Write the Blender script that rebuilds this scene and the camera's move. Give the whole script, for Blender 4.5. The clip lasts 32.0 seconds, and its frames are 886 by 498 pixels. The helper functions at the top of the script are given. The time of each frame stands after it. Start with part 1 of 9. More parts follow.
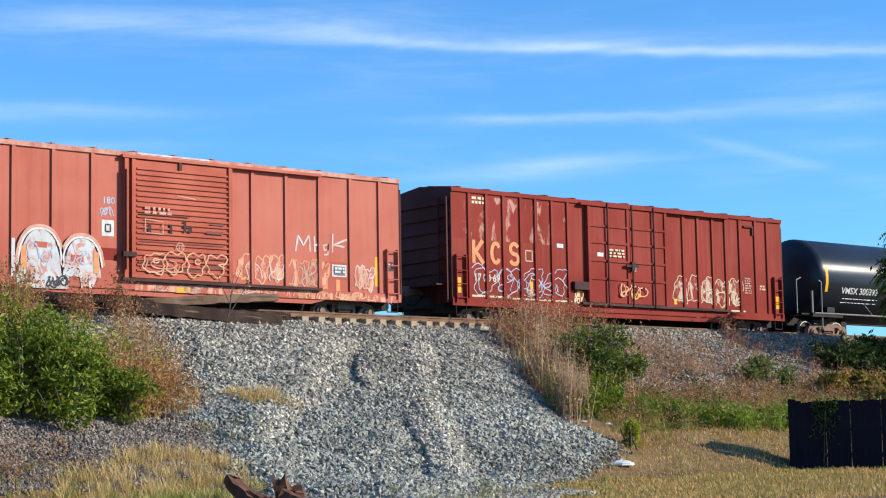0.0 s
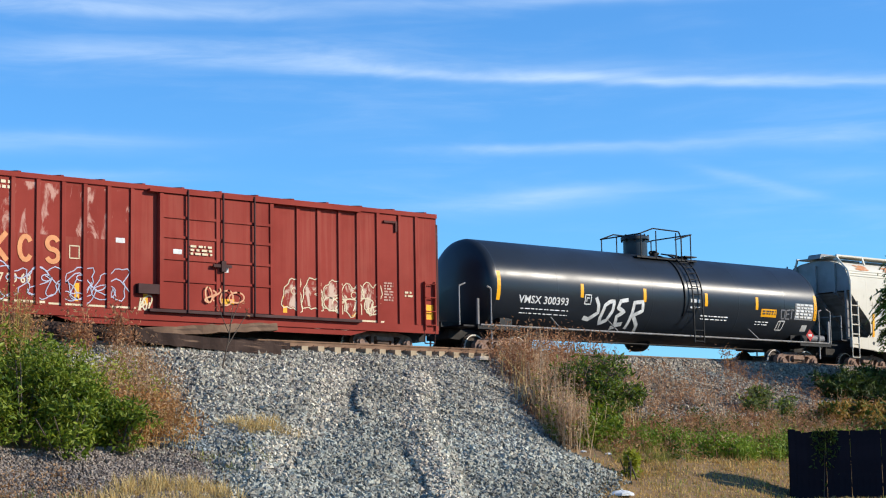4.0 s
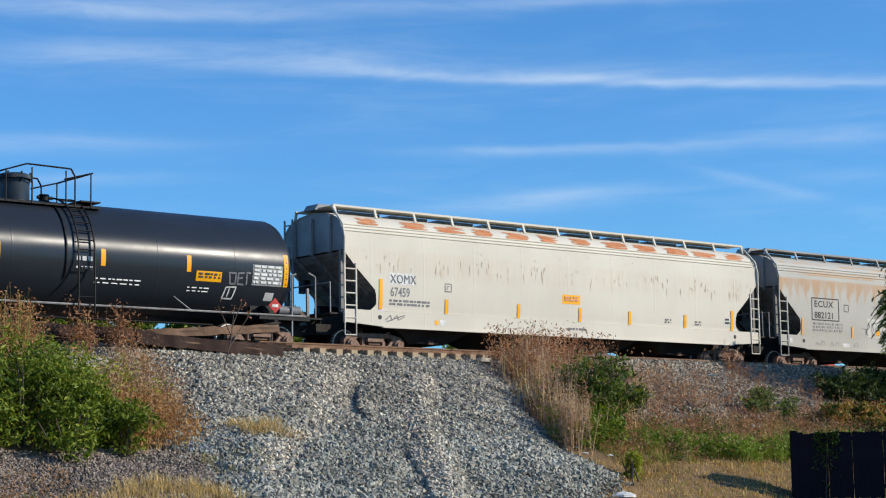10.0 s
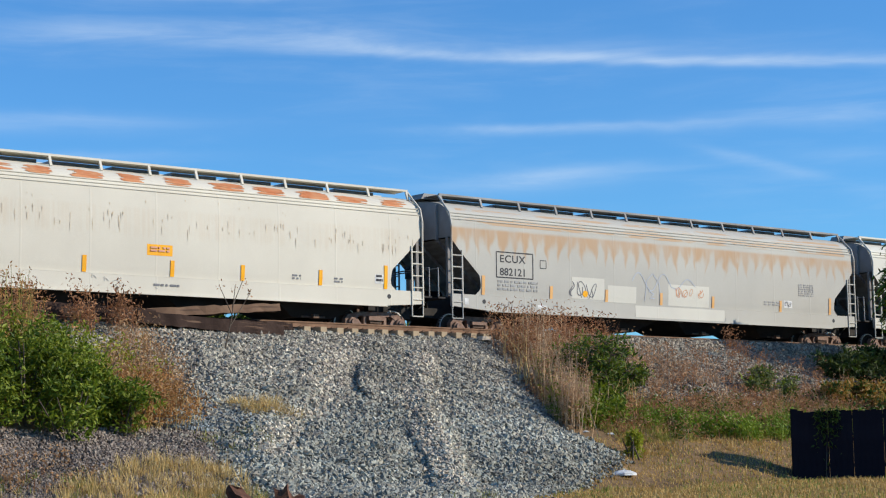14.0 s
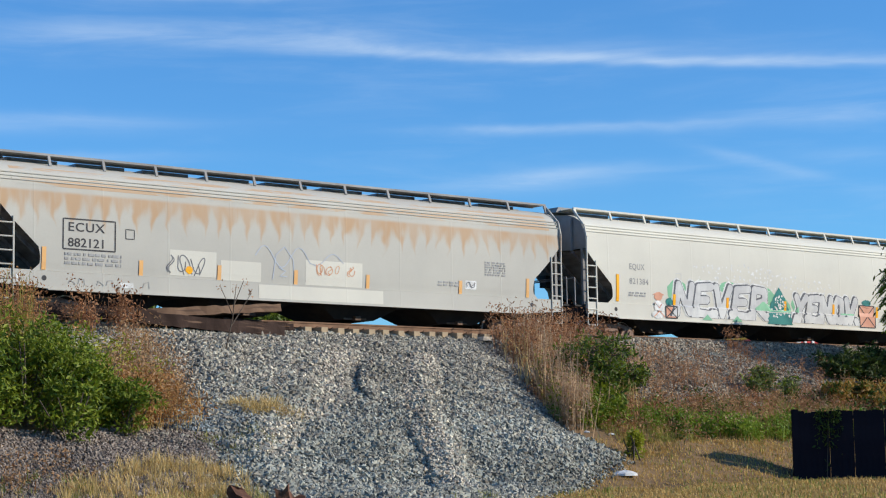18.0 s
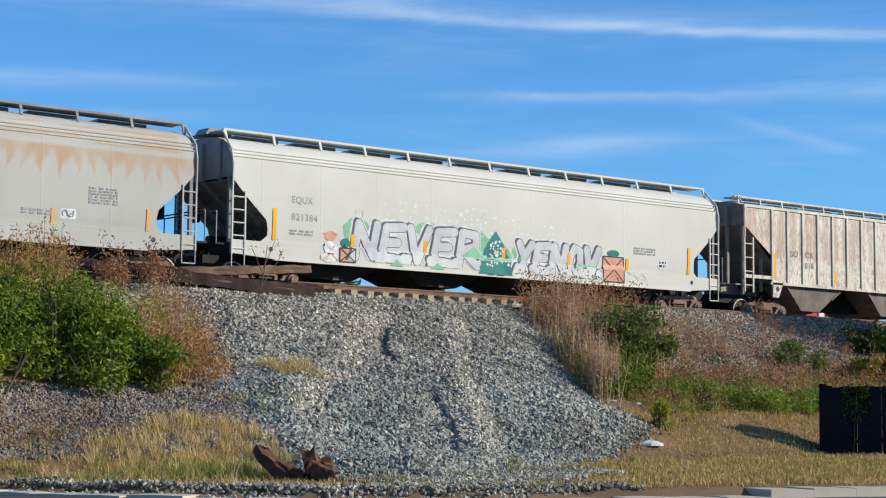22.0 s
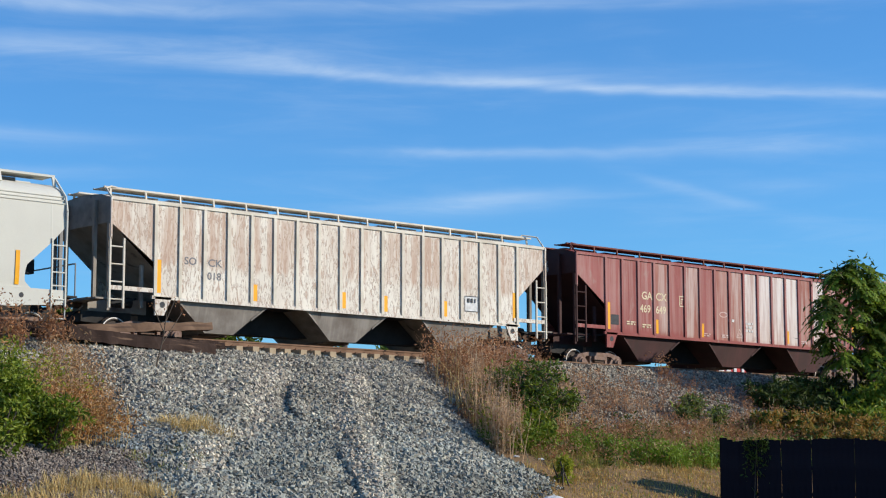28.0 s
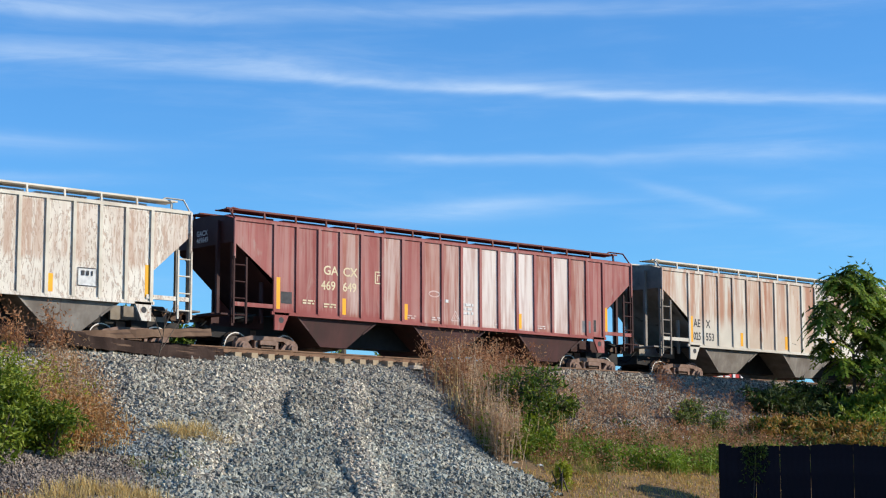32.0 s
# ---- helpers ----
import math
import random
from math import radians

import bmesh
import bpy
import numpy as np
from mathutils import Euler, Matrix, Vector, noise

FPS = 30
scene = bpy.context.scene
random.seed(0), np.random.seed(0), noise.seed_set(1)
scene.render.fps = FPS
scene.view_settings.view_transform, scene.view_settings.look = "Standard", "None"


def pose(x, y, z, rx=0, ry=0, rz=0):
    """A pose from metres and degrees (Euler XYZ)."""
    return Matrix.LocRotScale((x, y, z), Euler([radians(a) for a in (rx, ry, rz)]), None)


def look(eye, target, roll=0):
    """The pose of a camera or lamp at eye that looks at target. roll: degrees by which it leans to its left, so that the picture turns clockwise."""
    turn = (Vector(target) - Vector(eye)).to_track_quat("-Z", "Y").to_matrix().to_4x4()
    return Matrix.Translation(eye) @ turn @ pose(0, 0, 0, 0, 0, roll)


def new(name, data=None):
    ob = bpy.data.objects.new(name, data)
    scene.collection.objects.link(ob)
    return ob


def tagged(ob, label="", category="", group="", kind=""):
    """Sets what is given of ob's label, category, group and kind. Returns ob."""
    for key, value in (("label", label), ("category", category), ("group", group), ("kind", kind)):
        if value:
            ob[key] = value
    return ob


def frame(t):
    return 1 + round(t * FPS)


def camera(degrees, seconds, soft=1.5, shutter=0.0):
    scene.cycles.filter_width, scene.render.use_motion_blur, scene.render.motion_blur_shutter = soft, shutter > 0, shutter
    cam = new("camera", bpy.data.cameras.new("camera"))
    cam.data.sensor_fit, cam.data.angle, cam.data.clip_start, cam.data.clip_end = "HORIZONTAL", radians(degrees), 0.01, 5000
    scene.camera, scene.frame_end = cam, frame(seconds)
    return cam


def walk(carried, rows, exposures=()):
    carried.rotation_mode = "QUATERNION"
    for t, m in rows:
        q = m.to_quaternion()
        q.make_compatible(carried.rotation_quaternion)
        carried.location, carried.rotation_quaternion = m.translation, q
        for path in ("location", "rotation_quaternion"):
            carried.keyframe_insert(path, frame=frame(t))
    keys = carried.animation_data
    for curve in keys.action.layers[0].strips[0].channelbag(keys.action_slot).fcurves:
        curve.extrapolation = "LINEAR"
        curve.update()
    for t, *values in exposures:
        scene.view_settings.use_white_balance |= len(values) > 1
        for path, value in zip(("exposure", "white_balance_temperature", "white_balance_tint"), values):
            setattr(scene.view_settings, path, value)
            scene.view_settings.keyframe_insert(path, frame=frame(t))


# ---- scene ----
# ---------------- camera: handheld, from one spot ----------------
cam = camera(26.73, 32.0, soft=1.15)
EYE = (0.0, 0.0, 1.75)
PATH = [  # seconds, yaw, pitch, roll
    (0.0, -40.048, 6.269, -1.03), (0.5, -40.060, 6.473, -1.04), (1.0, -40.066, 6.537, -1.06), (1.5, -40.057, 6.568, -1.02), (2.0, -40.046, 6.730, -1.04),
    (2.5, -40.074, 7.009, -1.04), (3.0, -40.062, 7.133, -1.04), (3.5, -40.085, 7.170, -1.00), (5.5, -40.032, 7.348, -1.03), (6.0, -40.050, 7.517, -1.02),
    (6.5, -40.047, 7.532, -1.03), (7.0, -40.041, 7.341, -1.01), (7.5, -40.022, 7.243, -1.03), (8.0, -40.017, 7.266, -1.05), (8.5, -40.025, 7.254, -1.02),
    (9.0, -40.003, 7.251, -1.06), (9.5, -40.021, 7.251, -1.06), (10.0, -40.027, 7.231, -1.04), (10.5, -40.001, 7.172, -1.06), (11.0, -40.019, 6.867, -1.08),
    (11.5, -39.993, 6.637, -1.05), (12.0, -39.990, 6.574, -1.12), (12.5, -39.986, 6.592, -1.06), (13.0, -39.982, 6.592, -1.06), (13.5, -39.966, 6.584, -1.05),
    (14.0, -39.994, 6.577, -1.07), (14.5, -39.990, 6.574, -1.12), (16.5, -39.968, 6.596, -1.07), (17.0, -39.968, 6.588, -1.07), (17.5, -40.001, 6.618, -1.06),
    (18.0, -39.968, 6.588, -1.07), (18.5, -39.968, 6.588, -1.07), (19.0, -40.016, 6.599, -1.12), (19.5, -39.994, 6.600, -1.12), (20.0, -39.943, 6.593, -1.09),
    (20.5, -40.055, 6.644, -1.17), (21.0, -40.564, 6.004, -0.92), (21.5, -39.921, 5.499, -0.02), (22.0, -39.001, 5.526, 0.44), (22.5, -38.416, 5.637, 0.59),
    (23.0, -38.781, 5.691, 0.54), (23.5, -39.412, 5.916, 0.33), (24.0, -40.124, 6.228, 0.13), (24.5, -40.788, 6.531, 0.06), (25.0, -41.355, 6.667, 0.02),
    (25.5, -41.728, 6.757, -0.07), (27.5, -42.012, 7.116, -0.16), (28.0, -42.019, 7.257, -0.08), (28.5, -42.028, 7.284, -0.08), (29.0, -42.018, 7.310, -0.08),
    (29.5, -42.019, 7.310, -0.08), (30.0, -42.019, 7.310, -0.08), (30.5, -42.040, 7.297, -0.03), (31.0, -42.096, 7.243, -0.18), (31.5, -42.074, 7.243, -0.18),
    (32.0, -42.061, 7.444, -0.13),
]


def aim(yaw, pitch, roll):
    return pose(*EYE, 0, 0, yaw) @ pose(0, 0, 0, 90 + pitch) @ pose(0, 0, 0, 0, 0, roll)


walk(cam, [(r[0], aim(*r[1:])) for r in PATH],
     exposures=[(0.0, 0.74), (3.5, 0.7), (5.5, 0.57), (7.0, 0.49), (9.0, 0.37), (11.0, 0.41), (12.0, 0.38), (20.5, 0.39), (26.5, 0.36), (29.0, 0.42), (32.0, 0.52)])

# ---------------- light: low sun from the right, thin high cloud ----------------
SUN = Vector((0.63, -0.65, 0.425)).normalized()
sun = new("sun", bpy.data.lights.new("sun", "SUN"))
sun.data.energy, sun.data.angle, sun.data.color = 3.95, radians(0.53), (1.0, 0.915, 0.785)
sun.matrix_world = look((60, -60, 60), Vector((60, -60, 60)) - SUN)


class Nodes:
    """Short hand for a node tree."""

    def __init__(self, tree):
        self.t = tree
        tree.nodes.clear()

    def add(self, kind, **kw):
        n = self.t.nodes.new(kind)
        for k, val in kw.items():
            setattr(n, k, val)
        return n

    def put(self, sock, val):
        if isinstance(val, bpy.types.NodeSocket):
            self.t.links.new(val, sock)
        elif val is not None:
            if isinstance(val, (tuple, list)) and len(val) == 3 and sock.type == "RGBA":
                val = (*val, 1)
            sock.default_value = val

    def math(self, op, a, b=None, c=None, clamp=False):
        n = self.add("ShaderNodeMath", operation=op, use_clamp=clamp)
        for i, val in enumerate((a, b, c)):
            if val is not None:
                self.put(n.inputs[i], val)
        return n.outputs[0]

    def mix(self, f, a, b, mode="MIX"):
        n = self.add("ShaderNodeMix", data_type="RGBA", blend_type=mode, clamp_factor=True)
        self.put(n.inputs[0], f), self.put(n.inputs[6], a), self.put(n.inputs[7], b)
        return n.outputs[2]

    def noise(self, vec, scale, detail=3, rough=0.55, dist=0.0):
        n = self.add("ShaderNodeTexNoise")
        self.put(n.inputs["Vector"], vec)
        n.inputs["Scale"].default_value, n.inputs["Detail"].default_value = scale, detail
        n.inputs["Roughness"].default_value, n.inputs["Distortion"].default_value = rough, dist
        return n.outputs["Fac"]

    def ramp(self, f, lo, hi, a=0.0, b=1.0):
        n = self.add("ShaderNodeMapRange", interpolation_type="SMOOTHSTEP")
        for i, val in enumerate((f, lo, hi, a, b)):
            self.put(n.inputs[i], val)
        return n.outputs[0]

    def scaled(self, vec, sx, sy, sz):
        n = self.add("ShaderNodeVectorMath", operation="MULTIPLY")
        self.put(n.inputs[0], vec)
        n.inputs[1].default_value = (sx, sy, sz)
        return n.outputs[0]


def make_world():
    w = bpy.data.worlds.new("sky")
    scene.world = w
    w.use_nodes = True
    n = Nodes(w.node_tree)
    sky = n.add("ShaderNodeTexSky", sky_type="NISHITA", sun_disc=False)
    sky.sun_elevation, sky.sun_rotation = math.asin(SUN.z), math.atan2(SUN.x, SUN.y)
    sky.air_density, sky.dust_density, sky.ozone_density = 1.0, 0.2, 3.0
    co = n.add("ShaderNodeTexCoord").outputs["Generated"]
    sep = n.add("ShaderNodeSeparateXYZ")
    n.put(sep.inputs[0], co)
    az = n.math("MULTIPLY", n.math("ARCTAN2", sep.outputs[0], sep.outputs[1]), 180 / math.pi)
    el = n.math("MULTIPLY", n.math("ARCSINE", sep.outputs[2]), 180 / math.pi)
    flat = n.add("ShaderNodeCombineXYZ")
    n.put(flat.inputs[0], az), n.put(flat.inputs[1], el)
    flat = flat.outputs[0]
    fine = n.noise(n.scaled(flat, 0.2, 1.5, 1), 1.0, 6, 0.62, 0.5)
    broad = n.noise(n.scaled(flat, 0.09, 0.35, 1), 1.0, 3, 0.5, 0.2)
    wob = n.math("MULTIPLY", n.math("SUBTRACT", n.noise(n.scaled(flat, 0.3, 0.0, 1), 1.0, 3), 0.5), 0.35)
    cloud = None
    # streaks: (azimuth, elevation, slope, curve, thickness up, thickness down, strength, half length)
    for a0, e0, sl, cv, up, dn, st, ln in STREAKS:
        da = n.math("SUBTRACT", az, a0)
        mid = n.math("ADD", n.math("MULTIPLY_ADD", da, sl, e0), n.math("MULTIPLY", n.math("MULTIPLY", da, da), cv))
        off = n.math("SUBTRACT", n.math("SUBTRACT", el, mid), wob)
        side = n.math("ADD", n.math("MULTIPLY", n.math("GREATER_THAN", off, 0.0), up - dn), dn)
        q = n.math("DIVIDE", off, side)
        body = n.math("EXPONENT", n.math("MULTIPLY", n.math("MULTIPLY", q, q), -1.0))
        end = n.math("DIVIDE", da, ln)
        body = n.math("MULTIPLY", body, n.math("EXPONENT", n.math("MULTIPLY", n.math("MULTIPLY", end, end), -1.0)))
        body = n.math("MULTIPLY", body, st)
        cloud = body if cloud is None else n.math("ADD", cloud, body)
    cloud = n.math("MULTIPLY", cloud, n.ramp(fine, 0.25, 0.72, 0.5, 1.2))
    veil = n.math("MULTIPLY", n.ramp(n.math("MULTIPLY", fine, broad), 0.2, 0.5), 0.1)
    cloud = n.math("ADD", cloud, veil, clamp=True)
    tint = n.mix(1.0, sky.outputs[0], SKY_TINT, "MULTIPLY")
    col = n.mix(cloud, tint, CLOUD)
    bg = n.add("ShaderNodeBackground")
    n.put(bg.inputs[0], col)
    bg.inputs[1].default_value = 0.096
    n.put(n.add("ShaderNodeOutputWorld").inputs[0], bg.outputs[0])


SKY_TINT, CLOUD = (0.465, 0.92, 1.34), (5.4, 6.5, 7.8)
STREAKS = [(46.5, 12.16, -0.053, 0.0, 0.2, 0.14, 0.5, 10.5), (30, 13.08, 0.01, 0.0, 0.42, 0.3, 0.25, 6.5), (37.2, 12.85, -0.09, 0.0, 0.42, 0.2, 0.22, 3.6), (47, 12.5, -0.05, 0.0, 0.35, 0.3, 0.12, 6),
           (44, 10.22, -0.01, 0.0, 0.12, 0.2, 0.3, 4), (51.5, 10.28, -0.005, 0.0, 0.25, 0.3, 0.2, 3.5), (27, 10.5, 0.0, 0.0, 0.25, 0.35, 0.22, 5),
           (43.3, 8.72, 0.05, 0.0, 0.25, 0.4, 0.3, 3), (49.9, 8.92, -0.27, 0.0, 0.16, 0.2, 0.2, 1.7), (52.3, 9.08, -0.01, 0.0, 0.22, 0.25, 0.14, 1.8), (29, 9.4, 0.03, 0.0, 0.18, 0.2, 0.15, 3.5), (33, 14.36, 0.0, 0.0, 0.2, 0.16, 0.14, 3.5), (30, 14.5, 0.0, 0.0, 0.5, 0.25, 0.28, 7), (45, 14.7, 0.0, 0.0, 0.3, 0.2, 0.2, 9)]
make_world()


# ---------------- materials ----------------
def material(name, base, dark=None, scale=1.2, rough=0.6, metal=0.0, grain=40.0, bump=0.15, streak=None, amount=0.0,
             band=(0, 1), spec=0.22, island=0.0, tall=6.0, patch=None, cover=0.0, seam=0.0, flake=(1.6, 0.55, 0.8), gate=0.7, floor=0.0, rim=None, soft=0.25, drip=0.0, brushed=0.0):
    """Paint, metal, earth: broad and fine variation, running stains of colour `streak` from height band[1] down to band[0] (in pointed drips every `drip` metres),
    worn patches of colour `patch`, welded seams every `seam` metres."""
    m = bpy.data.materials.new(name)
    m.use_nodes = True
    n = Nodes(m.node_tree)
    co = n.add("ShaderNodeTexCoord").outputs["Object"]
    dark = dark or tuple(c * 0.65 for c in base)
    big = n.noise(co, scale, 4, 0.6)
    small = n.noise(co, grain, 3, 0.6)
    col = n.mix(n.ramp(big, 0.3, 0.72), base, dark)
    col = n.mix(n.math("MULTIPLY", small, 0.35), col, tuple(c * 0.55 for c in base))
    if patch:
        torn = n.noise(n.scaled(co, flake[0], 1, flake[1]), 1.1, 6, 0.62, flake[2])
        col = n.mix(n.math("MULTIPLY", n.ramp(torn, 0.62 - cover, 0.72 - cover), 0.9), col, patch)
        if rim:
            edge = n.math("ABSOLUTE", n.math("SUBTRACT", torn, 0.64 - cover))
            col = n.mix(n.ramp(edge, 0.004, 0.026, 0.85, 0.0), col, rim)
    if streak:
        run = n.noise(n.scaled(co, tall, 1, 0.35), 1.0, 4, 0.6, 0.2)
        wide = n.noise(n.scaled(co, 0.8, 1, 0.1), 1.0, 2)
        sep = n.add("ShaderNodeSeparateXYZ")
        n.put(sep.inputs[0], co)
        z = n.math("ADD", sep.outputs[2], n.math("MULTIPLY", n.math("SUBTRACT", run, 0.5), 0.8))
        if drip:
            at = n.math("ADD", n.math("DIVIDE", sep.outputs[0], drip), n.math("MULTIPLY", n.noise(co, 0.9, 2), 1.6))
            tip = n.math("MULTIPLY", n.math("ABSOLUTE", n.math("SUBTRACT", n.math("FRACT", at), 0.5)), 2.0)
            z = n.math("ADD", z, n.math("MULTIPLY", n.math("SUBTRACT", n.math("POWER", tip, 2.0), 0.25), 0.55))
        zone = n.math("MULTIPLY", n.ramp(z, band[0], band[0] + soft), n.math("SUBTRACT", 1.0, n.ramp(sep.outputs[2], band[1], band[1] + 0.12)))
        f = n.math("MULTIPLY", n.math("MULTIPLY", n.ramp(run, 0.36, 0.62, floor, 1.0), zone), n.ramp(wide, 0.35, 0.6, gate, 1.0))
        col = n.mix(n.math("MULTIPLY", f, amount), col, streak)
    if island:
        rnd = n.add("ShaderNodeNewGeometry").outputs["Random Per Island"]
        h = n.add("ShaderNodeHueSaturation")
        n.put(h.inputs["Value"], n.ramp(rnd, 0, 1, 1 - island, 1 + island))
        n.put(h.inputs["Hue"], n.math("MULTIPLY_ADD", rnd, 0.03, 0.485))
        n.put(h.inputs["Color"], col)
        col = h.outputs[0]
    b = n.add("ShaderNodeBsdfPrincipled")
    n.put(b.inputs["Base Color"], col)
    n.put(b.inputs["Roughness"], n.ramp(big, 0.2, 0.8, max(rough - 0.08, 0.05), min(rough + 0.12, 1)))
    b.inputs["Metallic"].default_value = metal
    b.inputs["Specular IOR Level"].default_value = spec
    if brushed:
        b.inputs["Anisotropic"].default_value, b.inputs["Anisotropic Rotation"].default_value = brushed, 0.25
        n.put(b.inputs["Tangent"], n.add("ShaderNodeTangent", direction_type="RADIAL", axis="X").outputs[0])
    height = n.math("MULTIPLY", small, 0.02)
    if seam:
        sx = n.add("ShaderNodeSeparateXYZ")
        n.put(sx.inputs[0], co)
        fr = n.math("ABSOLUTE", n.math("SUBTRACT", n.math("FRACT", n.math("DIVIDE", sx.outputs[0], seam)), 0.5))
        height = n.math("ADD", height, n.math("MULTIPLY", n.ramp(fr, 0.0, 0.022, 1.0, 0.0), 0.06))
        height = n.math("ADD", height, n.math("MULTIPLY", n.noise(n.scaled(co, 1.0, 1, 0.3), 1.6, 2), 0.12))
    if bump:
        bp = n.add("ShaderNodeBump")
        bp.inputs["Strength"].default_value, bp.inputs["Distance"].default_value = min(bump, 1.0), 0.5
        n.put(bp.inputs["Height"], height)
        n.put(b.inputs["Normal"], bp.outputs[0])
    n.put(n.add("ShaderNodeOutputMaterial").inputs[0], b.outputs[0])
    return m


def leaf_material(name, a, b, rough=0.55, glow=0.35):
    """Leaves and stalks: colour by island, some light through."""
    m = bpy.data.materials.new(name)
    m.use_nodes = True
    n = Nodes(m.node_tree)
    rnd = n.add("ShaderNodeNewGeometry").outputs["Random Per Island"]
    co = n.add("ShaderNodeTexCoord").outputs["Object"]
    col = n.mix(rnd, a, b)
    col = n.mix(n.ramp(n.noise(co, 1.1, 3), 0.3, 0.7, 0, 0.5), col, tuple(c * 0.6 for c in a))
    d = n.add("ShaderNodeBsdfPrincipled")
    n.put(d.inputs["Base Color"], col)
    d.inputs["Roughness"].default_value = rough
    d.inputs["Specular IOR Level"].default_value = 0.3
    t = n.add("ShaderNodeBsdfTranslucent")
    n.put(t.inputs[0], col)
    mx = n.add("ShaderNodeMixShader")
    mx.inputs[0].default_value = glow
    n.put(mx.inputs[1], d.outputs[0]), n.put(mx.inputs[2], t.outputs[0])
    n.put(n.add("ShaderNodeOutputMaterial").inputs[0], mx.outputs[0])
    return m


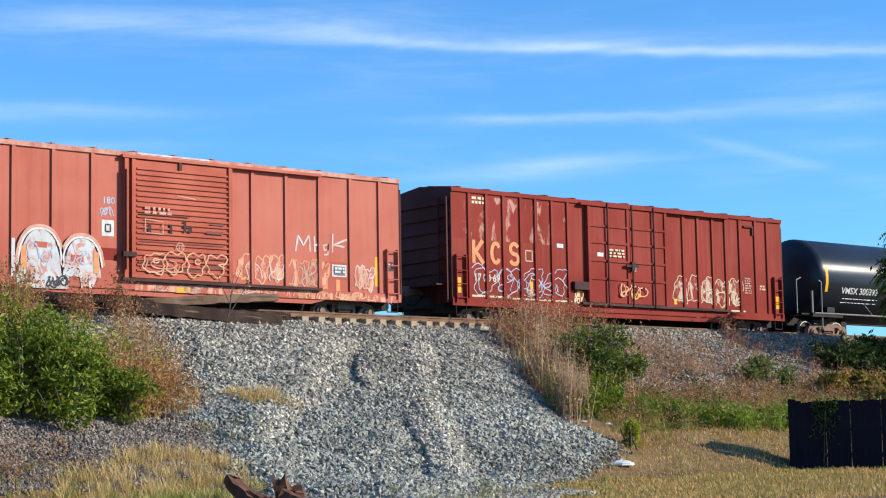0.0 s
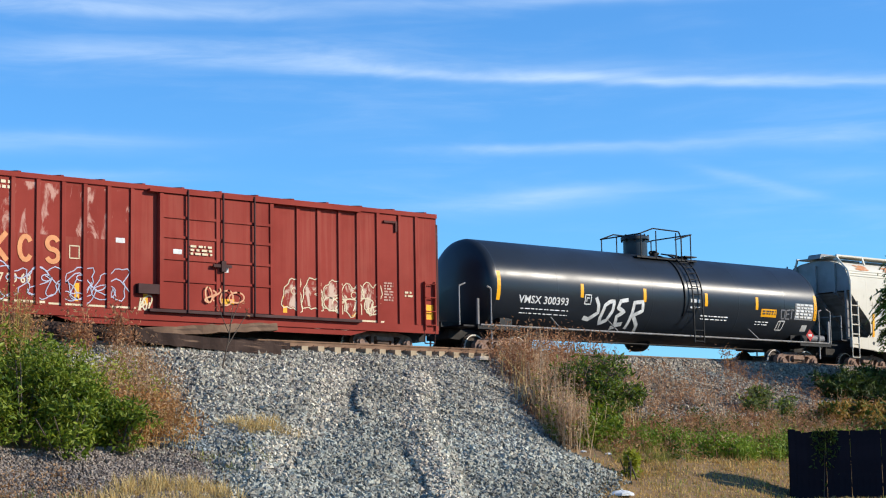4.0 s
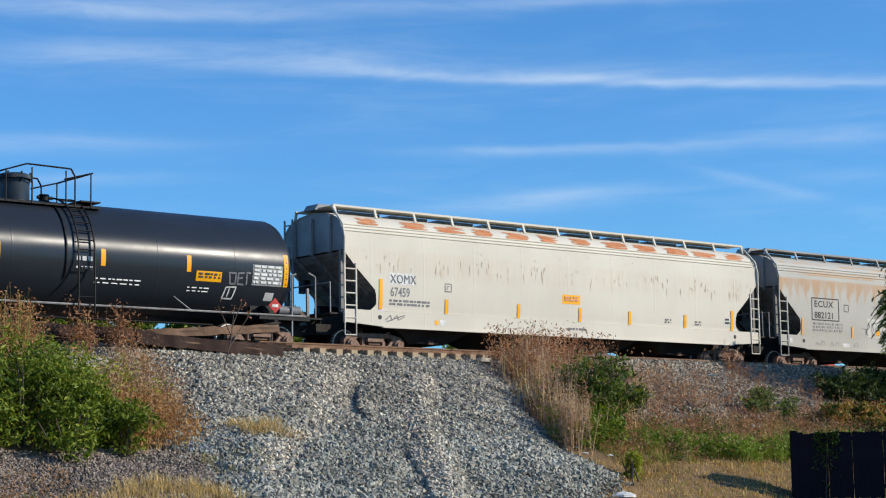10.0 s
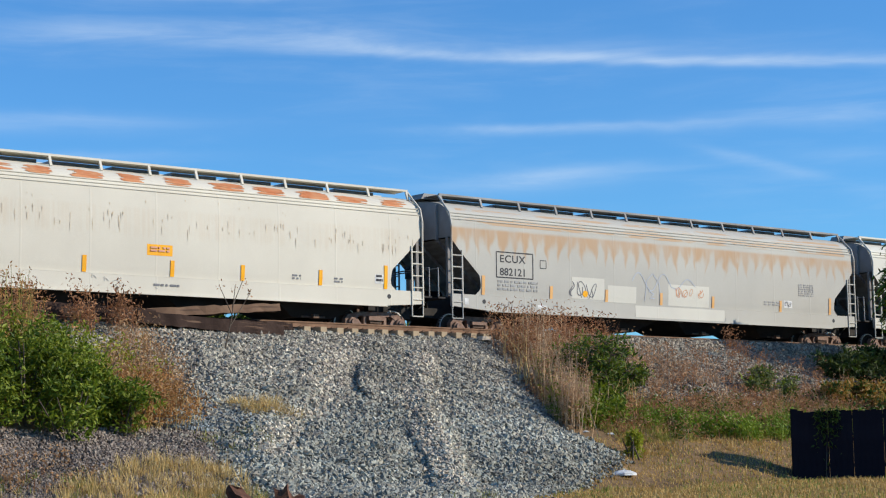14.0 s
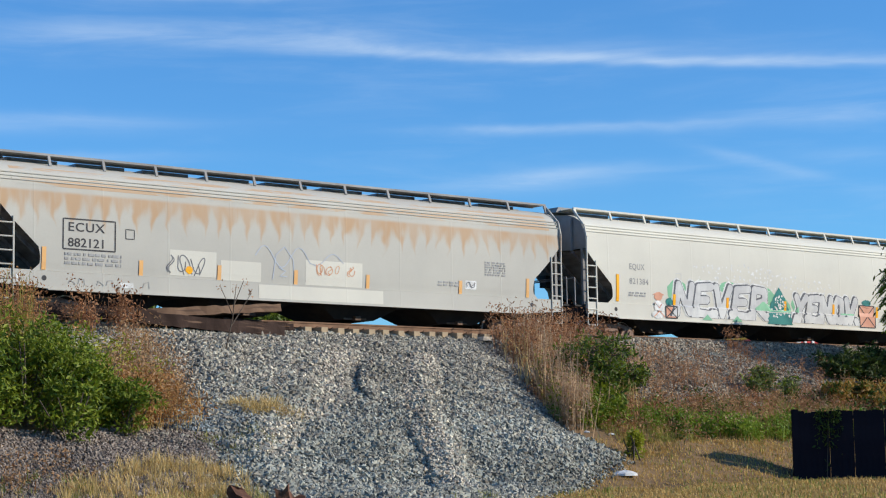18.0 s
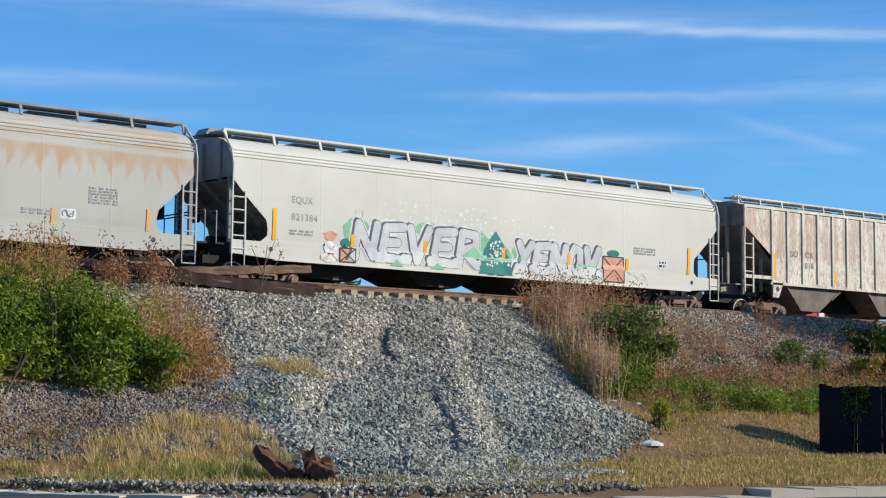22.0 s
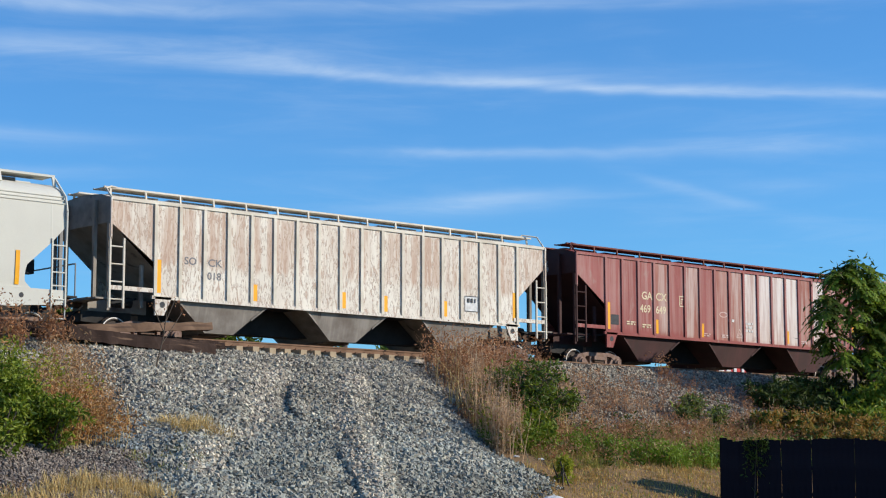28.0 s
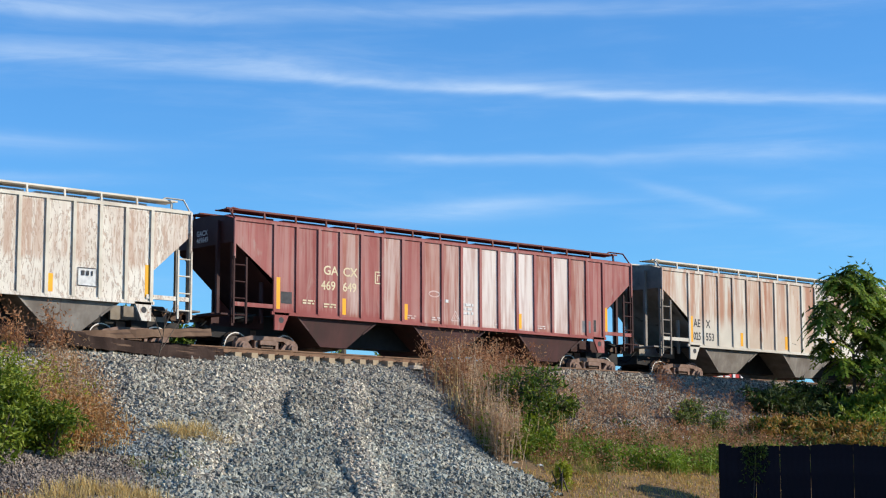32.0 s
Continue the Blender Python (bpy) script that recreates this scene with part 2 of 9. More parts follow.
M = {
    "red_paint": material("red_paint", (0.49, 0.122, 0.078), (0.41, 0.095, 0.06), 0.5, 0.62, streak=(0.5, 0.17, 0.1), amount=0.25, band=(0.8, 3.9)),
    "maroon_paint": material("maroon_paint", (0.285, 0.042, 0.029), (0.215, 0.032, 0.023), 0.5, 0.7, spec=0.08, streak=(0.4, 0.16, 0.11), amount=0.14, band=(1.2, 3.75), tall=9.0, gate=0.0, soft=1.2),
    "maroon_scuffed": material("maroon_scuffed", (0.285, 0.042, 0.029), (0.215, 0.032, 0.023), 0.5, 0.7, spec=0.08, patch=(0.5, 0.28, 0.22), cover=0.1, flake=(2.4, 0.8, 0.6)),
    "maroon_chalked": material("maroon_chalked", (0.285, 0.042, 0.029), (0.215, 0.032, 0.023), 0.5, 0.7, spec=0.08, patch=(0.56, 0.42, 0.32), cover=0.14, flake=(3.5, 1.6, 0.6)),
    # maroon darkened for the ends turned from the sun: shade is in the colour
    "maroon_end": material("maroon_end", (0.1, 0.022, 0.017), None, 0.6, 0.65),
    "red_chalked": material("red_chalked", (0.49, 0.122, 0.078), (0.41, 0.095, 0.06), 0.5, 0.62, patch=(0.66, 0.34, 0.22), cover=0.12, flake=(3.2, 1.5, 0.6)),
    "red_door": material("red_door", (0.48, 0.11, 0.06), (0.36, 0.075, 0.042), 0.7, 0.65, patch=(0.2, 0.06, 0.035), cover=-0.01, flake=(0.9, 5.0, 0.5)),
    "tank_black": material("tank_black", (0.021, 0.026, 0.033), (0.016, 0.02, 0.026), 0.4, 0.36, spec=0.36, brushed=0.75, bump=0.05),
    "black_iron": material("black_iron", (0.007, 0.007, 0.008), None, 3.0, 0.55),
    "cream_paint": material("cream_paint", (0.645, 0.605, 0.505), (0.585, 0.545, 0.455), 0.35, 0.7, streak=(0.45, 0.27, 0.12), amount=0.13, band=(2.0, 2.75), tall=13.0, gate=0.0, bump=0.12, seam=2.02),
    "grey_paint": material("grey_paint", (0.48, 0.465, 0.41), (0.43, 0.415, 0.37), 0.35, 0.7, streak=(0.42, 0.26, 0.135), amount=0.85, band=(2.42, 3.0), tall=2.2, floor=0.6, soft=0.5, drip=0.5, bump=0.12, seam=2.02),
    "grey_rust": material("grey_rust", (0.48, 0.465, 0.41), (0.43, 0.415, 0.37), 0.35, 0.7, patch=(0.46, 0.31, 0.19), cover=0.19, flake=(0.5, 4.5, 0.5), bump=0.12, seam=2.02),
    "faded_tape": material("faded_tape", (0.74, 0.4, 0.14), (0.66, 0.38, 0.17), 2.0, 0.5),
    "white_paint": material("white_paint", (0.63, 0.61, 0.525), (0.575, 0.555, 0.485), 0.35, 0.7, bump=0.12, seam=2.02),
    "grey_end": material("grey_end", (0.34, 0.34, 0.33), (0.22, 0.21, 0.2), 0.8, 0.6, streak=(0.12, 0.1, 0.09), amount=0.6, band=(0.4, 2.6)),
    "worn_white": material("worn_white", (0.76, 0.71, 0.61), (0.64, 0.57, 0.48), 0.8, 0.65, patch=(0.43, 0.31, 0.235), cover=0.085, rim=(0.2, 0.125, 0.09), flake=(6.2, 1.5, 2.6), streak=(0.42, 0.27, 0.19), amount=0.75, band=(1.9, 3.5), tall=5.0, gate=0.2, bump=0.2),
    "worn_rib": material("worn_rib", (0.72, 0.67, 0.56), (0.55, 0.48, 0.38), 1.6, 0.65, bump=0.1),
    # worn paint, and the end walls' shade put into a darker base
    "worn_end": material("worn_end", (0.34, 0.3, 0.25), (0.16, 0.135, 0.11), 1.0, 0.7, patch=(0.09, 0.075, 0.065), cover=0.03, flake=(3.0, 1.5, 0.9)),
    "oxide_paint": material("oxide_paint", (0.325, 0.085, 0.074), (0.25, 0.06, 0.052), 0.6, 0.6, streak=(0.46, 0.32, 0.28), amount=0.35, band=(1.1, 3.6), tall=7.0, gate=0.0, patch=(0.3, 0.16, 0.135), cover=0.03),
    "oxide_faded": material("oxide_faded", (0.36, 0.14, 0.105), (0.27, 0.085, 0.06), 0.7, 0.65, streak=(0.54, 0.44, 0.39), amount=0.75, band=(1.0, 3.6), tall=5.0, gate=0.3),
    "oxide_white": material("oxide_white", (0.55, 0.43, 0.385), (0.45, 0.29, 0.24), 0.7, 0.7, streak=(0.68, 0.62, 0.57), amount=0.9, band=(1.0, 3.65), tall=5.0),
    "oxide_rail": material("oxide_rail", (0.2, 0.062, 0.045), (0.12, 0.04, 0.03), 0.9, 0.65),
    # oxide_paint darkened: shade on the sloping chutes is put into the colour
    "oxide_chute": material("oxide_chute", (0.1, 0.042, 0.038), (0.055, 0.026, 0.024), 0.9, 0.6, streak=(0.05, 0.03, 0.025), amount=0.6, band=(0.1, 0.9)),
    "red_edge": material("red_edge", (0.6, 0.33, 0.25), (0.45, 0.13, 0.08), 3.0, 0.6),
    "chalk_red": material("chalk_red", (0.62, 0.38, 0.29), (0.52, 0.2, 0.14), 3.0, 0.65),
    "chalk_orange": material("chalk_orange", (0.7, 0.4, 0.22), (0.55, 0.2, 0.1), 3.0, 0.65),
    "chalk_pale": material("chalk_pale", (0.54, 0.4, 0.32), (0.4, 0.17, 0.12), 3.5, 0.65),
    "chalk_white": material("chalk_white", (0.66, 0.6, 0.57), (0.55, 0.3, 0.24), 3.0, 0.65),
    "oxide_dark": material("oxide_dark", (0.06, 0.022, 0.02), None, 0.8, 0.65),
    "rusty_white": material("rusty_white", (0.68, 0.63, 0.53), (0.54, 0.49, 0.41), 0.5, 0.6, streak=(0.36, 0.15, 0.075), amount=0.85, band=(1.5, 3.7), tall=4.0, gate=0.0, soft=0.9, patch=(0.42, 0.21, 0.12), cover=-0.01, flake=(4.0, 0.7, 0.7)),
    "rusty_heavy": material("rusty_heavy", (0.62, 0.53, 0.42), (0.5, 0.39, 0.3), 0.5, 0.65, streak=(0.34, 0.13, 0.065), amount=0.95, band=(1.2, 3.7), tall=3.2, gate=0.2, soft=1.2, patch=(0.42, 0.21, 0.12), cover=0.03, flake=(4.0, 0.7, 0.7)),
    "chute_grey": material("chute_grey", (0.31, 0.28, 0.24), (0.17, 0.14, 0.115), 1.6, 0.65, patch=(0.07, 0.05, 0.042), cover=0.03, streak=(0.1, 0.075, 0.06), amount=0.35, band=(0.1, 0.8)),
    # near black for what lies under the cars, their shade put into the colour
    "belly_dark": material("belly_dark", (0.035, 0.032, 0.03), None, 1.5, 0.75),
    "truck_iron": material("truck_iron", (0.2, 0.125, 0.085), (0.085, 0.055, 0.04), 4.0, 0.75),
    "cast_brown": material("cast_brown", (0.3, 0.195, 0.145), (0.16, 0.1, 0.075), 4.0, 0.75),
    "wheel_steel": material("wheel_steel", (0.07, 0.05, 0.038), (0.04, 0.03, 0.024), 3.0, 0.7),
    "tread": material("tread", (0.62, 0.58, 0.53), (0.45, 0.4, 0.35), 3.0, 0.45, metal=0.3),
    "rail_steel": material("rail_steel", (0.24, 0.13, 0.07), (0.13, 0.07, 0.04), 2.0, 0.65),
    "rail_top": material("rail_top", (0.5, 0.48, 0.45), None, 3.0, 0.3, metal=0.8),
    "tie_wood": material("tie_wood", (0.42, 0.32, 0.21), (0.3, 0.22, 0.14), 2.0, 0.85, island=0.3),
    "old_timber": material("old_timber", (0.22, 0.135, 0.085), (0.12, 0.072, 0.047), 1.5, 0.9, grain=18, patch=(0.08, 0.05, 0.035), cover=0.08, flake=(0.7, 14.0, 0.3)),
    "rotten_wood": material("rotten_wood", (0.16, 0.075, 0.045), (0.07, 0.035, 0.024), 5.0, 0.95, grain=30, bump=0.6),
    "dark_timber": material("dark_timber", (0.058, 0.034, 0.025), (0.024, 0.014, 0.011), 1.5, 0.9, grain=18, patch=(0.17, 0.105, 0.07), cover=0.05, flake=(0.8, 14.0, 0.3), bump=0.5),
    "yellow_tape": material("yellow_tape", (0.9, 0.42, 0.01), (0.8, 0.35, 0.01), 2.0, 0.4),
    "white_ink": material("white_ink", (0.75, 0.75, 0.72), None, 6.0, 0.6),
    "cream_ink": material("cream_ink", (0.72, 0.62, 0.42), (0.6, 0.48, 0.3), 3.0, 0.6),
    "orange_ink": material("orange_ink", (0.72, 0.3, 0.12), (0.6, 0.24, 0.1), 4.0, 0.6),
    "dark_ink": material("dark_ink", (0.05, 0.05, 0.055), None, 6.0, 0.6),
    "faint_ink": material("faint_ink", (0.36, 0.36, 0.35), None, 6.0, 0.6),
    "grey_ink": material("grey_ink", (0.2, 0.2, 0.21), None, 6.0, 0.6),
    "faded_spray": material("faded_spray", (0.56, 0.59, 0.59), (0.48, 0.46, 0.45), 2.2, 0.7, patch=(0.47, 0.2, 0.14), cover=0.12, flake=(2.6, 2.2, 1.0)),
    "silver_spray": material("silver_spray", (0.66, 0.66, 0.63), (0.46, 0.46, 0.46), 1.6, 0.5, streak=(0.42, 0.42, 0.43), amount=0.5, band=(0.9, 1.9), tall=7.0),
    "slate_spray": material("slate_spray", (0.13, 0.135, 0.15), (0.08, 0.085, 0.1), 2.0, 0.6),
    "blue_spray": material("blue_spray", (0.5, 0.52, 0.63), None, 4.0, 0.6),
    "chalk_blue": material("chalk_blue", (0.44, 0.48, 0.54), (0.4, 0.43, 0.48), 3.0, 0.65),
    "teal_spray": material("teal_spray", (0.03, 0.22, 0.2), (0.02, 0.15, 0.14), 2.0, 0.6),
    "green_spray": material("green_spray", (0.22, 0.5, 0.3), (0.2, 0.42, 0.27), 2.0, 0.6),
    "salmon_spray": material("salmon_spray", (0.66, 0.34, 0.23), (0.56, 0.26, 0.17), 2.0, 0.6),
    "rust_fleck": material("rust_fleck", (0.58, 0.46, 0.31), (0.6, 0.54, 0.43), 3.0, 0.75),
    "rust_patch": material("rust_patch", (0.55, 0.19, 0.075), (0.6, 0.3, 0.15), 2.6, 0.75, patch=(0.62, 0.48, 0.34), cover=-0.02, flake=(2.5, 9.0, 0.6)),
    "gravel": material("gravel", (0.09, 0.088, 0.08), (0.05, 0.048, 0.045), 0.5, 0.9, grain=14, bump=0.9),
    "earth": material("earth", (0.25, 0.16, 0.08), (0.14, 0.088, 0.046), 0.45, 0.95, grain=16, bump=0.9, patch=(0.13, 0.12, 0.04), cover=0.0),
    "concrete": material("concrete", (0.62, 0.53, 0.41), (0.5, 0.43, 0.33), 1.0, 0.85),
    "asphalt": material("asphalt", (0.09, 0.09, 0.09), None, 0.7, 0.9),
    "fence_paint": material("fence_paint", (0.0165, 0.014, 0.02), (0.009, 0.0075, 0.0115), 1.2, 0.8, spec=0.1, island=0.5),
    "red_sign": material("red_sign", (0.55, 0.03, 0.025), None, 2.0, 0.5),
    "wall_tan": material("wall_tan", (0.4, 0.34, 0.28), None, 1.0, 0.8),
}
for i, (tone, name) in enumerate((((0.375, 0.342, 0.27), "stone"), ((0.29, 0.235, 0.195), "stone_purple"), ((0.27, 0.31, 0.315), "stone_blue"), ((0.35, 0.295, 0.225), "stone_brown"), ((0.365, 0.33, 0.262), "stone_grey"), ((0.35, 0.345, 0.29), "stone_slate"), ((0.58, 0.5, 0.39), "stone_tan"))):
    M[name] = material(name, tone, tuple(c * 0.6 for c in tone), 0.35, 0.9, grain=25, bump=0.3, island=0.45)
M["leaf_green"] = leaf_material("leaf_green", (0.12, 0.19, 0.014), (0.3, 0.34, 0.033))
M["leaf_lime"] = leaf_material("leaf_lime", (0.25, 0.29, 0.02), (0.38, 0.38, 0.035))
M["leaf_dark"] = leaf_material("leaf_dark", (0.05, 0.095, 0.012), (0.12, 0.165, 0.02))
M["leaf_orange"] = leaf_material("leaf_orange", (0.4, 0.19, 0.04), (0.42, 0.31, 0.07))
M["dry_brown"] = leaf_material("dry_brown", (0.38, 0.2, 0.09), (0.56, 0.36, 0.18), 0.8)
M["dry_rust"] = leaf_material("dry_rust", (0.32, 0.14, 0.065), (0.52, 0.29, 0.15), 0.8)
M["straw"] = leaf_material("straw", (0.66, 0.46, 0.17), (0.8, 0.62, 0.3), 0.8)
M["leaf_lush"] = leaf_material("leaf_lush", (0.15, 0.25, 0.02), (0.28, 0.35, 0.04))
# leaf green darkened so that the bushes' shade is in the colour itself
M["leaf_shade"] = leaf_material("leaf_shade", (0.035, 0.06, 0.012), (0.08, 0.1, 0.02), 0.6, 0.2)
M["leaf_grey"] = leaf_material("leaf_grey", (0.12, 0.15, 0.05), (0.2, 0.22, 0.08))
M["stalk_pale"] = leaf_material("stalk_pale", (0.5, 0.33, 0.19), (0.72, 0.53, 0.34), 0.8)
M["dry_pink"] = leaf_material("dry_pink", (0.42, 0.25, 0.14), (0.58, 0.4, 0.24), 0.8)
M["dry_orange"] = leaf_material("dry_orange", (0.42, 0.19, 0.06), (0.56, 0.33, 0.13), 0.8)
M["lawn_straw"] = leaf_material("lawn_straw", (0.5, 0.325, 0.1), (0.64, 0.45, 0.18), 0.8)
M["straw_green"] = leaf_material("straw_green", (0.25, 0.28, 0.05), (0.44, 0.38, 0.1), 0.8)
M["grass_green"] = leaf_material("grass_green", (0.17, 0.24, 0.035), (0.38, 0.37, 0.09), 0.7)
M["bark"] = material("bark", (0.13, 0.1, 0.075), None, 4.0, 0.9)


# ---------------- mesh tools ----------------
class Mesh:
    """Collects corners and faces of one mesh."""

    def __init__(self):
        self.v, self.f = [], []

    def add(self, v, f):
        k = len(self.v)
        self.v += [tuple(p) for p in v]
        self.f += [tuple(i + k for i in g) for g in f]
        return self

    def box(self, x0, x1, y0, y1, z0, z1, m=None):
        v = [Vector((x, y, z)) for z in (z0, z1) for y in (y0, y1) for x in (x0, x1)]
        if m is not None:
            v = [m @ p for p in v]
        return self.add(v, [(0, 2, 3, 1), (4, 5, 7, 6), (0, 1, 5, 4), (2, 6, 7, 3), (0, 4, 6, 2), (1, 3, 7, 5)])

    def beam(self, a, b, w, h=None):
        """A square bar from a to b."""
        a, b = Vector(a), Vector(b)
        d = b - a
        m = Matrix.Translation(a) @ d.to_track_quat("X", "Z").to_matrix().to_4x4()
        h = h or w
        return self.box(0, d.length, -w / 2, w / 2, -h / 2, h / 2, m)

    def rod(self, a, b, r, n=8, r1=None):
        a, b = Vector(a), Vector(b)
        q = (b - a).to_track_quat("Z", "Y")
        r1 = r if r1 is None else r1
        ring = [(math.cos(2 * math.pi * i / n), math.sin(2 * math.pi * i / n)) for i in range(n)]
        v = [a + q @ Vector((c * r, s * r, 0)) for c, s in ring] + [b + q @ Vector((c * r1, s * r1, 0)) for c, s in ring]
        f = [(i, (i + 1) % n, n + (i + 1) % n, n + i) for i in range(n)] + [tuple(range(n - 1, -1, -1)), tuple(range(n, 2 * n))]
        return self.add(v, f)

    def pipe(self, pts, r, n=6):
        for a, b in zip(pts, pts[1:]):
            self.rod(a, b, r, n)
        return self

    def slab(self, poly, y0, y1):
        """A polygon in x and z, thick from y0 to y1."""
        k = len(poly)
        v = [(x, y0, z) for x, z in poly] + [(x, y1, z) for x, z in poly]
        return self.add(v, [tuple(range(k)), tuple(range(2 * k - 1, k - 1, -1))] + [(i, k + i, k + (i + 1) % k, (i + 1) % k) for i in range(k)])

    def lathe(self, prof, n=24, axis="y"):
        """Turns (radius, place) pairs about an axis."""
        v, k = [], len(prof)
        for r, p in prof:
            for i in range(n):
                c, s = r * math.cos(2 * math.pi * i / n), r * math.sin(2 * math.pi * i / n)
                v.append((c, p, s) if axis == "y" else ((p, c, s) if axis == "x" else (c, s, p)))
        f = [(j * n + i, j * n + (i + 1) % n, (j + 1) * n + (i + 1) % n, (j + 1) * n + i) for j in range(k - 1) for i in range(n)]
        return self.add(v, f + [tuple(range(n)), tuple(range(k * n - 1, (k - 1) * n - 1, -1))])

    def moved(self, dx=0, dy=0, dz=0):
        self.v = [(x + dx, y + dy, z + dz) for x, y, z in self.v]
        return self

    def mesh(self, name, mat, smooth=False):
        me = bpy.data.meshes.new(name)
        me.from_pydata(self.v, [], self.f)
        me.materials.append(M[mat])
        if smooth:
            me.polygons.foreach_set("use_smooth", [True] * len(me.polygons))
            me.set_sharp_from_angle(angle=radians(38))
        me.update()
        return me


def part(name, mb, mat, parent=None, label="", smooth=False, at=None):
    ob = new(name, mb if isinstance(mb, bpy.types.Mesh) else mb.mesh(name, mat, smooth))
    ob.parent = parent
    if at is not None:
        ob.location = at
    if label:
        ob["label"] = label
    return ob


def thing(name, label, category, group=""):
    return tagged(new(name), label, category, group)




def lettering(name, text, size, x, z, hull, mat, parent, label="", stretch=1.0, spacing=1.0, bold=0.016):
    """Painted words whose baseline begins at x, z on the near side, at depth hull(z)."""
    cu = bpy.data.curves.new(name, "FONT")
    cu.body, cu.size, cu.space_character, cu.resolution_u, cu.offset = text, size, spacing, 3, size * bold
    tmp = bpy.data.objects.new(name, cu)
    scene.collection.objects.link(tmp)
    bpy.context.view_layer.update()
    me = bpy.data.meshes.new_from_object(tmp.evaluated_get(bpy.context.evaluated_depsgraph_get()))
    bpy.data.objects.remove(tmp)
    for p in me.vertices:
        px, pz = x + p.co.x * stretch, z + p.co.y
        p.co = (px, hull(pz) - 0.005, pz)
    me.materials.clear()
    me.materials.append(M[mat])
    return part(name, me, mat, parent, label)


def plate(name, x0, x1, z0, z1, hull, mat, parent, label="", lift=0.01):
    """A thin decal that follows the hull."""
    mb, k, lift = Mesh(), 6, lift * 0.4
    zs = [z0 + (z1 - z0) * i / k for i in range(k + 1)]
    v = [(x, hull(z) - lift, z) for z in zs for x in (x0, x1)] + [(x, hull(z) - lift + 0.008, z) for z in zs for x in (x0, x1)]
    f = [(2 * i, 2 * i + 1, 2 * i + 3, 2 * i + 2) for i in range(k)]
    o = 2 * (k + 1)
    f += [(o + 2 * i + 2, o + 2 * i + 3, o + 2 * i + 1, o + 2 * i) for i in range(k)]
    mb.add(v, f)
    return part(name, mb, mat, parent, label)


def strokes(name, lines, width, hull, mat, parent, label="", lift=0.014):
    """Sprayed lines: ribbons of the given width along lines of (x, z)."""
    mb, lift = Mesh(), lift * 0.45
    for ln in lines:
        lift += 0.0002
        pts = [Vector(ln[0])]
        for a, b in zip(ln, ln[1:]):
            k = max(1, int((Vector(b) - Vector(a)).length / 0.07))
            pts += [Vector(a).lerp(Vector(b), (i + 1) / k) for i in range(k)]
        left, right = [], []
        for i, p in enumerate(pts):
            d = (pts[min(i + 1, len(pts) - 1)] - pts[max(i - 1, 0)])
            d = d.normalized() if d.length > 1e-6 else Vector((1, 0))
            nrm = Vector((-d.y, d.x)) * width / 2
            a, b = p + nrm, p - nrm
            left.append((a.x, hull(a.y) - lift, a.y)), right.append((b.x, hull(b.y) - lift, b.y))
        k = len(pts)
        mb.add(left + right, [(i, i + 1, k + i + 1, k + i) for i in range(k - 1)])
    return tagged(part(name, mb, mat, parent, label), kind="stuff" if name in ("scrawl", "spray_lines", "chalk_marks") else "")


def bars(name, x0, x1, z, h, rows, hull, mat, parent, seed=1, label=""):
    """Small print too fine to read: short bars in rows."""
    r, mb = random.Random(seed), Mesh()
    for i in range(rows):
        x, zz = x0, z - i * h * 1.7
        while x < x1:
            w = r.uniform(0.05, 0.22)
            mb.box(x, min(x + w, x1), hull(zz) - 0.014, hull(zz) - 0.006, zz, zz + h)
            x += w + r.uniform(0.03, 0.09)
    return tagged(part(name, mb, mat, parent, label), kind="stuff")
# ---------------- the train ----------------
TRACK_Y, RAIL_Z = 45.05, 5.963
TRUCKS = []
SINK = 0.42  # the running rails lie this much below the cars' own datum


def travel(t):
    """Metres that the train has rolled to the left by t seconds."""
    return 4.0954 * t - 0.0092462 * t ** 2 - 1.40633e-5 * t ** 3 + 2.03689e-7 * t ** 4


WHEEL_R = 0.43


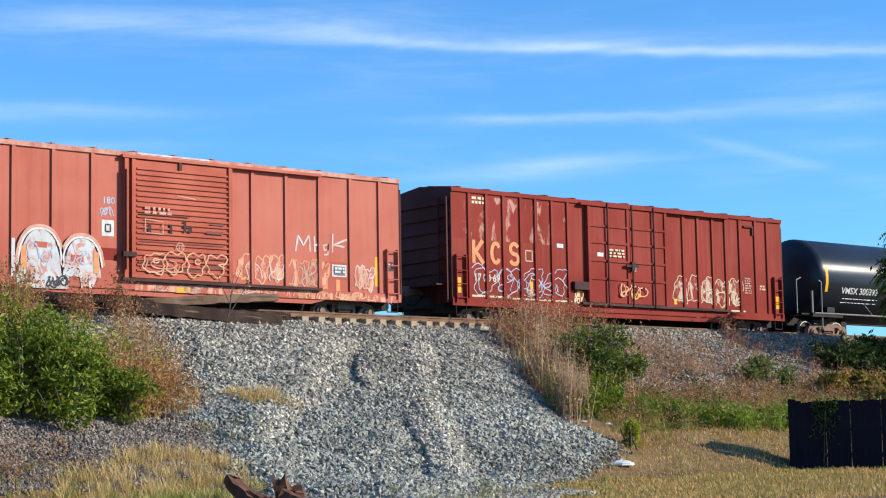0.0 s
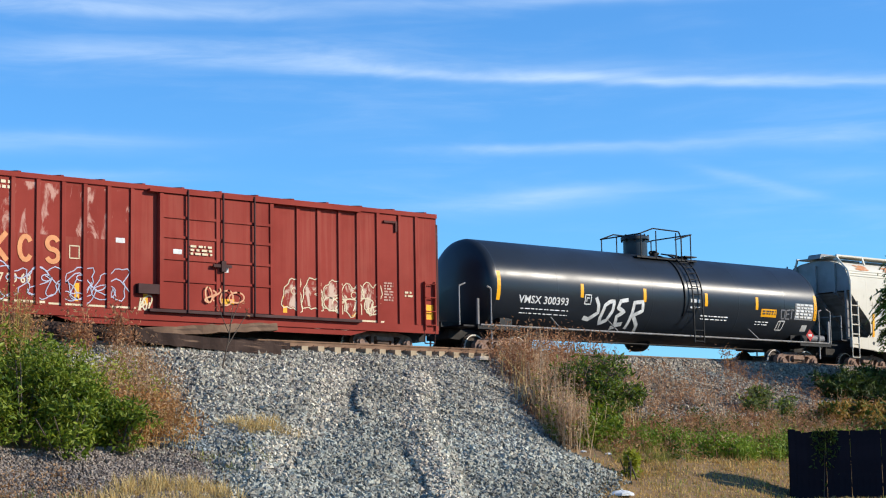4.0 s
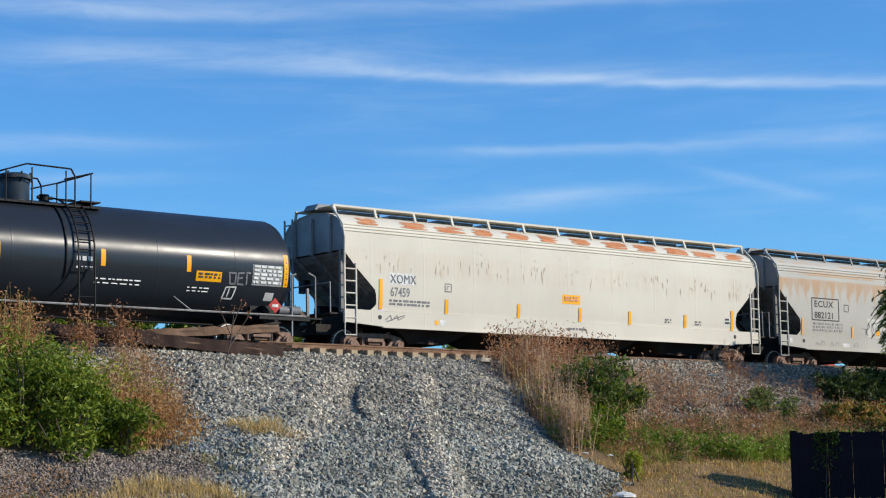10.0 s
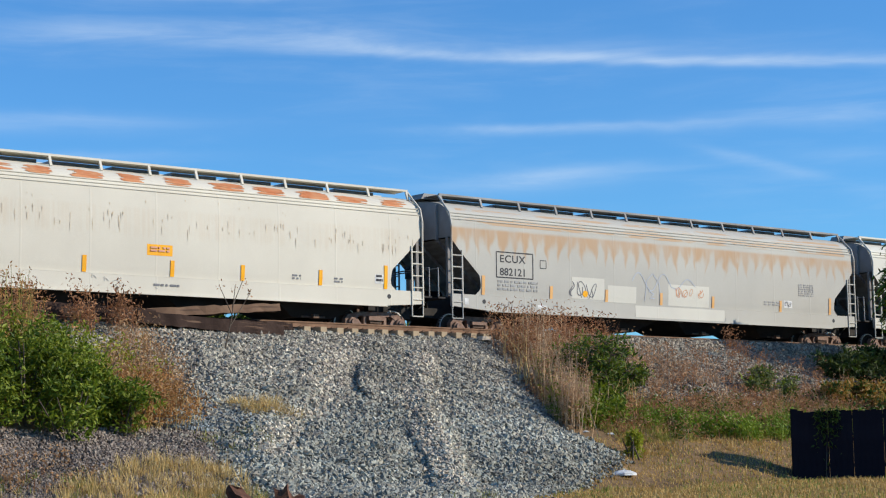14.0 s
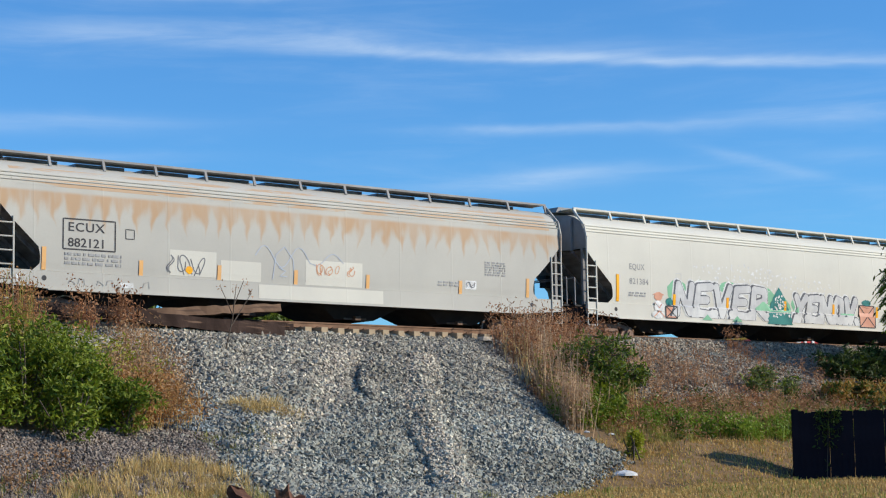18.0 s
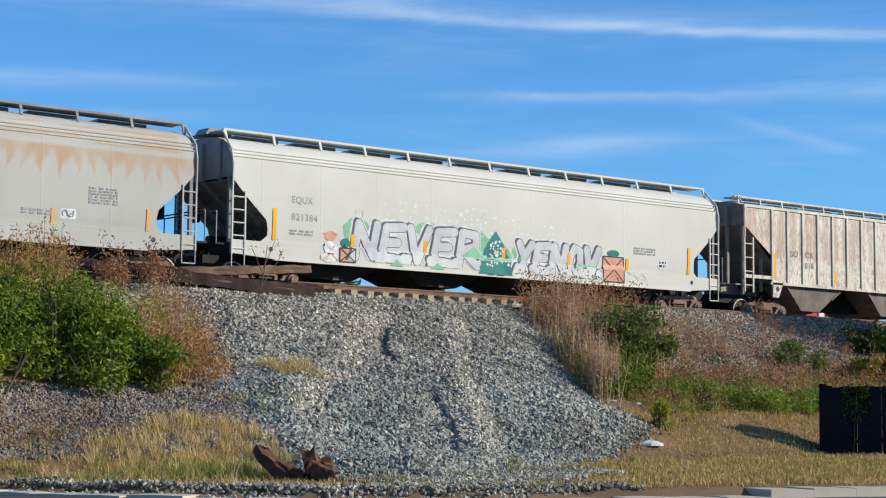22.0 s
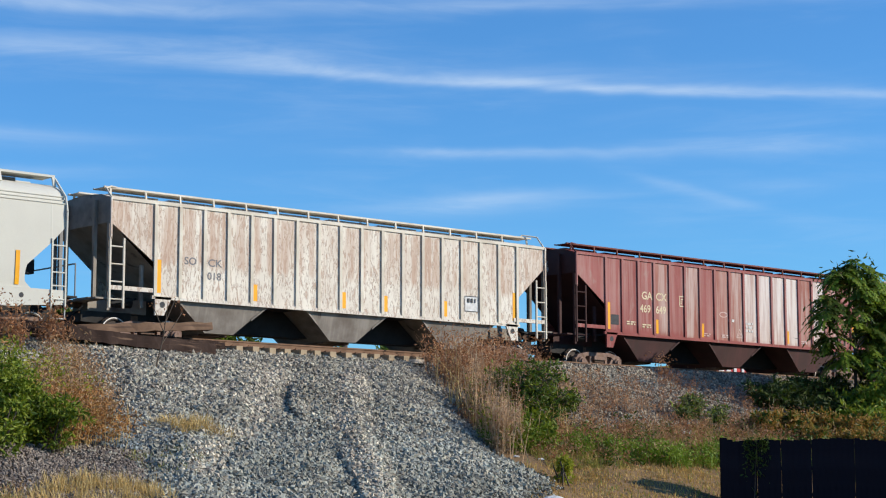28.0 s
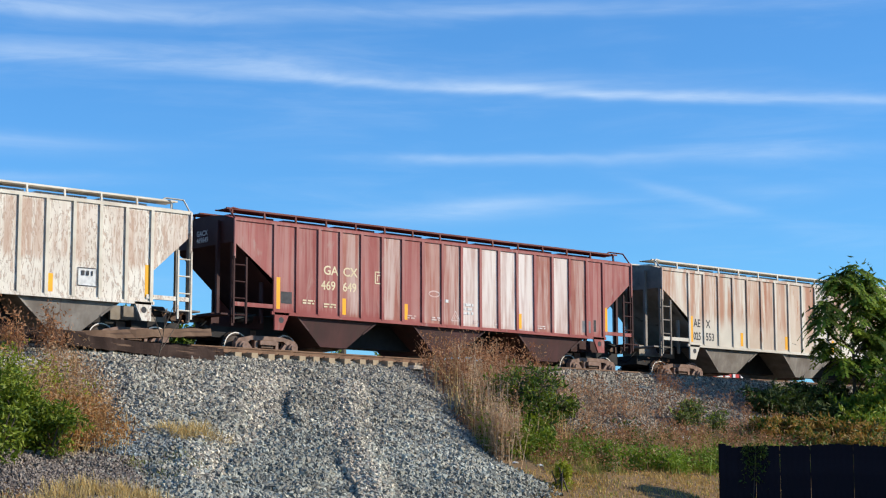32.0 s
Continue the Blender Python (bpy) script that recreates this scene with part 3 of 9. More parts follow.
def make_truck_meshes():
    d = {}
    side = Mesh()
    side.slab([(-1.13, 0.36), (-1.13, 0.54), (-1.02, 0.66), (-0.55, 0.76), (0.55, 0.76), (1.02, 0.66), (1.13, 0.54), (1.13, 0.36), (1.06, 0.36), (1.04, 0.52), (0.76, 0.52), (0.6, 0.63), (-0.6, 0.63), (-0.76, 0.52), (-1.04, 0.52), (-1.06, 0.36)], -0.09, 0.09)
    for s in (-1, 1):
        side.beam((s * 0.76, 0, 0.58), (s * 0.4, 0, 0.16), 0.15, 0.12).beam((s * 0.38, 0, 0.66), (s * 0.38, 0, 0.16), 0.13, 0.1)
        side.beam((s * 0.72, 0, 0.56), (s * 0.72, 0, 0.36), 0.14, 0.08)
    side.box(-0.46, 0.46, -0.12, 0.12, 0.1, 0.21).box(-0.3, 0.3, -0.17, 0.1, 0.5, 0.62)
    d["side_frame"] = side.mesh("side_frame", "cast_brown")
    spring = Mesh()
    for i in range(3):
        for j in range(5):
            spring.lathe([(0.05, 0.25 + j * 0.05), (0.072, 0.265 + j * 0.05), (0.05, 0.28 + j * 0.05)], 10, "z").moved()
        spring.v[-150:] = [(x + (i - 1) * 0.17, y, z) for x, y, z in spring.v[-150:]]
    d["spring"] = spring.mesh("spring", "truck_iron")
    cap = Mesh().lathe([(0.0, -0.2), (0.09, -0.2), (0.1, -0.16), (0.15, -0.14), (0.16, 0.0), (0.16, 0.1)], 14)
    d["bearing_cap"] = cap.mesh("bearing_cap", "cast_brown", True)
    ws = Mesh()
    for s in (-1, 1):
        k = len(ws.v)
        ws.lathe([(0.06, -0.06), (0.14, -0.06), (0.15, -0.03), (0.33, -0.005), (0.36, -0.05), (WHEEL_R, -0.05), (WHEEL_R + 0.006, 0.05), (WHEEL_R + 0.03, 0.07), (WHEEL_R + 0.02, 0.09), (0.36, 0.08), (0.15, 0.07), (0.08, 0.09)], 28)
        ws.v[k:] = [(x, s * (0.74 + y * -1) * 1.0 if s < 0 else s * (0.74 - y), z) for x, y, z in ws.v[k:]]
    ws.rod((0, -1.05, 0), (0, 1.05, 0), 0.075, 12)
    for a in range(3):
        c, sn = math.cos(a * 2.094), math.sin(a * 2.094)
        ws.box(c * 0.24 - 0.03, c * 0.24 + 0.03, -0.79, -0.765, sn * 0.24 - 0.03, sn * 0.24 + 0.03)
    d["wheelset"] = ws.mesh("wheelset", "wheel_steel", True)
    rim = Mesh()
    n = 32
    v = []
    for r, y in ((WHEEL_R - 0.03, -0.053), (WHEEL_R, -0.053), (WHEEL_R + 0.004, 0.04)):
        v += [(r * math.cos(2 * math.pi * i / n), y, r * math.sin(2 * math.pi * i / n)) for i in range(n)]
    rim.add(v, [(j * n + i, j * n + (i + 1) % n, (j + 1) * n + (i + 1) % n, (j + 1) * n + i) for j in range(2) for i in range(n)])
    d["tread"] = rim.mesh("tread", "tread", True)
    d["bolster"] = Mesh().box(-0.22, 0.22, -1.1, 1.1, 0.42, 0.66).box(-0.14, 0.14, -0.35, 0.35, 0.66, 0.98).box(-0.95, 0.95, -0.06, 0.06, 0.36, 0.44).mesh("truck", "truck_iron")
    return d


TM = make_truck_meshes()


def truck(x, car):
    t = part("truck", TM["bolster"], "", car, "rusty cast-steel four-wheel truck", at=(x, 0, -SINK))
    for s in (-1, 1):
        part("side_frame", TM["side_frame"], "", t, at=(0, s * 1.0, 0.0))
        part("spring", TM["spring"], "", t, at=(0, s * 1.0, 0.0))
        for w in (-0.89, 0.89):
            cap = part("bearing_cap", TM["bearing_cap"], "", t, at=(w, s * 1.02, WHEEL_R))
            cap.rotation_euler = (0, 0, 0 if s < 0 else math.pi)
    for w in (-0.89, 0.89):
        ws = part("wheelset", TM["wheelset"], "", t, "steel wheels and axle", at=(w, 0, WHEEL_R))
        for s in (-1, 1):
            tr = part("tread", TM["tread"], "", t, "worn bright wheel rim", at=(w, s * 0.74, WHEEL_R))
            tr.rotation_euler = (0, 0, 0 if s < 0 else math.pi)
        TRUCKS.append((ws, w))


def coupler(car, x, d):
    a, e = sorted((x + d * 0.3, x - d * 1.3))
    part("draft_sill", Mesh().slab([(a, 0.3), (e, 0.22), (e, 0.6), (a, 0.6)], -0.55, 0.55), "belly_dark", car)
    mb = Mesh().box(x, x + d * 0.62, -0.1, 0.1, 0.72, 0.92) if d > 0 else Mesh().box(x + d * 0.62, x, -0.1, 0.1, 0.72, 0.92)
    e = x + d * 0.62
    mb.slab([(e, 0.66), (e + d * 0.24, 0.68), (e + d * 0.3, 0.82), (e + d * 0.24, 0.98), (e, 0.98)][::int(d)], -0.17, 0.17)
    part("coupler", mb, "truck_iron", car, "rusty knuckle coupler")
    hose = [(x + d * 0.1, -0.3, 0.75), (x + d * 0.4, -0.32, 0.5), (x + d * 0.62, -0.3, 0.36), (x + d * 0.85, -0.25, 0.42)]
    part("air_hose", Mesh().pipe(hose, 0.025), "black_iron", car, "black rubber brake hose")


def ladder(name, car, x0, x1, y, z0, z1, rungs, mat, r=0.022, stile=0.045, across=False):
    """Two stiles and rungs; on the side of a car, or (across) on its end, where x0 and x1 are depths."""
    lad = Mesh()
    P = (lambda a, z: (y, a, z)) if across else (lambda a, z: (a, y, z))
    for a in (x0, x1):
        lad.beam(P(a, z0), P(a, z1), stile)
    ob = part(name, lad, mat, car)
    for i in range(rungs):
        z = z0 + (z1 - z0) * (i + 0.5) / rungs
        part("rung", Mesh().rod(P(x0, z), P(x1, z), r, 6), mat, ob)
    return ob


def underframe(car, L, mat="black_iron", z=0.75):
    part("centre_sill", Mesh().box(0.1, L - 0.1, -0.22, 0.22, z - 0.15, z + 0.25), mat, car)
    part("brake_pipe", Mesh().pipe([(1.0, -0.5, z - 0.1), (L - 1.0, -0.5, z - 0.1)], 0.03), mat, car)


def new_car(label, s0):
    car = thing("freight_car", label, "train car", "cars of the freight train")
    car["start"] = s0
    return car


def boxcar(s0, L, label, body, end, ribs, door, eave, plug, rib_mat, dark):
    car = new_car(label, s0)
    W, sill = 1.5, 0.42
    hull = lambda z: -W
    # body: sheet sides, low peaked roof
    mb = Mesh()
    prof = [(-W, sill), (-W, eave - 0.06), (-W + 0.05, eave), (0, eave + 0.17), (W - 0.05, eave), (W, eave - 0.06), (W, sill)]
    k = len(prof)
    v = [(x, y, z) for x in (0.03, L - 0.03) for y, z in prof]
    mb.add(v, [(i, k + i, k + (i + 1) % k, (i + 1) % k) for i in range(k)])
    part("body", mb, body, car)
    for x, d in ((0, 1), (L, -1)):
        em = Mesh()
        v = [(x, y, z) for y, z in prof] + [(x + d * 0.031, y, z) for y, z in prof]
        em.add(v, [tuple(range(k)), tuple(range(2 * k - 1, k - 1, -1))] + [(i, (i + 1) % k, k + (i + 1) % k, k + i) for i in range(k)])
        e = part("end_wall", em, end, car, "ribbed end wall with shade put into its maroon")
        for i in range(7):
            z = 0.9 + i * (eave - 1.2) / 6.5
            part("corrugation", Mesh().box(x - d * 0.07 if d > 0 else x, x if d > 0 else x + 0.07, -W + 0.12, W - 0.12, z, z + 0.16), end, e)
    # roof ribs
    for i in range(13):
        x = 0.4 + i * (L - 0.8) / 12
        r = Mesh()
        for sgn in (-1, 1):
            r.beam((x, sgn * (W - 0.02), eave + 0.02), (x, 0, eave + 0.2), 0.09, 0.05)
        part("roof_rib", r, body, car)
    part("side_plate", Mesh().box(0, L, -W - 0.05, -W + 0.02, eave - 0.13, eave + 0.0).box(0, L, W - 0.02, W + 0.05, eave - 0.13, eave), body, car, "rolled roof edge")
    part("side_sill", Mesh().box(0.0, L, -W - 0.04, -W + 0.02, sill - 0.1, sill + 0.14).box(0, L, W - 0.02, W + 0.04, sill - 0.1, sill + 0.14), body, car)
    fish = [(2.6, sill - 0.09), (3.3, sill - 0.26), (L - 3.3, sill - 0.26), (L - 2.6, sill - 0.09)]
    part("fish_belly_sill", Mesh().slab(fish, -W + 0.0, -W + 0.06), body, car)
    for x in ribs:
        post = Mesh().slab([(x - 0.055, sill + 0.15), (x + 0.055, sill + 0.15), (x + 0.055, eave - 0.14), (x - 0.055, eave - 0.14)], -W - 0.05, -W + 0.01)
        part("side_post", post, rib_mat, car)
        part("side_post", Mesh().box(x - 0.055, x + 0.055, W - 0.01, W + 0.085, sill + 0.15, eave - 0.14), rib_mat, car)
    d0, d1 = door
    z0, z1 = sill + 0.22, eave - 0.2
    dm = Mesh().box(d0, d1, -W - 0.1, -W - 0.02, z0, z1)
    dr = part("door", dm, body, car, "sliding door")
    if plug:
        for x in (d0 + 0.08, d1 - 0.08, (d0 + d1) / 2):
            part("door_stile", Mesh().box(x - 0.06, x + 0.06, -W - 0.14, -W - 0.1, z0, z1), body, dr)
        for x in (d0 + 0.9, d0 + 2.05, d0 + 3.1):
            part("lock_rod", Mesh().rod((x, -W - 0.17, z0 - 0.1), (x, -W - 0.17, z1 + 0.15), 0.03, 8), dark, dr)
        for z in (z0 + 0.75, z0 + 1.35, z0 + 1.95, z0 + 2.5):
            part("door_rail", Mesh().box(d0 + 0.1, d1 - 0.1, -W - 0.135, -W - 0.1, z, z + 0.07), body, dr)
        part("crank", Mesh().box(d0 + 1.7, d0 + 2.3, -W - 0.22, -W - 0.16, z0 + 1.22, z0 + 1.3).box(d0 + 1.95, d0 + 2.1, -W - 0.24, -W - 0.14, z0 + 1.1, z0 + 1.4), dark, dr)
    else:
        n = 20
        for i in range(n):
            z = z0 + 0.18 + i * (z1 - z0 - 0.3) / n
            part("corrugation", Mesh().slab([(d0 + 0.15, z), (d1 - 0.12, z), (d1 - 0.12, z + 0.05), (d0 + 0.15, z + 0.05)], -W - 0.14, -W - 0.1), body, dr)
        for x in (d0 + 0.05, d1 - 0.05):
            part("door_stile", Mesh().box(x - 0.06, x + 0.06, -W - 0.15, -W - 0.1, z0, z1), body, dr)
        part("door_post", Mesh().box(d0 - 0.22, d0 - 0.1, -W - 0.13, -W, sill + 0.1, z1 + 0.1), dark, car, "dark rusty door post")
        part("lock_lever", Mesh().box(d0 - 0.3, d0 + 0.1, -W - 0.2, -W - 0.1, z0 + 0.55, z0 + 0.68).rod((d0 - 0.2, -W - 0.16, z0 + 0.2), (d0 - 0.2, -W - 0.16, z1 - 0.3), 0.03), dark, car)
    for z, nm in ((z0 - 0.1, "door_track"), (z1 + 0.02, "top_track")):
        part(nm, Mesh().box(d0 - 0.3, d1 + 3.1, -W - 0.16, -W - 0.02, z, z + 0.08), dark if nm == "door_track" else body, car)
    for x in (0.12, L - 0.55):
        lad = part("side_ladder", Mesh().box(x, x + 0.03, -W - 0.1, -W, sill, 1.9).box(x + 0.4, x + 0.43, -W - 0.1, -W, sill, 1.9), body, car)
        for i in range(4):
            part("rung", Mesh().rod((x, -W - 0.1, sill + 0.15 + i * 0.42), (x + 0.43, -W - 0.1, sill + 0.15 + i * 0.42), 0.018, 6), body, lad)
        part("stirrup", Mesh().pipe([(x, -W - 0.03, sill), (x + 0.02, -W - 0.03, sill - 0.4), (x + 0.4, -W - 0.03, sill - 0.4), (x + 0.43, -W - 0.03, sill)], 0.018), dark, car)
    ladder("end_ladder", car, -W + 0.1, -W + 0.5, -0.1, sill, eave - 0.3, 8, end, across=True)
    ladder("end_ladder", car, -W + 0.1, -W + 0.5, L + 0.1, sill, eave - 0.3, 8, end, across=True)
    part("crossover_platform", Mesh().box(-0.45, -0.08, -1.3, 1.3, 0.95, 1.0), dark, car)
    part("floor", Mesh().box(0.05, L - 0.05, -W + 0.02, W - 0.02, sill + 0.0, sill + 0.06), "belly_dark", car)
    for i in range(9):
        x = 3.4 + i * (L - 6.8) / 8
        part("cross_bearer", Mesh().slab([(x - 0.06, 0.2), (x + 0.06, 0.2), (x + 0.06, sill), (x - 0.06, sill)], -W + 0.1, W - 0.1), "belly_dark", car)
    part("brake_cylinder", Mesh().rod((5.2, -0.7, 0.28), (6.1, -0.7, 0.28), 0.15, 12), "belly_dark", car)
    part("brake_valve", Mesh().box(6.6, 7.3, -0.9, -0.5, 0.12, 0.4), "belly_dark", car)
    part("centre_sill", Mesh().box(0.1, L - 0.1, -0.3, 0.3, 0.08, 0.5), "belly_dark", car)
    for x in (0.05, L - 1.25):
        part("draft_box", Mesh().slab([(x, 0.12), (x + 1.2, 0.12), (x + 1.2, 0.44), (x, 0.44)], -0.95, 0.95), "belly_dark", car)
    part("brake_pipe", Mesh().pipe([(1.0, -0.6, 0.25), (L - 1.0, -0.6, 0.25)], 0.03), "black_iron", car)
    for x in (1.8, L - 1.8):
        truck(x, car)
    coupler(car, 0, -1), coupler(car, L, 1)
    return car, hull


def round_hopper(s0, L, label, side, end, hatch_rail):
    """Long covered hopper with bulging sides, notched at both ends, running boards on the roof."""
    car = new_car(label, s0)
    prof = [(-1.51, 0.97), (-1.535, 1.2), (-1.55, 1.5), (-1.56, 1.9), (-1.565, 2.3), (-1.56, 2.75), (-1.545, 3.1), (-1.53, 3.3), (-1.49, 3.31), (-1.48, 3.4), (-1.45, 3.41), (-1.43, 3.5), (-1.4, 3.51), (-1.36, 3.6), (-1.22, 3.72), (-1.05, 3.82), (-0.7, 3.92), (0, 4.0)]

    def hull(z):
        if z < prof[0][1]:
            return -1.56
        for (y0, a), (y1, b) in zip(prof, prof[1:]):
            if a <= z <= b:
                return y0 + (y1 - y0) * (z - a) / (b - a)
        return -1.2

    def notch(z):
        if z > 2.7:
            return 0.0
        if z > 2.25:
            return (2.7 - z) / 0.45 * 0.42
        if z > 1.6:
            return 0.42 + (1 - ((z - 1.6) / 0.65)) * 0.72
        return 1.14 + 0.06 * math.sin((1.6 - z) / 0.63 * math.pi) - max(0, 1.15 - z) * 0.9

    zs = []
    for (y0, a), (y1, b) in zip(prof, prof[1:]):
        m = 4 if b < 2.8 else 1
        zs += [(y0 + (y1 - y0) * i / m, a + (b - a) * i / m) for i in range(m)]
    zs.append(prof[-1])
    for s, nm in ((1, "side"), (-1, "side")):
        mb, k = Mesh(), 25
        for y, z in zs:
            a = notch(z)
            for i in range(k):
                mb.v.append((a + (L - 2 * a) * i / (k - 1), s * y, z))
        mb.f += [(j * k + i, j * k + i + 1, (j + 1) * k + i + 1, (j + 1) * k + i) for j in range(len(zs) - 1) for i in range(k - 1)]
        part(nm, mb, side, car, "curved painted side sheet", True)
    # end walls and slope sheets
    for x, d in ((0.0, 1), (L, -1)):
        em = Mesh()
        ring = [(y, z) for y, z in zs if z >= 2.68]
        pts = [(x + d * 0.03, y, z) for y, z in ring] + [(x + d * 0.03, -y, z) for y, z in ring[::-1][1:]]
        em.add(pts, [tuple(range(len(pts)))])
        em.add([(x + d * 0.03, -1.57, 2.7), (x + d * 0.03, 1.57, 2.7), (x + d * 2.5, 1.3, 0.62), (x + d * 2.5, -1.3, 0.62)], [(0, 1, 2, 3)])
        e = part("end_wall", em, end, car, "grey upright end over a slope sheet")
        for y in (-0.9, 0, 0.9):
            part("stiffener", Mesh().beam((x - d * 0.04, y, 3.8), (x - d * 0.04, y, 2.7), 0.09), end, e)
            part("slope_rib", Mesh().beam((x, y, 2.66), (x + d * 2.1, y, 0.9), 0.1), end, e)
        for y in (-1.35, 1.35):
            part("corner_post", Mesh().beam((x + d * 0.05, y, 0.9), (x + d * 0.05, y, 2.75), 0.1), end, e)
        part("end_platform", Mesh().box(min(x, x - d * 0.45) if d > 0 else x, max(x, x - d * 0.45) if d > 0 else x + 0.45, -1.45, 1.45, 0.82, 0.87).box(x if d > 0 else x - 1.6, x + 1.6 if d > 0 else x, -0.35, 0.35, 0.6, 0.95), "belly_dark", car, "steel end platform")
        part("end_rail", Mesh().pipe([(x - d * 0.4, -1.4, 0.85), (x - d * 0.4, -1.4, 1.75), (x - d * 0.4, 1.4, 1.75), (x - d * 0.4, 1.4, 0.85)], 0.022), end, car)
        a, b = (x + 0.0, x + 0.42) if d > 0 else (x - 0.42, x - 0.0)
        ladder("side_ladder", car, a, b, -1.58, 0.55, 2.35, 5, side)
        part("corner_bar", Mesh().pipe([(x, -1.58, 2.35), (x, -1.6, 3.1), (x, -1.5, 3.5), (x + d * 0.04, -0.95, 4.08)], 0.035), side, car)
        part("stirrup", Mesh().pipe([(a, -1.57, 0.6), (a, -1.57, 0.22), (b, -1.57, 0.22), (b, -1.57, 0.6)], 0.02), side, car)
        ladder("end_ladder", car, 0.9, 1.3, x - d * 0.1, 0.9, 3.9, 9, end, across=True)
        part("air_reservoir", Mesh().rod((x + d * 0.5, 0.5, 1.1), (x + d * 1.2, 0.5, 1.1), 0.16, 12), "black_iron", car)
        part("brake_valve", Mesh().box(x - 0.1, x + 0.12, 0.3, 0.6, 1.6, 2.0), "black_iron", car)
    sb = Mesh().slab([(0.0, 0.6), (1.5, 0.5), (L - 1.5, 0.5), (L, 0.6), (L, 0.98), (0.0, 0.98)], -1.57, -1.48)
    part("side_sill", sb, side, car, "deep painted side sill")
    part("side_sill", Mesh().slab([(0.0, 0.66), (1.5, 0.62), (L - 1.5, 0.62), (L, 0.66), (L, 0.98), (0.0, 0.98)], 1.48, 1.57), side, car)
    for z in (3.31, 3.41, 3.51):
        part("roof_crease", Mesh().box(0.02, L - 0.02, hull(z - 0.02) - 0.022, hull(z) + 0.05, z - 0.012, z + 0.012), side, car, "pressed ridge along the roof edge")
    part("sill_ledge", Mesh().box(1.1, L - 1.1, -1.574, -1.5, 0.965, 0.985), side, car)
    part("sill_flange", Mesh().box(1.4, L - 1.4, -1.62, -1.5, 0.47, 0.5), side, car)
    for x in (0.55, L - 0.55):
        # no opening is cut: a dark disc paints the shade inside the hole
        part("jacking_hole", Mesh().lathe([(0.07, -1.576), (0.07, -1.566)], 12).moved(x + 0.75 * (1 if x < 2 else -1), 0, 0.78), "dark_ink", car)
    # hopper bays
    n = 4
    for i in range(n):
        c = L * 0.5 + (i - 1.5) * 3.95 * L / 19.63
        mb = Mesh()
        top = [(c - 1.7, -1.35, 0.6), (c + 1.7, -1.35, 0.6), (c + 1.7, 1.35, 0.6), (c - 1.7, 1.35, 0.6)]
        bot = [(c - 0.72, -0.9, 0.1), (c + 0.72, -0.9, 0.1), (c + 0.72, 0.9, 0.1), (c - 0.72, 0.9, 0.1)]
        mb.add(top + bot, [(0, 1, 5, 4), (1, 2, 6, 5), (2, 3, 7, 6), (3, 0, 4, 7), (4, 5, 6, 7)])
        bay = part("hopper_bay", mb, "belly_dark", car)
        part("outlet_gate", Mesh().box(c - 0.42, c + 0.42, -0.95, 0.95, 0.1, 0.2).box(c - 0.1, c + 0.1, -1.1, -0.9, 0.08, 0.2), "truck_iron", bay)
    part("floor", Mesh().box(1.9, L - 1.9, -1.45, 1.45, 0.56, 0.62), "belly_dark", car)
    # roof walk: grating on brackets along both edges, hatch trough between
    for s in (-1, 1):
        rw = part("running_board", Mesh().box(0.05, L - 0.05, s * 0.95 - 0.03, s * 0.95 + 0.03, 4.1, 4.16).box(0.05, L - 0.05, s * 0.35 - 0.02, s * 0.35 + 0.02, 4.1, 4.14).box(0.05, L - 0.05, min(s * 0.35, s * 0.95), max(s * 0.35, s * 0.95), 4.115, 4.125), hatch_rail, car, "steel roof walkway")
        m = 13
        for i in range(m):
            x = 0.1 + (L - 0.2) * i / (m - 1)
            part("bracket", Mesh().beam((x, s * 0.95, 4.12), (x, s * 1.06, 3.82), 0.075, 0.05), hatch_rail, rw)
    for i in range(9):
        x = 1.6 + i * (L - 3.2) / 8
        part("roof_hatch", Mesh().box(x - 0.75, x + 0.75, -0.28, 0.28, 3.98, 4.1), end, car)
    part("end_hatch", Mesh().slab([(-0.12, 4.06), (0.75, 4.06), (0.7, 4.24), (0.0, 4.24)], -0.3, 0.3), end, car, "grey box at the end of the roof walk")
    underframe(car, L, "belly_dark", 0.72)
    for x in (1.45, L - 1.45):
        truck(x, car)
    coupler(car, 0, -1), coupler(car, L, 1)
    return car, hull


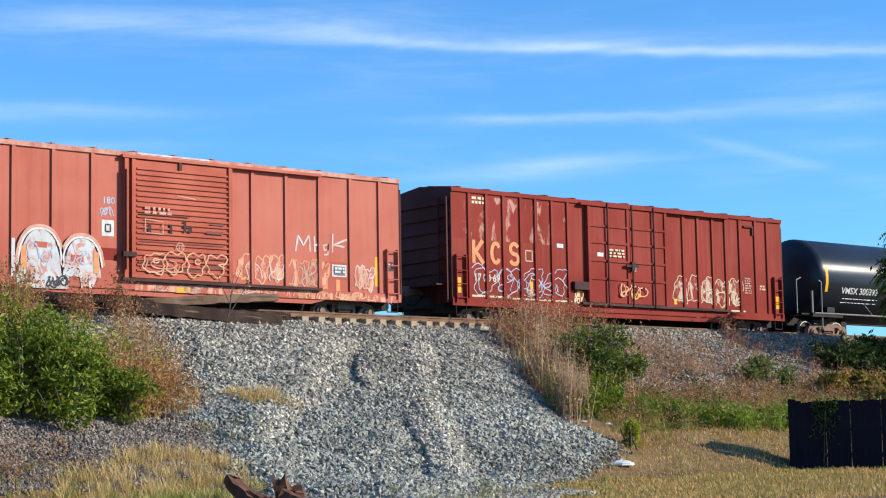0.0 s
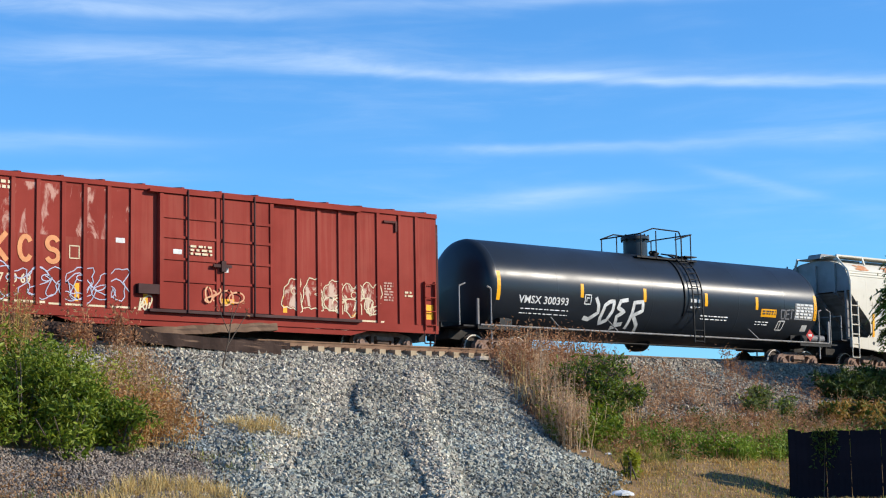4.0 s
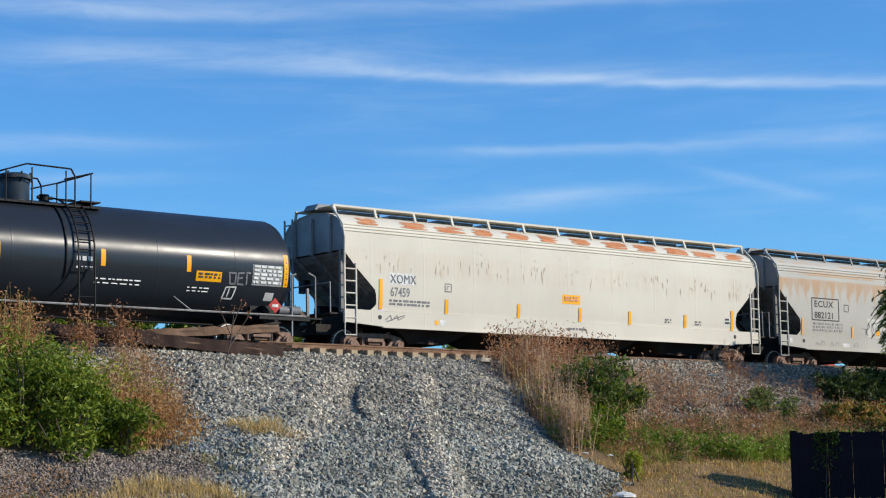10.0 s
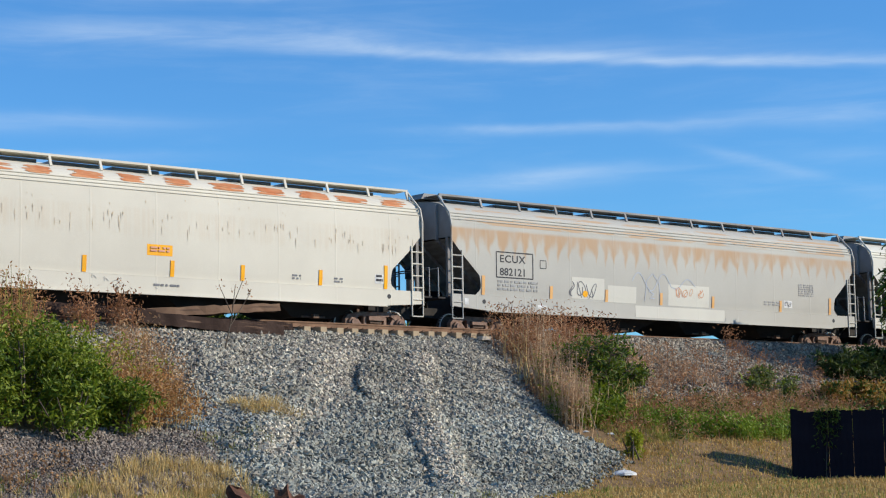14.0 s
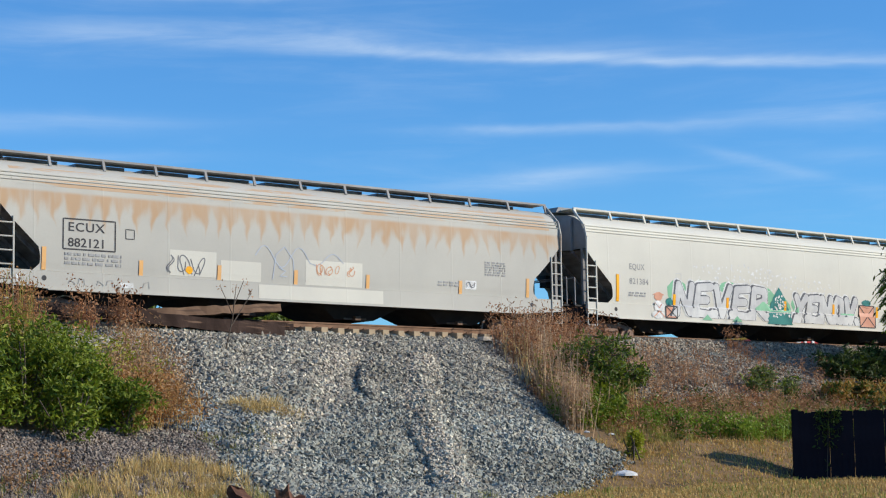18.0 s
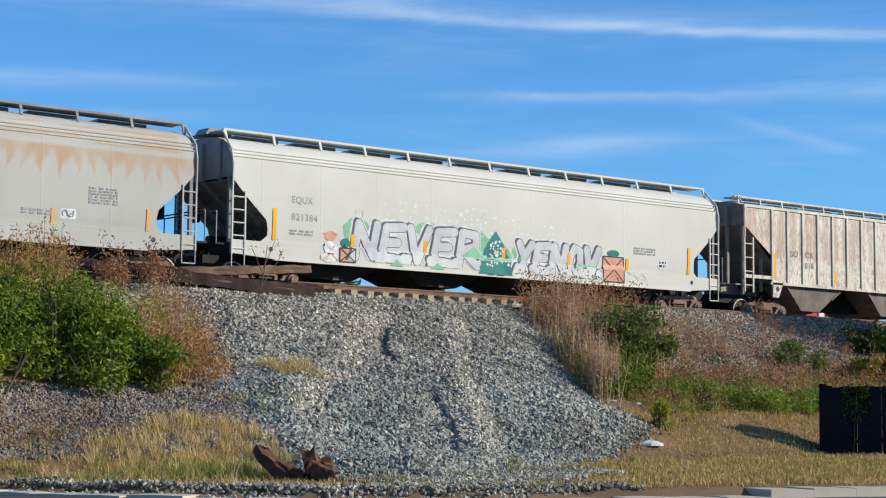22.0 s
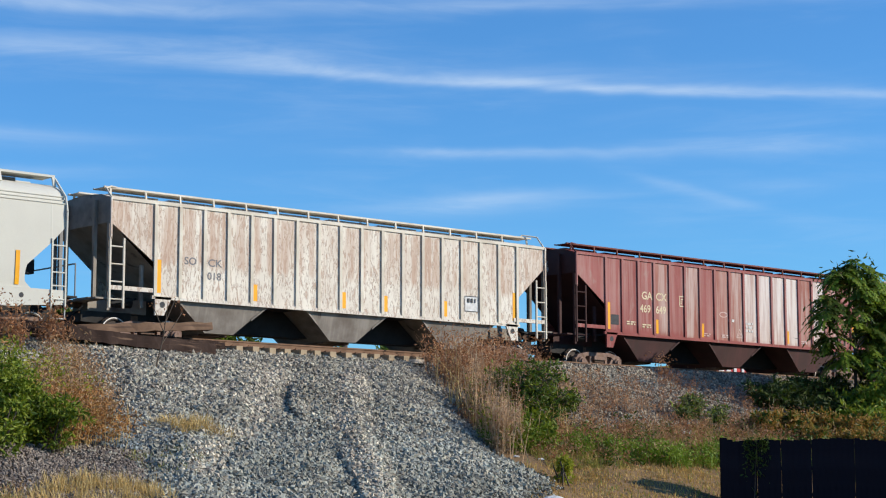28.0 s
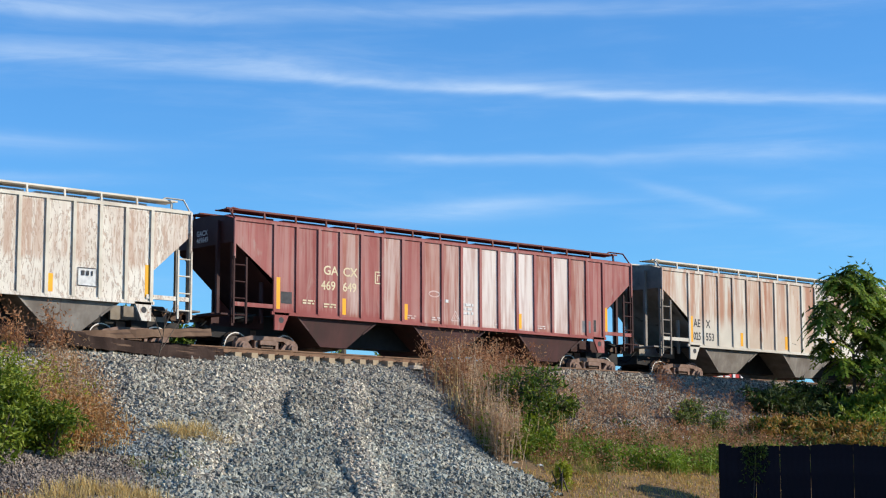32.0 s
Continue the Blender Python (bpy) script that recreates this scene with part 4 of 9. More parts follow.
def ribbed_hopper(s0, L, label, skin, end, chute, rail, faded=(), n_ribs=18, a=1.28, b=15.28, edge=None, steps=None):
    """Three-bay covered hopper with flat sides and outside ribs."""
    car = new_car(label, s0)
    W, z0, z1 = 1.5, 1.02, 3.66
    edge = edge or skin
    hull = lambda z: -W

    pitch = (b - a) / (n_ribs - 1)
    xs = [a + i * pitch for i in range(n_ribs)]
    for s in (-1, 1):
        y0, y1 = (-W, -W + 0.03) if s < 0 else (W - 0.03, W)
        part("corner_sheet", Mesh().slab([(0, z1), (0, 2.98), (a, 1.95), (a, z1)], y0, y1), skin, car, "slanted corner sheet")
        part("corner_sheet", Mesh().slab([(L, z1), (L, 2.98), (b, 1.85), (b, z1)][::-1], y0, y1), skin, car)
        for i in range(n_ribs - 1):
            part("side_panel", Mesh().box(xs[i], xs[i + 1], y0, y1, z0, z1), faded[i] if s < 0 and i < len(faded) and faded[i] else skin, car)
        for i, x in enumerate(xs):
            o = -W - 0.05 if s < 0 else W
            part("rib", Mesh().slab([(x - 0.05, z0), (x + 0.05, z0), (x + 0.05, z1 - 0.05), (x - 0.05, z1 - 0.05)], o, o + 0.05), edge, car)
        o = -W - 0.04 if s < 0 else W - 0.03
        part("side_sill", Mesh().box(a - 0.1, b + 0.1, o, o + 0.07, z0 - 0.07, z0 + 0.03), skin, car)
        part("top_chord", Mesh().box(0, L, o, o + 0.07, z1 - 0.06, z1 + 0.03), edge, car)
        for x, d in ((a, 1), (b, -1)):
            part("bolster_plate", Mesh().slab([(x, z0), (x + d * 0.55, z0), (x + d * 0.3, 0.5), (x, 0.5)][::d], o, o + 0.06), skin, car, "gusset plate with a round hole")
            # the plate is solid; this dark disc paints the hole's shade
            part("jacking_hole", Mesh().lathe([(0.09, o - 0.004), (0.09, o + 0.002)], 12).moved(x + d * 0.24, 0, 0.8), "dark_ink", car)
    roof = Mesh()
    pr = [(-W, z1), (-1.0, z1 + 0.14), (0, z1 + 0.22), (1.0, z1 + 0.14), (W, z1)]
    roof.add([(x, y, z) for x in (0, L) for y, z in pr], [(i, 5 + i, 6 + i, 1 + i) for i in range(4)])
    part("roof", roof, skin, car)
    for x, d in ((0.0, 1), (L, -1)):
        em = Mesh()
        em.add([(x + d * 0.02, y, z) for y, z in ((-W, 2.98), *pr, (W, 2.98))], [(0, 1, 2, 3, 4, 5, 6)])
        em.add([(x + d * 0.02, -W + 0.03, 2.98), (x + d * 0.02, W - 0.03, 2.98), (x + d * 2.35, W - 0.03, z0), (x + d * 2.35, -W + 0.03, z0)], [(0, 1, 2, 3)])
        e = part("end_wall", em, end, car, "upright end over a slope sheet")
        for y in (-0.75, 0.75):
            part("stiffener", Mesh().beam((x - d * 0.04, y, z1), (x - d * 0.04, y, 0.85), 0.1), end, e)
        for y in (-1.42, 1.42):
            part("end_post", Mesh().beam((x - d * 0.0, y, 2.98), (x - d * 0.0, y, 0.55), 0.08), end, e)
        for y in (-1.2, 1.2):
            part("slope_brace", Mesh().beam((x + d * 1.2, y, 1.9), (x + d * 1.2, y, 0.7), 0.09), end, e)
        p, q = (x - 0.02, x + 0.42) if d > 0 else (x - 0.42, x + 0.02)
        ladder("side_ladder", car, p, q, -W - 0.03, 0.62, 2.55, 4, steps or end, stile=0.055)
        part("corner_stile", Mesh().beam((x, -W - 0.03, 2.5), (x, -W - 0.03, z1), 0.055), skin, car)
        part("grab_rail", Mesh().box(min(x, x + d * a), max(x, x + d * a), -W - 0.03, -W + 0.05, 1.12, 1.24), skin, car)
        part("end_platform", Mesh().box(x - 0.4 if d > 0 else x, x if d > 0 else x + 0.4, -1.45, 1.45, 0.85, 0.9).box(x if d > 0 else x - 1.9, x + 1.9 if d > 0 else x, -0.4, 0.4, 0.6, 1.0), end, car)
        part("brake_cylinder", Mesh().rod((x + d * 0.5, -0.9, 0.85), (x + d * 1.05, -0.9, 0.85), 0.15, 12), "black_iron", car)
        part("brake_lever", Mesh().beam((x + d * 0.3, -1.1, 0.8), (x + d * 1.1, -1.1, 0.95), 0.06), "black_iron", car)
    for i in range(3):
        c = L / 2 + (i - 1) * 4.55
        mb = Mesh()
        top = [(c - 1.6, -1.42, z0), (c + 1.6, -1.42, z0), (c + 1.6, 1.42, z0), (c - 1.6, 1.42, z0)]
        bot = [(c - 0.5, -1.22, 0.12), (c + 0.5, -1.22, 0.12), (c + 0.5, 1.22, 0.12), (c - 0.5, 1.22, 0.12)]
        mb.add(top + bot, [(0, 1, 5, 4), (1, 2, 6, 5), (2, 3, 7, 6), (3, 0, 4, 7), (4, 5, 6, 7)])
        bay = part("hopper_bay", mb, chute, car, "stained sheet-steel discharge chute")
        part("outlet_gate", Mesh().box(c - 0.5, c + 0.5, -0.9, 0.9, 0.07, 0.15).rod((c, -1.1, 0.2), (c, -0.7, 0.2), 0.05), "truck_iron", bay)
        for x in (c - 1.6, c + 1.6):
            part("bay_flange", Mesh().beam((x, -1.43, z0 - 0.02), (x + (0.55 if x < c else -0.55), -1.325, 0.57), 0.05), chute, bay)
    part("floor", Mesh().box(2.2, L - 2.2, -1.4, 1.4, z0 - 0.03, z0 + 0.03), "belly_dark", car)
    part("centre_sill", Mesh().box(0.2, L - 0.2, -0.3, 0.3, 0.24, 1.0), "belly_dark", car)
    for s in (-1, 1):
        y = s * 0.95
        rw = part("running_board", Mesh().box(0.1, L - 0.1, y - 0.03, y + 0.03, 4.0, 4.05).box(0.1, L - 0.1, y - s * 0.55 - 0.02, y - s * 0.55 + 0.02, 4.0, 4.04).box(0.1, L - 0.1, min(y, y - s * 0.55), max(y, y - s * 0.55), 4.012, 4.022), rail, car, "steel roof walkway")
        for i in range(15):
            x = 0.3 + (L - 0.6) * i / 14
            part("bracket", Mesh().beam((x, y, 4.03), (x, s * 0.99, 3.72), 0.05, 0.05), rail, rw)
    for i in range(8):
        x = 1.5 + i * (L - 3) / 7
        part("roof_hatch", Mesh().box(x - 0.8, x + 0.8, -0.3, 0.3, 3.86, 3.98), skin, car)
    part("roof_grab", Mesh().pipe([(L - 0.6, -0.95, 4.03), (L - 0.5, -0.95, 4.1), (L - 0.05, -1.2, 4.05), (L - 0.02, -1.5, 3.66)], 0.025), rail, car)
    part("roof_grab", Mesh().pipe([(0.6, -0.95, 4.03), (0.3, -1.0, 4.05), (0.02, -1.2, 3.95), (0.02, -1.5, 3.66)], 0.025), rail, car)
    for x in (1.52, L - 1.52):
        truck(x, car)
    coupler(car, 0, -1), coupler(car, L, 1)
    return car, hull


def tank_car(s0, L, label):
    car = new_car(label, s0)
    R, zc = 1.56, 2.02
    hull = lambda z: -math.sqrt(max(R * R - (z - zc) ** 2, 0.01))
    n, prof = 64, []
    for i in range(9):
        a = math.pi / 2 * i / 8
        prof.append((max(R * math.sin(a), 0.001), 0.95 - 0.52 * math.cos(a)))
    prof += [(R, 0.95 + (L - 1.9) * i / 6) for i in range(1, 6)]
    prof += [(r, L - p) for r, p in prof[8::-1]]
    mb = Mesh().lathe(prof, n, "x")
    mb.v = [(x, y, z + zc) for x, y, z in mb.v]
    part("tank", mb, "tank_black", car, "glossy black welded tank with domed ends", True)
    for x in (0.97, 3.6, 6.4, 8.05, 9.9, 12.4, 14.9, L - 0.97):
        w = Mesh().lathe([(R, -0.03), (R + 0.003, -0.012), (R + 0.003, 0.012), (R, 0.03)], n, "x")
        part("weld_seam", Mesh().add([(a + x, b, c + zc) for a, b, c in w.v], w.f[:-2]), "tank_black", car, smooth=True)
    # manway, valves and railed platform on top
    zt = zc + R
    c = 8.85
    man = part("manway", Mesh().lathe([(0.42, zt - 0.1), (0.42, zt + 0.52), (0.5, zt + 0.52), (0.5, zt + 0.62), (0.36, zt + 0.68), (0.05, zt + 0.7)], 24, "z").moved(c, 0, 0), "tank_black", car, "bolted manway dome", True)
    for i in range(8):
        a = i * math.pi / 4
        part("bolt", Mesh().rod((c + 0.46 * math.cos(a), 0.46 * math.sin(a), zt + 0.45), (c + 0.46 * math.cos(a), 0.46 * math.sin(a), zt + 0.7), 0.03, 6), "black_iron", man)
    part("valve", Mesh().rod((c + 0.9, 0, zt - 0.05), (c + 0.9, 0, zt + 0.2), 0.14, 10).rod((c + 0.7, 0, zt + 0.12), (c + 1.15, 0, zt + 0.12), 0.05), "black_iron", car, smooth=True)
    pf = part("platform", Mesh().box(c - 0.9, c + 2.1, -0.95, -0.5, zt - 0.22, zt - 0.17).box(c - 0.9, c + 2.1, 0.5, 0.95, zt - 0.22, zt - 0.17).box(c + 1.5, c + 2.1, -0.95, 0.95, zt - 0.06, zt - 0.02), "black_iron", car, "grated platform round the manway")
    bar = lambda pts: part("handrail", Mesh().pipe(pts, 0.025), "black_iron", pf, "bent black pipe railing")
    for y in (-0.95, 0.95):
        bar([(c - 0.75, y, zt + 0.6), (c - 0.1, y, zt + 0.82), (c + 1.2, y, zt + 0.8), (c + 1.32, y, zt + 0.6), (c + 1.32, y, zt - 0.2)])
        bar([(c + 1.0, y, zt + 0.5), (c + 1.85, y, zt + 0.74)])
        for x in (c - 0.7, c + 0.05, c + 1.05, c + 1.8):
            part("rail_post", Mesh().rod((x, y, zt - 0.22), (x, y, zt + (0.62 if x < c - 0.5 else 0.74)), 0.022, 6), "black_iron", pf)
    bar([(c - 0.75, -0.95, zt + 0.6), (c - 0.75, 0.95, zt + 0.6)]), bar([(c + 1.85, -0.95, zt + 0.74), (c + 1.85, 0.95, zt + 0.74)])
    part("air_reservoir", Mesh().rod((L - 1.15, -1.35, 0.85), (L - 0.4, -1.35, 0.85), 0.13, 14), "grey_ink", car, "grey air reservoir", True)
    # ladder curving over the shell
    lx = c + 1.05
    lad, pts = Mesh(), []
    for i in range(10):
        a = math.radians(100 - i * 11)
        pts.append((-(R + 0.1) * math.sin(math.radians(8 + i * 9.2)), zc + (R + 0.1) * math.cos(math.radians(8 + i * 9.2))))
    pts = [(y, z) for y, z in pts] + [(-R - 0.12, 1.3), (-R - 0.12, 0.45)]
    for x in (lx, lx + 0.48):
        lad.pipe([(x, y, z) for y, z in pts], 0.028)
    lo = part("ladder", lad, "black_iron", car, "black side ladder curved over the shell")
    for i in range(len(pts) - 1):
        y, z = (pts[i][0] + pts[i + 1][0]) / 2, (pts[i][1] + pts[i + 1][1]) / 2
        part("rung", Mesh().rod((lx, y, z), (lx + 0.48, y, z), 0.02, 6), "black_iron", lo)
    part("rung", Mesh().rod((lx, -R - 0.12, 0.5), (lx + 0.48, -R - 0.12, 0.5), 0.02, 6), "black_iron", lo)
    for s in (-1, 1):
        part("shell_strap", Mesh().pipe([(lx - 0.3, s * (R + 0.02) * math.sin(math.radians(a)), zc + (R + 0.02) * math.cos(math.radians(a))) for a in range(10, 120, 8)], 0.03), "black_iron", car)
    # grab pipe along the sides, end frames, saddles
    for s in (-1, 1):
        part("side_pipe", Mesh().pipe([(0.25, s * 1.56, 0.68), (L - 0.3, s * 1.56, 0.68)], 0.03).pipe([(3.3, s * 1.5, 1.05), (3.65, s * 1.56, 0.7)], 0.02).pipe([(5.9, s * 1.5, 1.05), (6.3, s * 1.56, 0.7)], 0.02).pipe([(12.9, s * 1.5, 1.05), (13.4, s * 1.56, 0.7)], 0.02), "grey_end", car, "thin grey grab pipe")
        for x, d in ((0.15, 1), (L - 0.15, -1)):
            fr = part("end_frame", Mesh().box(min(x, x + d * 1.75), max(x, x + d * 1.75), s * 1.5 - 0.05, s * 1.5 + 0.05, 0.55, 0.7), "black_iron", car, "black end sill frame")
            part("corner_post", Mesh().beam((x + d * 0.05, s * 1.5, 0.6), (x + d * 0.05, s * 1.5, 1.5), 0.07).pipe([(x - d * 0.45, s * 1.2, 0.6), (x - d * 0.45, s * 1.2, 1.9), (x - d * 0.2, s * 1.2, 2.0)], 0.025).pipe([(x + d * 0.6, s * 1.5, 0.1), (x + d * 0.6, s * 1.5, 1.85), (x + d * 0.45, s * 1.5, 1.9)], 0.03), "grey_end", fr)
            part("saddle", Mesh().slab([(x + d * 1.2, 0.6), (x + d * 1.8, 0.6), (x + d * 1.8, 1.2), (x + d * 1.55, 1.2)][::d], s * 1.1 - 0.04, s * 1.1 + 0.04), "black_iron", fr)
    for x, d in ((0.0, 1), (L, -1)):
        part("stub_sill", Mesh().box(min(x - d * 0.3, x + d * 2.6), max(x - d * 0.3, x + d * 2.6), -0.3, 0.3, 0.5, 0.85), "black_iron", car)
        part("bolster_saddle", Mesh().box(x + d * 1.45 - 0.2, x + d * 1.45 + 0.2, -1.35, 1.35, 0.5, 0.95), "black_iron", car)
        part("end_platform", Mesh().box(x - 0.35, x + 0.35, -1.45, 1.45, 0.62, 0.67), "black_iron", car)
        truck(x + d * 1.55, car)
    part("bottom_outlet", Mesh().lathe([(0.5, 0.55), (0.35, 0.3), (0.2, 0.22)], 16, "z").moved(L / 2, 0, 0), "black_iron", car)
    part("brake_rod", Mesh().pipe([(2.8, -0.5, 0.42), (L - 2.8, -0.5, 0.42)], 0.03).box(3.0, 3.3, -0.6, -0.4, 0.2, 0.5), "black_iron", car)
    coupler(car, 0.1, -1), coupler(car, L - 0.1, 1)
    return car, hull


def tapes(car, hull, xs, z0, z1, w=0.125, mat="yellow_tape"):
    for x in xs:
        plate("reflector", x - w / 2, x + w / 2, z0, z1, hull, mat, car, "yellow reflective strip", 0.045)
# ---------------- ground ----------------
def smooth(a, b, v):
    t = np.clip((v - a) / (b - a), 0, 1)
    return t * t * (3 - 2 * t)


def seg_dist(x, y, pts):
    """Distance from (x, y) to a line of points."""
    best = np.full(np.shape(x), 1e9)
    for (ax, ay), (bx, by) in zip(pts, pts[1:]):
        dx, dy = bx - ax, by - ay
        t = np.clip(((x - ax) * dx + (y - ay) * dy) / (dx * dx + dy * dy), 0, 1)
        best = np.minimum(best, np.hypot(x - ax - t * dx, y - ay - t * dy))
    return best


def inside(x, y, poly):
    x, y = np.asarray(x, float), np.asarray(y, float)
    hit = np.zeros(x.shape, bool)
    for (ax, ay), (bx, by) in zip(poly, poly[1:] + poly[:1]):
        c = ((ay > y) != (by > y)) & (x < (bx - ax) * (y - ay) / (by - ay + 1e-12) + ax)
        hit ^= c
    return hit


RAMP = [(36.9, 41.9), (34.2, 37.5), (32.7, 34.6), (32.4, 32.2), (28.9, 30.4), (24.5, 27.6), (21.3, 26.2), (19.6, 27.6), (20.6, 31.5), (21.9, 33.6), (22.6, 35.0), (23.4, 37.5), (24.6, 40.5), (24.4, 42.5), (36.9, 42.9)]
RUTS = ([(31.2, 41.3), (29.85, 39.75), (28.45, 38.4), (27.2, 36.95), (26.2, 35.7), (24.0, 34.2), (22.6, 32.8)],
        [(34.0, 41.2), (32.6, 39.6), (31.2, 38.1), (28.6, 35.3), (27.3, 33.4), (26.3, 31.4), (24.6, 29.0)], [(26.6, 33.9), (25.5, 31.7), (23.2, 28.4)])
SCARPS = (([(31.0, 39.9), (30.5, 39.35), (29.65, 38.7), (28.9, 37.9), (28.2, 36.95), (27.75, 36.15), (27.5, 35.4)], 0.14), ([(27.6, 34.4), (26.9, 33.3), (26.0, 31.6), (24.5, 29.5), (23.4, 28.2)], 0.08), ([(25.1, 34.6), (24.4, 33.9), (23.1, 32.5)], 0.12))
CREST = [(32.4, 39.7), (31.24, 38.32), (30.05, 36.92), (28.6, 35.0), (27.7, 33.5), (26.4, 31.4), (25.2, 29.7)]  # ridge between the wheel tracks
TOP = RAIL_Z - 0.36
EDGE = [(12.0, 42.0), (13.4, 34.0), (14.4, 30.6), (16.0, 27.45), (17.7, 25.0), (20.0, 23.5), (22.9, 22.42), (26.7, 21.0), (34.0, 18.2), (60.0, 8.5)]


def wave(x, y, s, seed=0.0):
    return (np.sin(x * s + 1.3 + seed) * np.cos(y * s * 1.13 + 0.7 - seed) + 0.6 * np.sin(x * s * 2.3 - y * s * 1.9 + seed * 2) + 0.4 * np.cos(y * s * 4.1 + x * s * 3.3)) / 2


def ground(x, y):
    """Height of the ground: lawn, embankment, track bed, and the level land behind."""
    x, y = np.asarray(x, float), np.asarray(y, float)
    low = np.clip(0.0174 * np.clip(x, -60, 90) + 0.018 * np.clip(y, -60, 60), -0.6, 1.3)
    t = np.clip((y - 30.5) / 12.7, 0, 1)
    z = low + (TOP - low) * t
    z = np.where(y > 47.2, TOP - 0.6 * smooth(47.2, 49.5, y), z)
    z = z - SINK * smooth(43.35, 43.9, y)
    kerb_y = np.interp(x, [p[0] for p in EDGE], [p[1] for p in EDGE])
    z = z - 0.18 * smooth(0.05, 0.4, kerb_y - y)
    rough = smooth(24, 33, y) * (1 - smooth(41.5, 43, y)) * 0.07 + 0.015 * (y < 40)
    return z + rough * wave(x, y, 1.1)


def scarp(x, y, line):
    """1 just beyond the line of a churned-up edge, fading over half a metre; 0 on its near side and past its ends."""
    x, y = np.asarray(x, float), np.asarray(y, float)
    best, hit = np.full(x.shape, 1e9), np.zeros(x.shape)
    for i, ((ax, ay), (bx, by)) in enumerate(zip(line, line[1:])):
        dx, dy = bx - ax, by - ay
        t = ((x - ax) * dx + (y - ay) * dy) / (dx * dx + dy * dy)
        tc = np.clip(t, 0, 1)
        d = np.hypot(x - ax - tc * dx, y - ay - tc * dy)
        side = dx * (y - ay) - dy * (x - ax) < 0
        u = (i + tc) / (len(line) - 1)
        v = np.where(side, np.exp(-(d / 0.42) ** 2), 0) * smooth(0, 0.2, u) * (1 - smooth(0.75, 1, u)) * ((t > -0.2) & (t < 1.2))
        near = d < best
        best, hit = np.where(near, d, best), np.where(near, v, hit)
    return hit


def ramp_lift(x, y):
    """The tipped gravel lies a little proud of the bank, with shallow wheel ruts and churned edges."""
    edge = np.clip(seg_dist(x, y, RAMP + RAMP[:1]) / 0.9, 0, 1)
    z = 0.005 + 0.265 * edge * (1 - smooth(40.5, 42.3, np.asarray(y, float)))
    for r in RUTS:
        z = z - 0.045 * np.exp(-(seg_dist(x, y, r) / 0.3) ** 2)
    z = z + 0.13 * np.exp(-(seg_dist(x, y, CREST) / 0.36) ** 2) - 0.1 * np.exp(-(seg_dist(np.asarray(x, float) - 0.62, np.asarray(y, float) + 0.3, CREST) / 0.25) ** 2)
    for line, drop in SCARPS:
        z = z - drop * scarp(x, y, line)
    return z + 0.035 * wave(x, y, 3.1, 2.0)


def lay(x, y):
    """Height of whatever surface lies on top there."""
    x, y = np.asarray(x, float), np.asarray(y, float)
    return np.where(inside(x, y, RAMP), ground(x, y) + ramp_lift(x, y), ground(x, y))


def bulk(name, verts, faces, mat, parent=None, label="", smoothed=False):
    """One mesh from arrays: verts (n, 3), faces (m, k) all with k corners."""
    me = bpy.data.meshes.new(name)
    verts, faces = np.asarray(verts, np.float32), np.asarray(faces, np.int32)
    m, k = faces.shape
    me.vertices.add(len(verts)), me.loops.add(m * k), me.polygons.add(m)
    me.vertices.foreach_set("co", verts.ravel())
    me.loops.foreach_set("vertex_index", faces.ravel())
    me.polygons.foreach_set("loop_start", np.arange(0, m * k, k, dtype=np.int32))
    me.polygons.foreach_set("use_smooth", np.full(m, smoothed))
    me.materials.append(M[mat])
    me.update(calc_edges=True)
    ob = new(name, me)
    ob.parent = parent
    if label:
        ob["label"] = label
    return ob


def grid(xs, ys, fn, keep=None):
    X, Y = np.meshgrid(xs, ys)
    V = np.stack([X.ravel(), Y.ravel(), fn(X, Y).ravel()], 1)
    nx, ny = len(xs), len(ys)
    i, j = np.meshgrid(np.arange(nx - 1), np.arange(ny - 1))
    a = (j * nx + i).ravel()
    F = np.stack([a, a + 1, a + 1 + nx, a + nx], 1)
    if keep is not None:
        cx, cy = V[F][:, :, 0].mean(1), V[F][:, :, 1].mean(1)
        F = F[keep(cx, cy)]
        used = np.unique(F)
        back = np.zeros(len(V), int)
        back[used] = np.arange(len(used))
        V, F = V[used], back[F]
    return V, F


far = [-3000, -1200, -400, -150, -60]
gx = np.array(far + list(np.arange(-30, 5, 5.0)) + list(np.arange(5, 66, 0.35)) + list(np.arange(66, 130, 4.0)) + [200, 500, 1500, 3000])
gy = np.array(far + list(np.arange(-40, 16, 4.0)) + list(np.arange(16, 52, 0.35)) + list(np.arange(52, 120, 4.0)) + [200, 500, 1500, 3000])
V, F = grid(gx, gy, ground)
tagged(bulk("ground", V, F, "earth", smoothed=True), "dry lawn, bare earth and weedy railway bank", "ground", kind="structure")

rng = np.random.default_rng(5)
ROCK = np.array([(-1, -1, -.7), (1, -1, -.7), (1, 1, -.7), (-1, 1, -.7), (-.75, -.7, .7), (.8, -.75, .65), (.7, .75, .75), (-.7, .65, .7)])
ROCK_F = np.array([(0, 3, 2, 1), (4, 5, 6, 7), (0, 1, 5, 4), (1, 2, 6, 5), (2, 3, 7, 6), (3, 0, 4, 7)])


def spots(n, x0, x1, y0, y1, keep=None):
    """Random places in a stretch of the plan."""
    x, y = rng.uniform(x0, x1, n), rng.uniform(y0, y1, n)
    if keep is not None:
        k = keep(x, y)
        x, y = x[k], y[k]
    return x, y


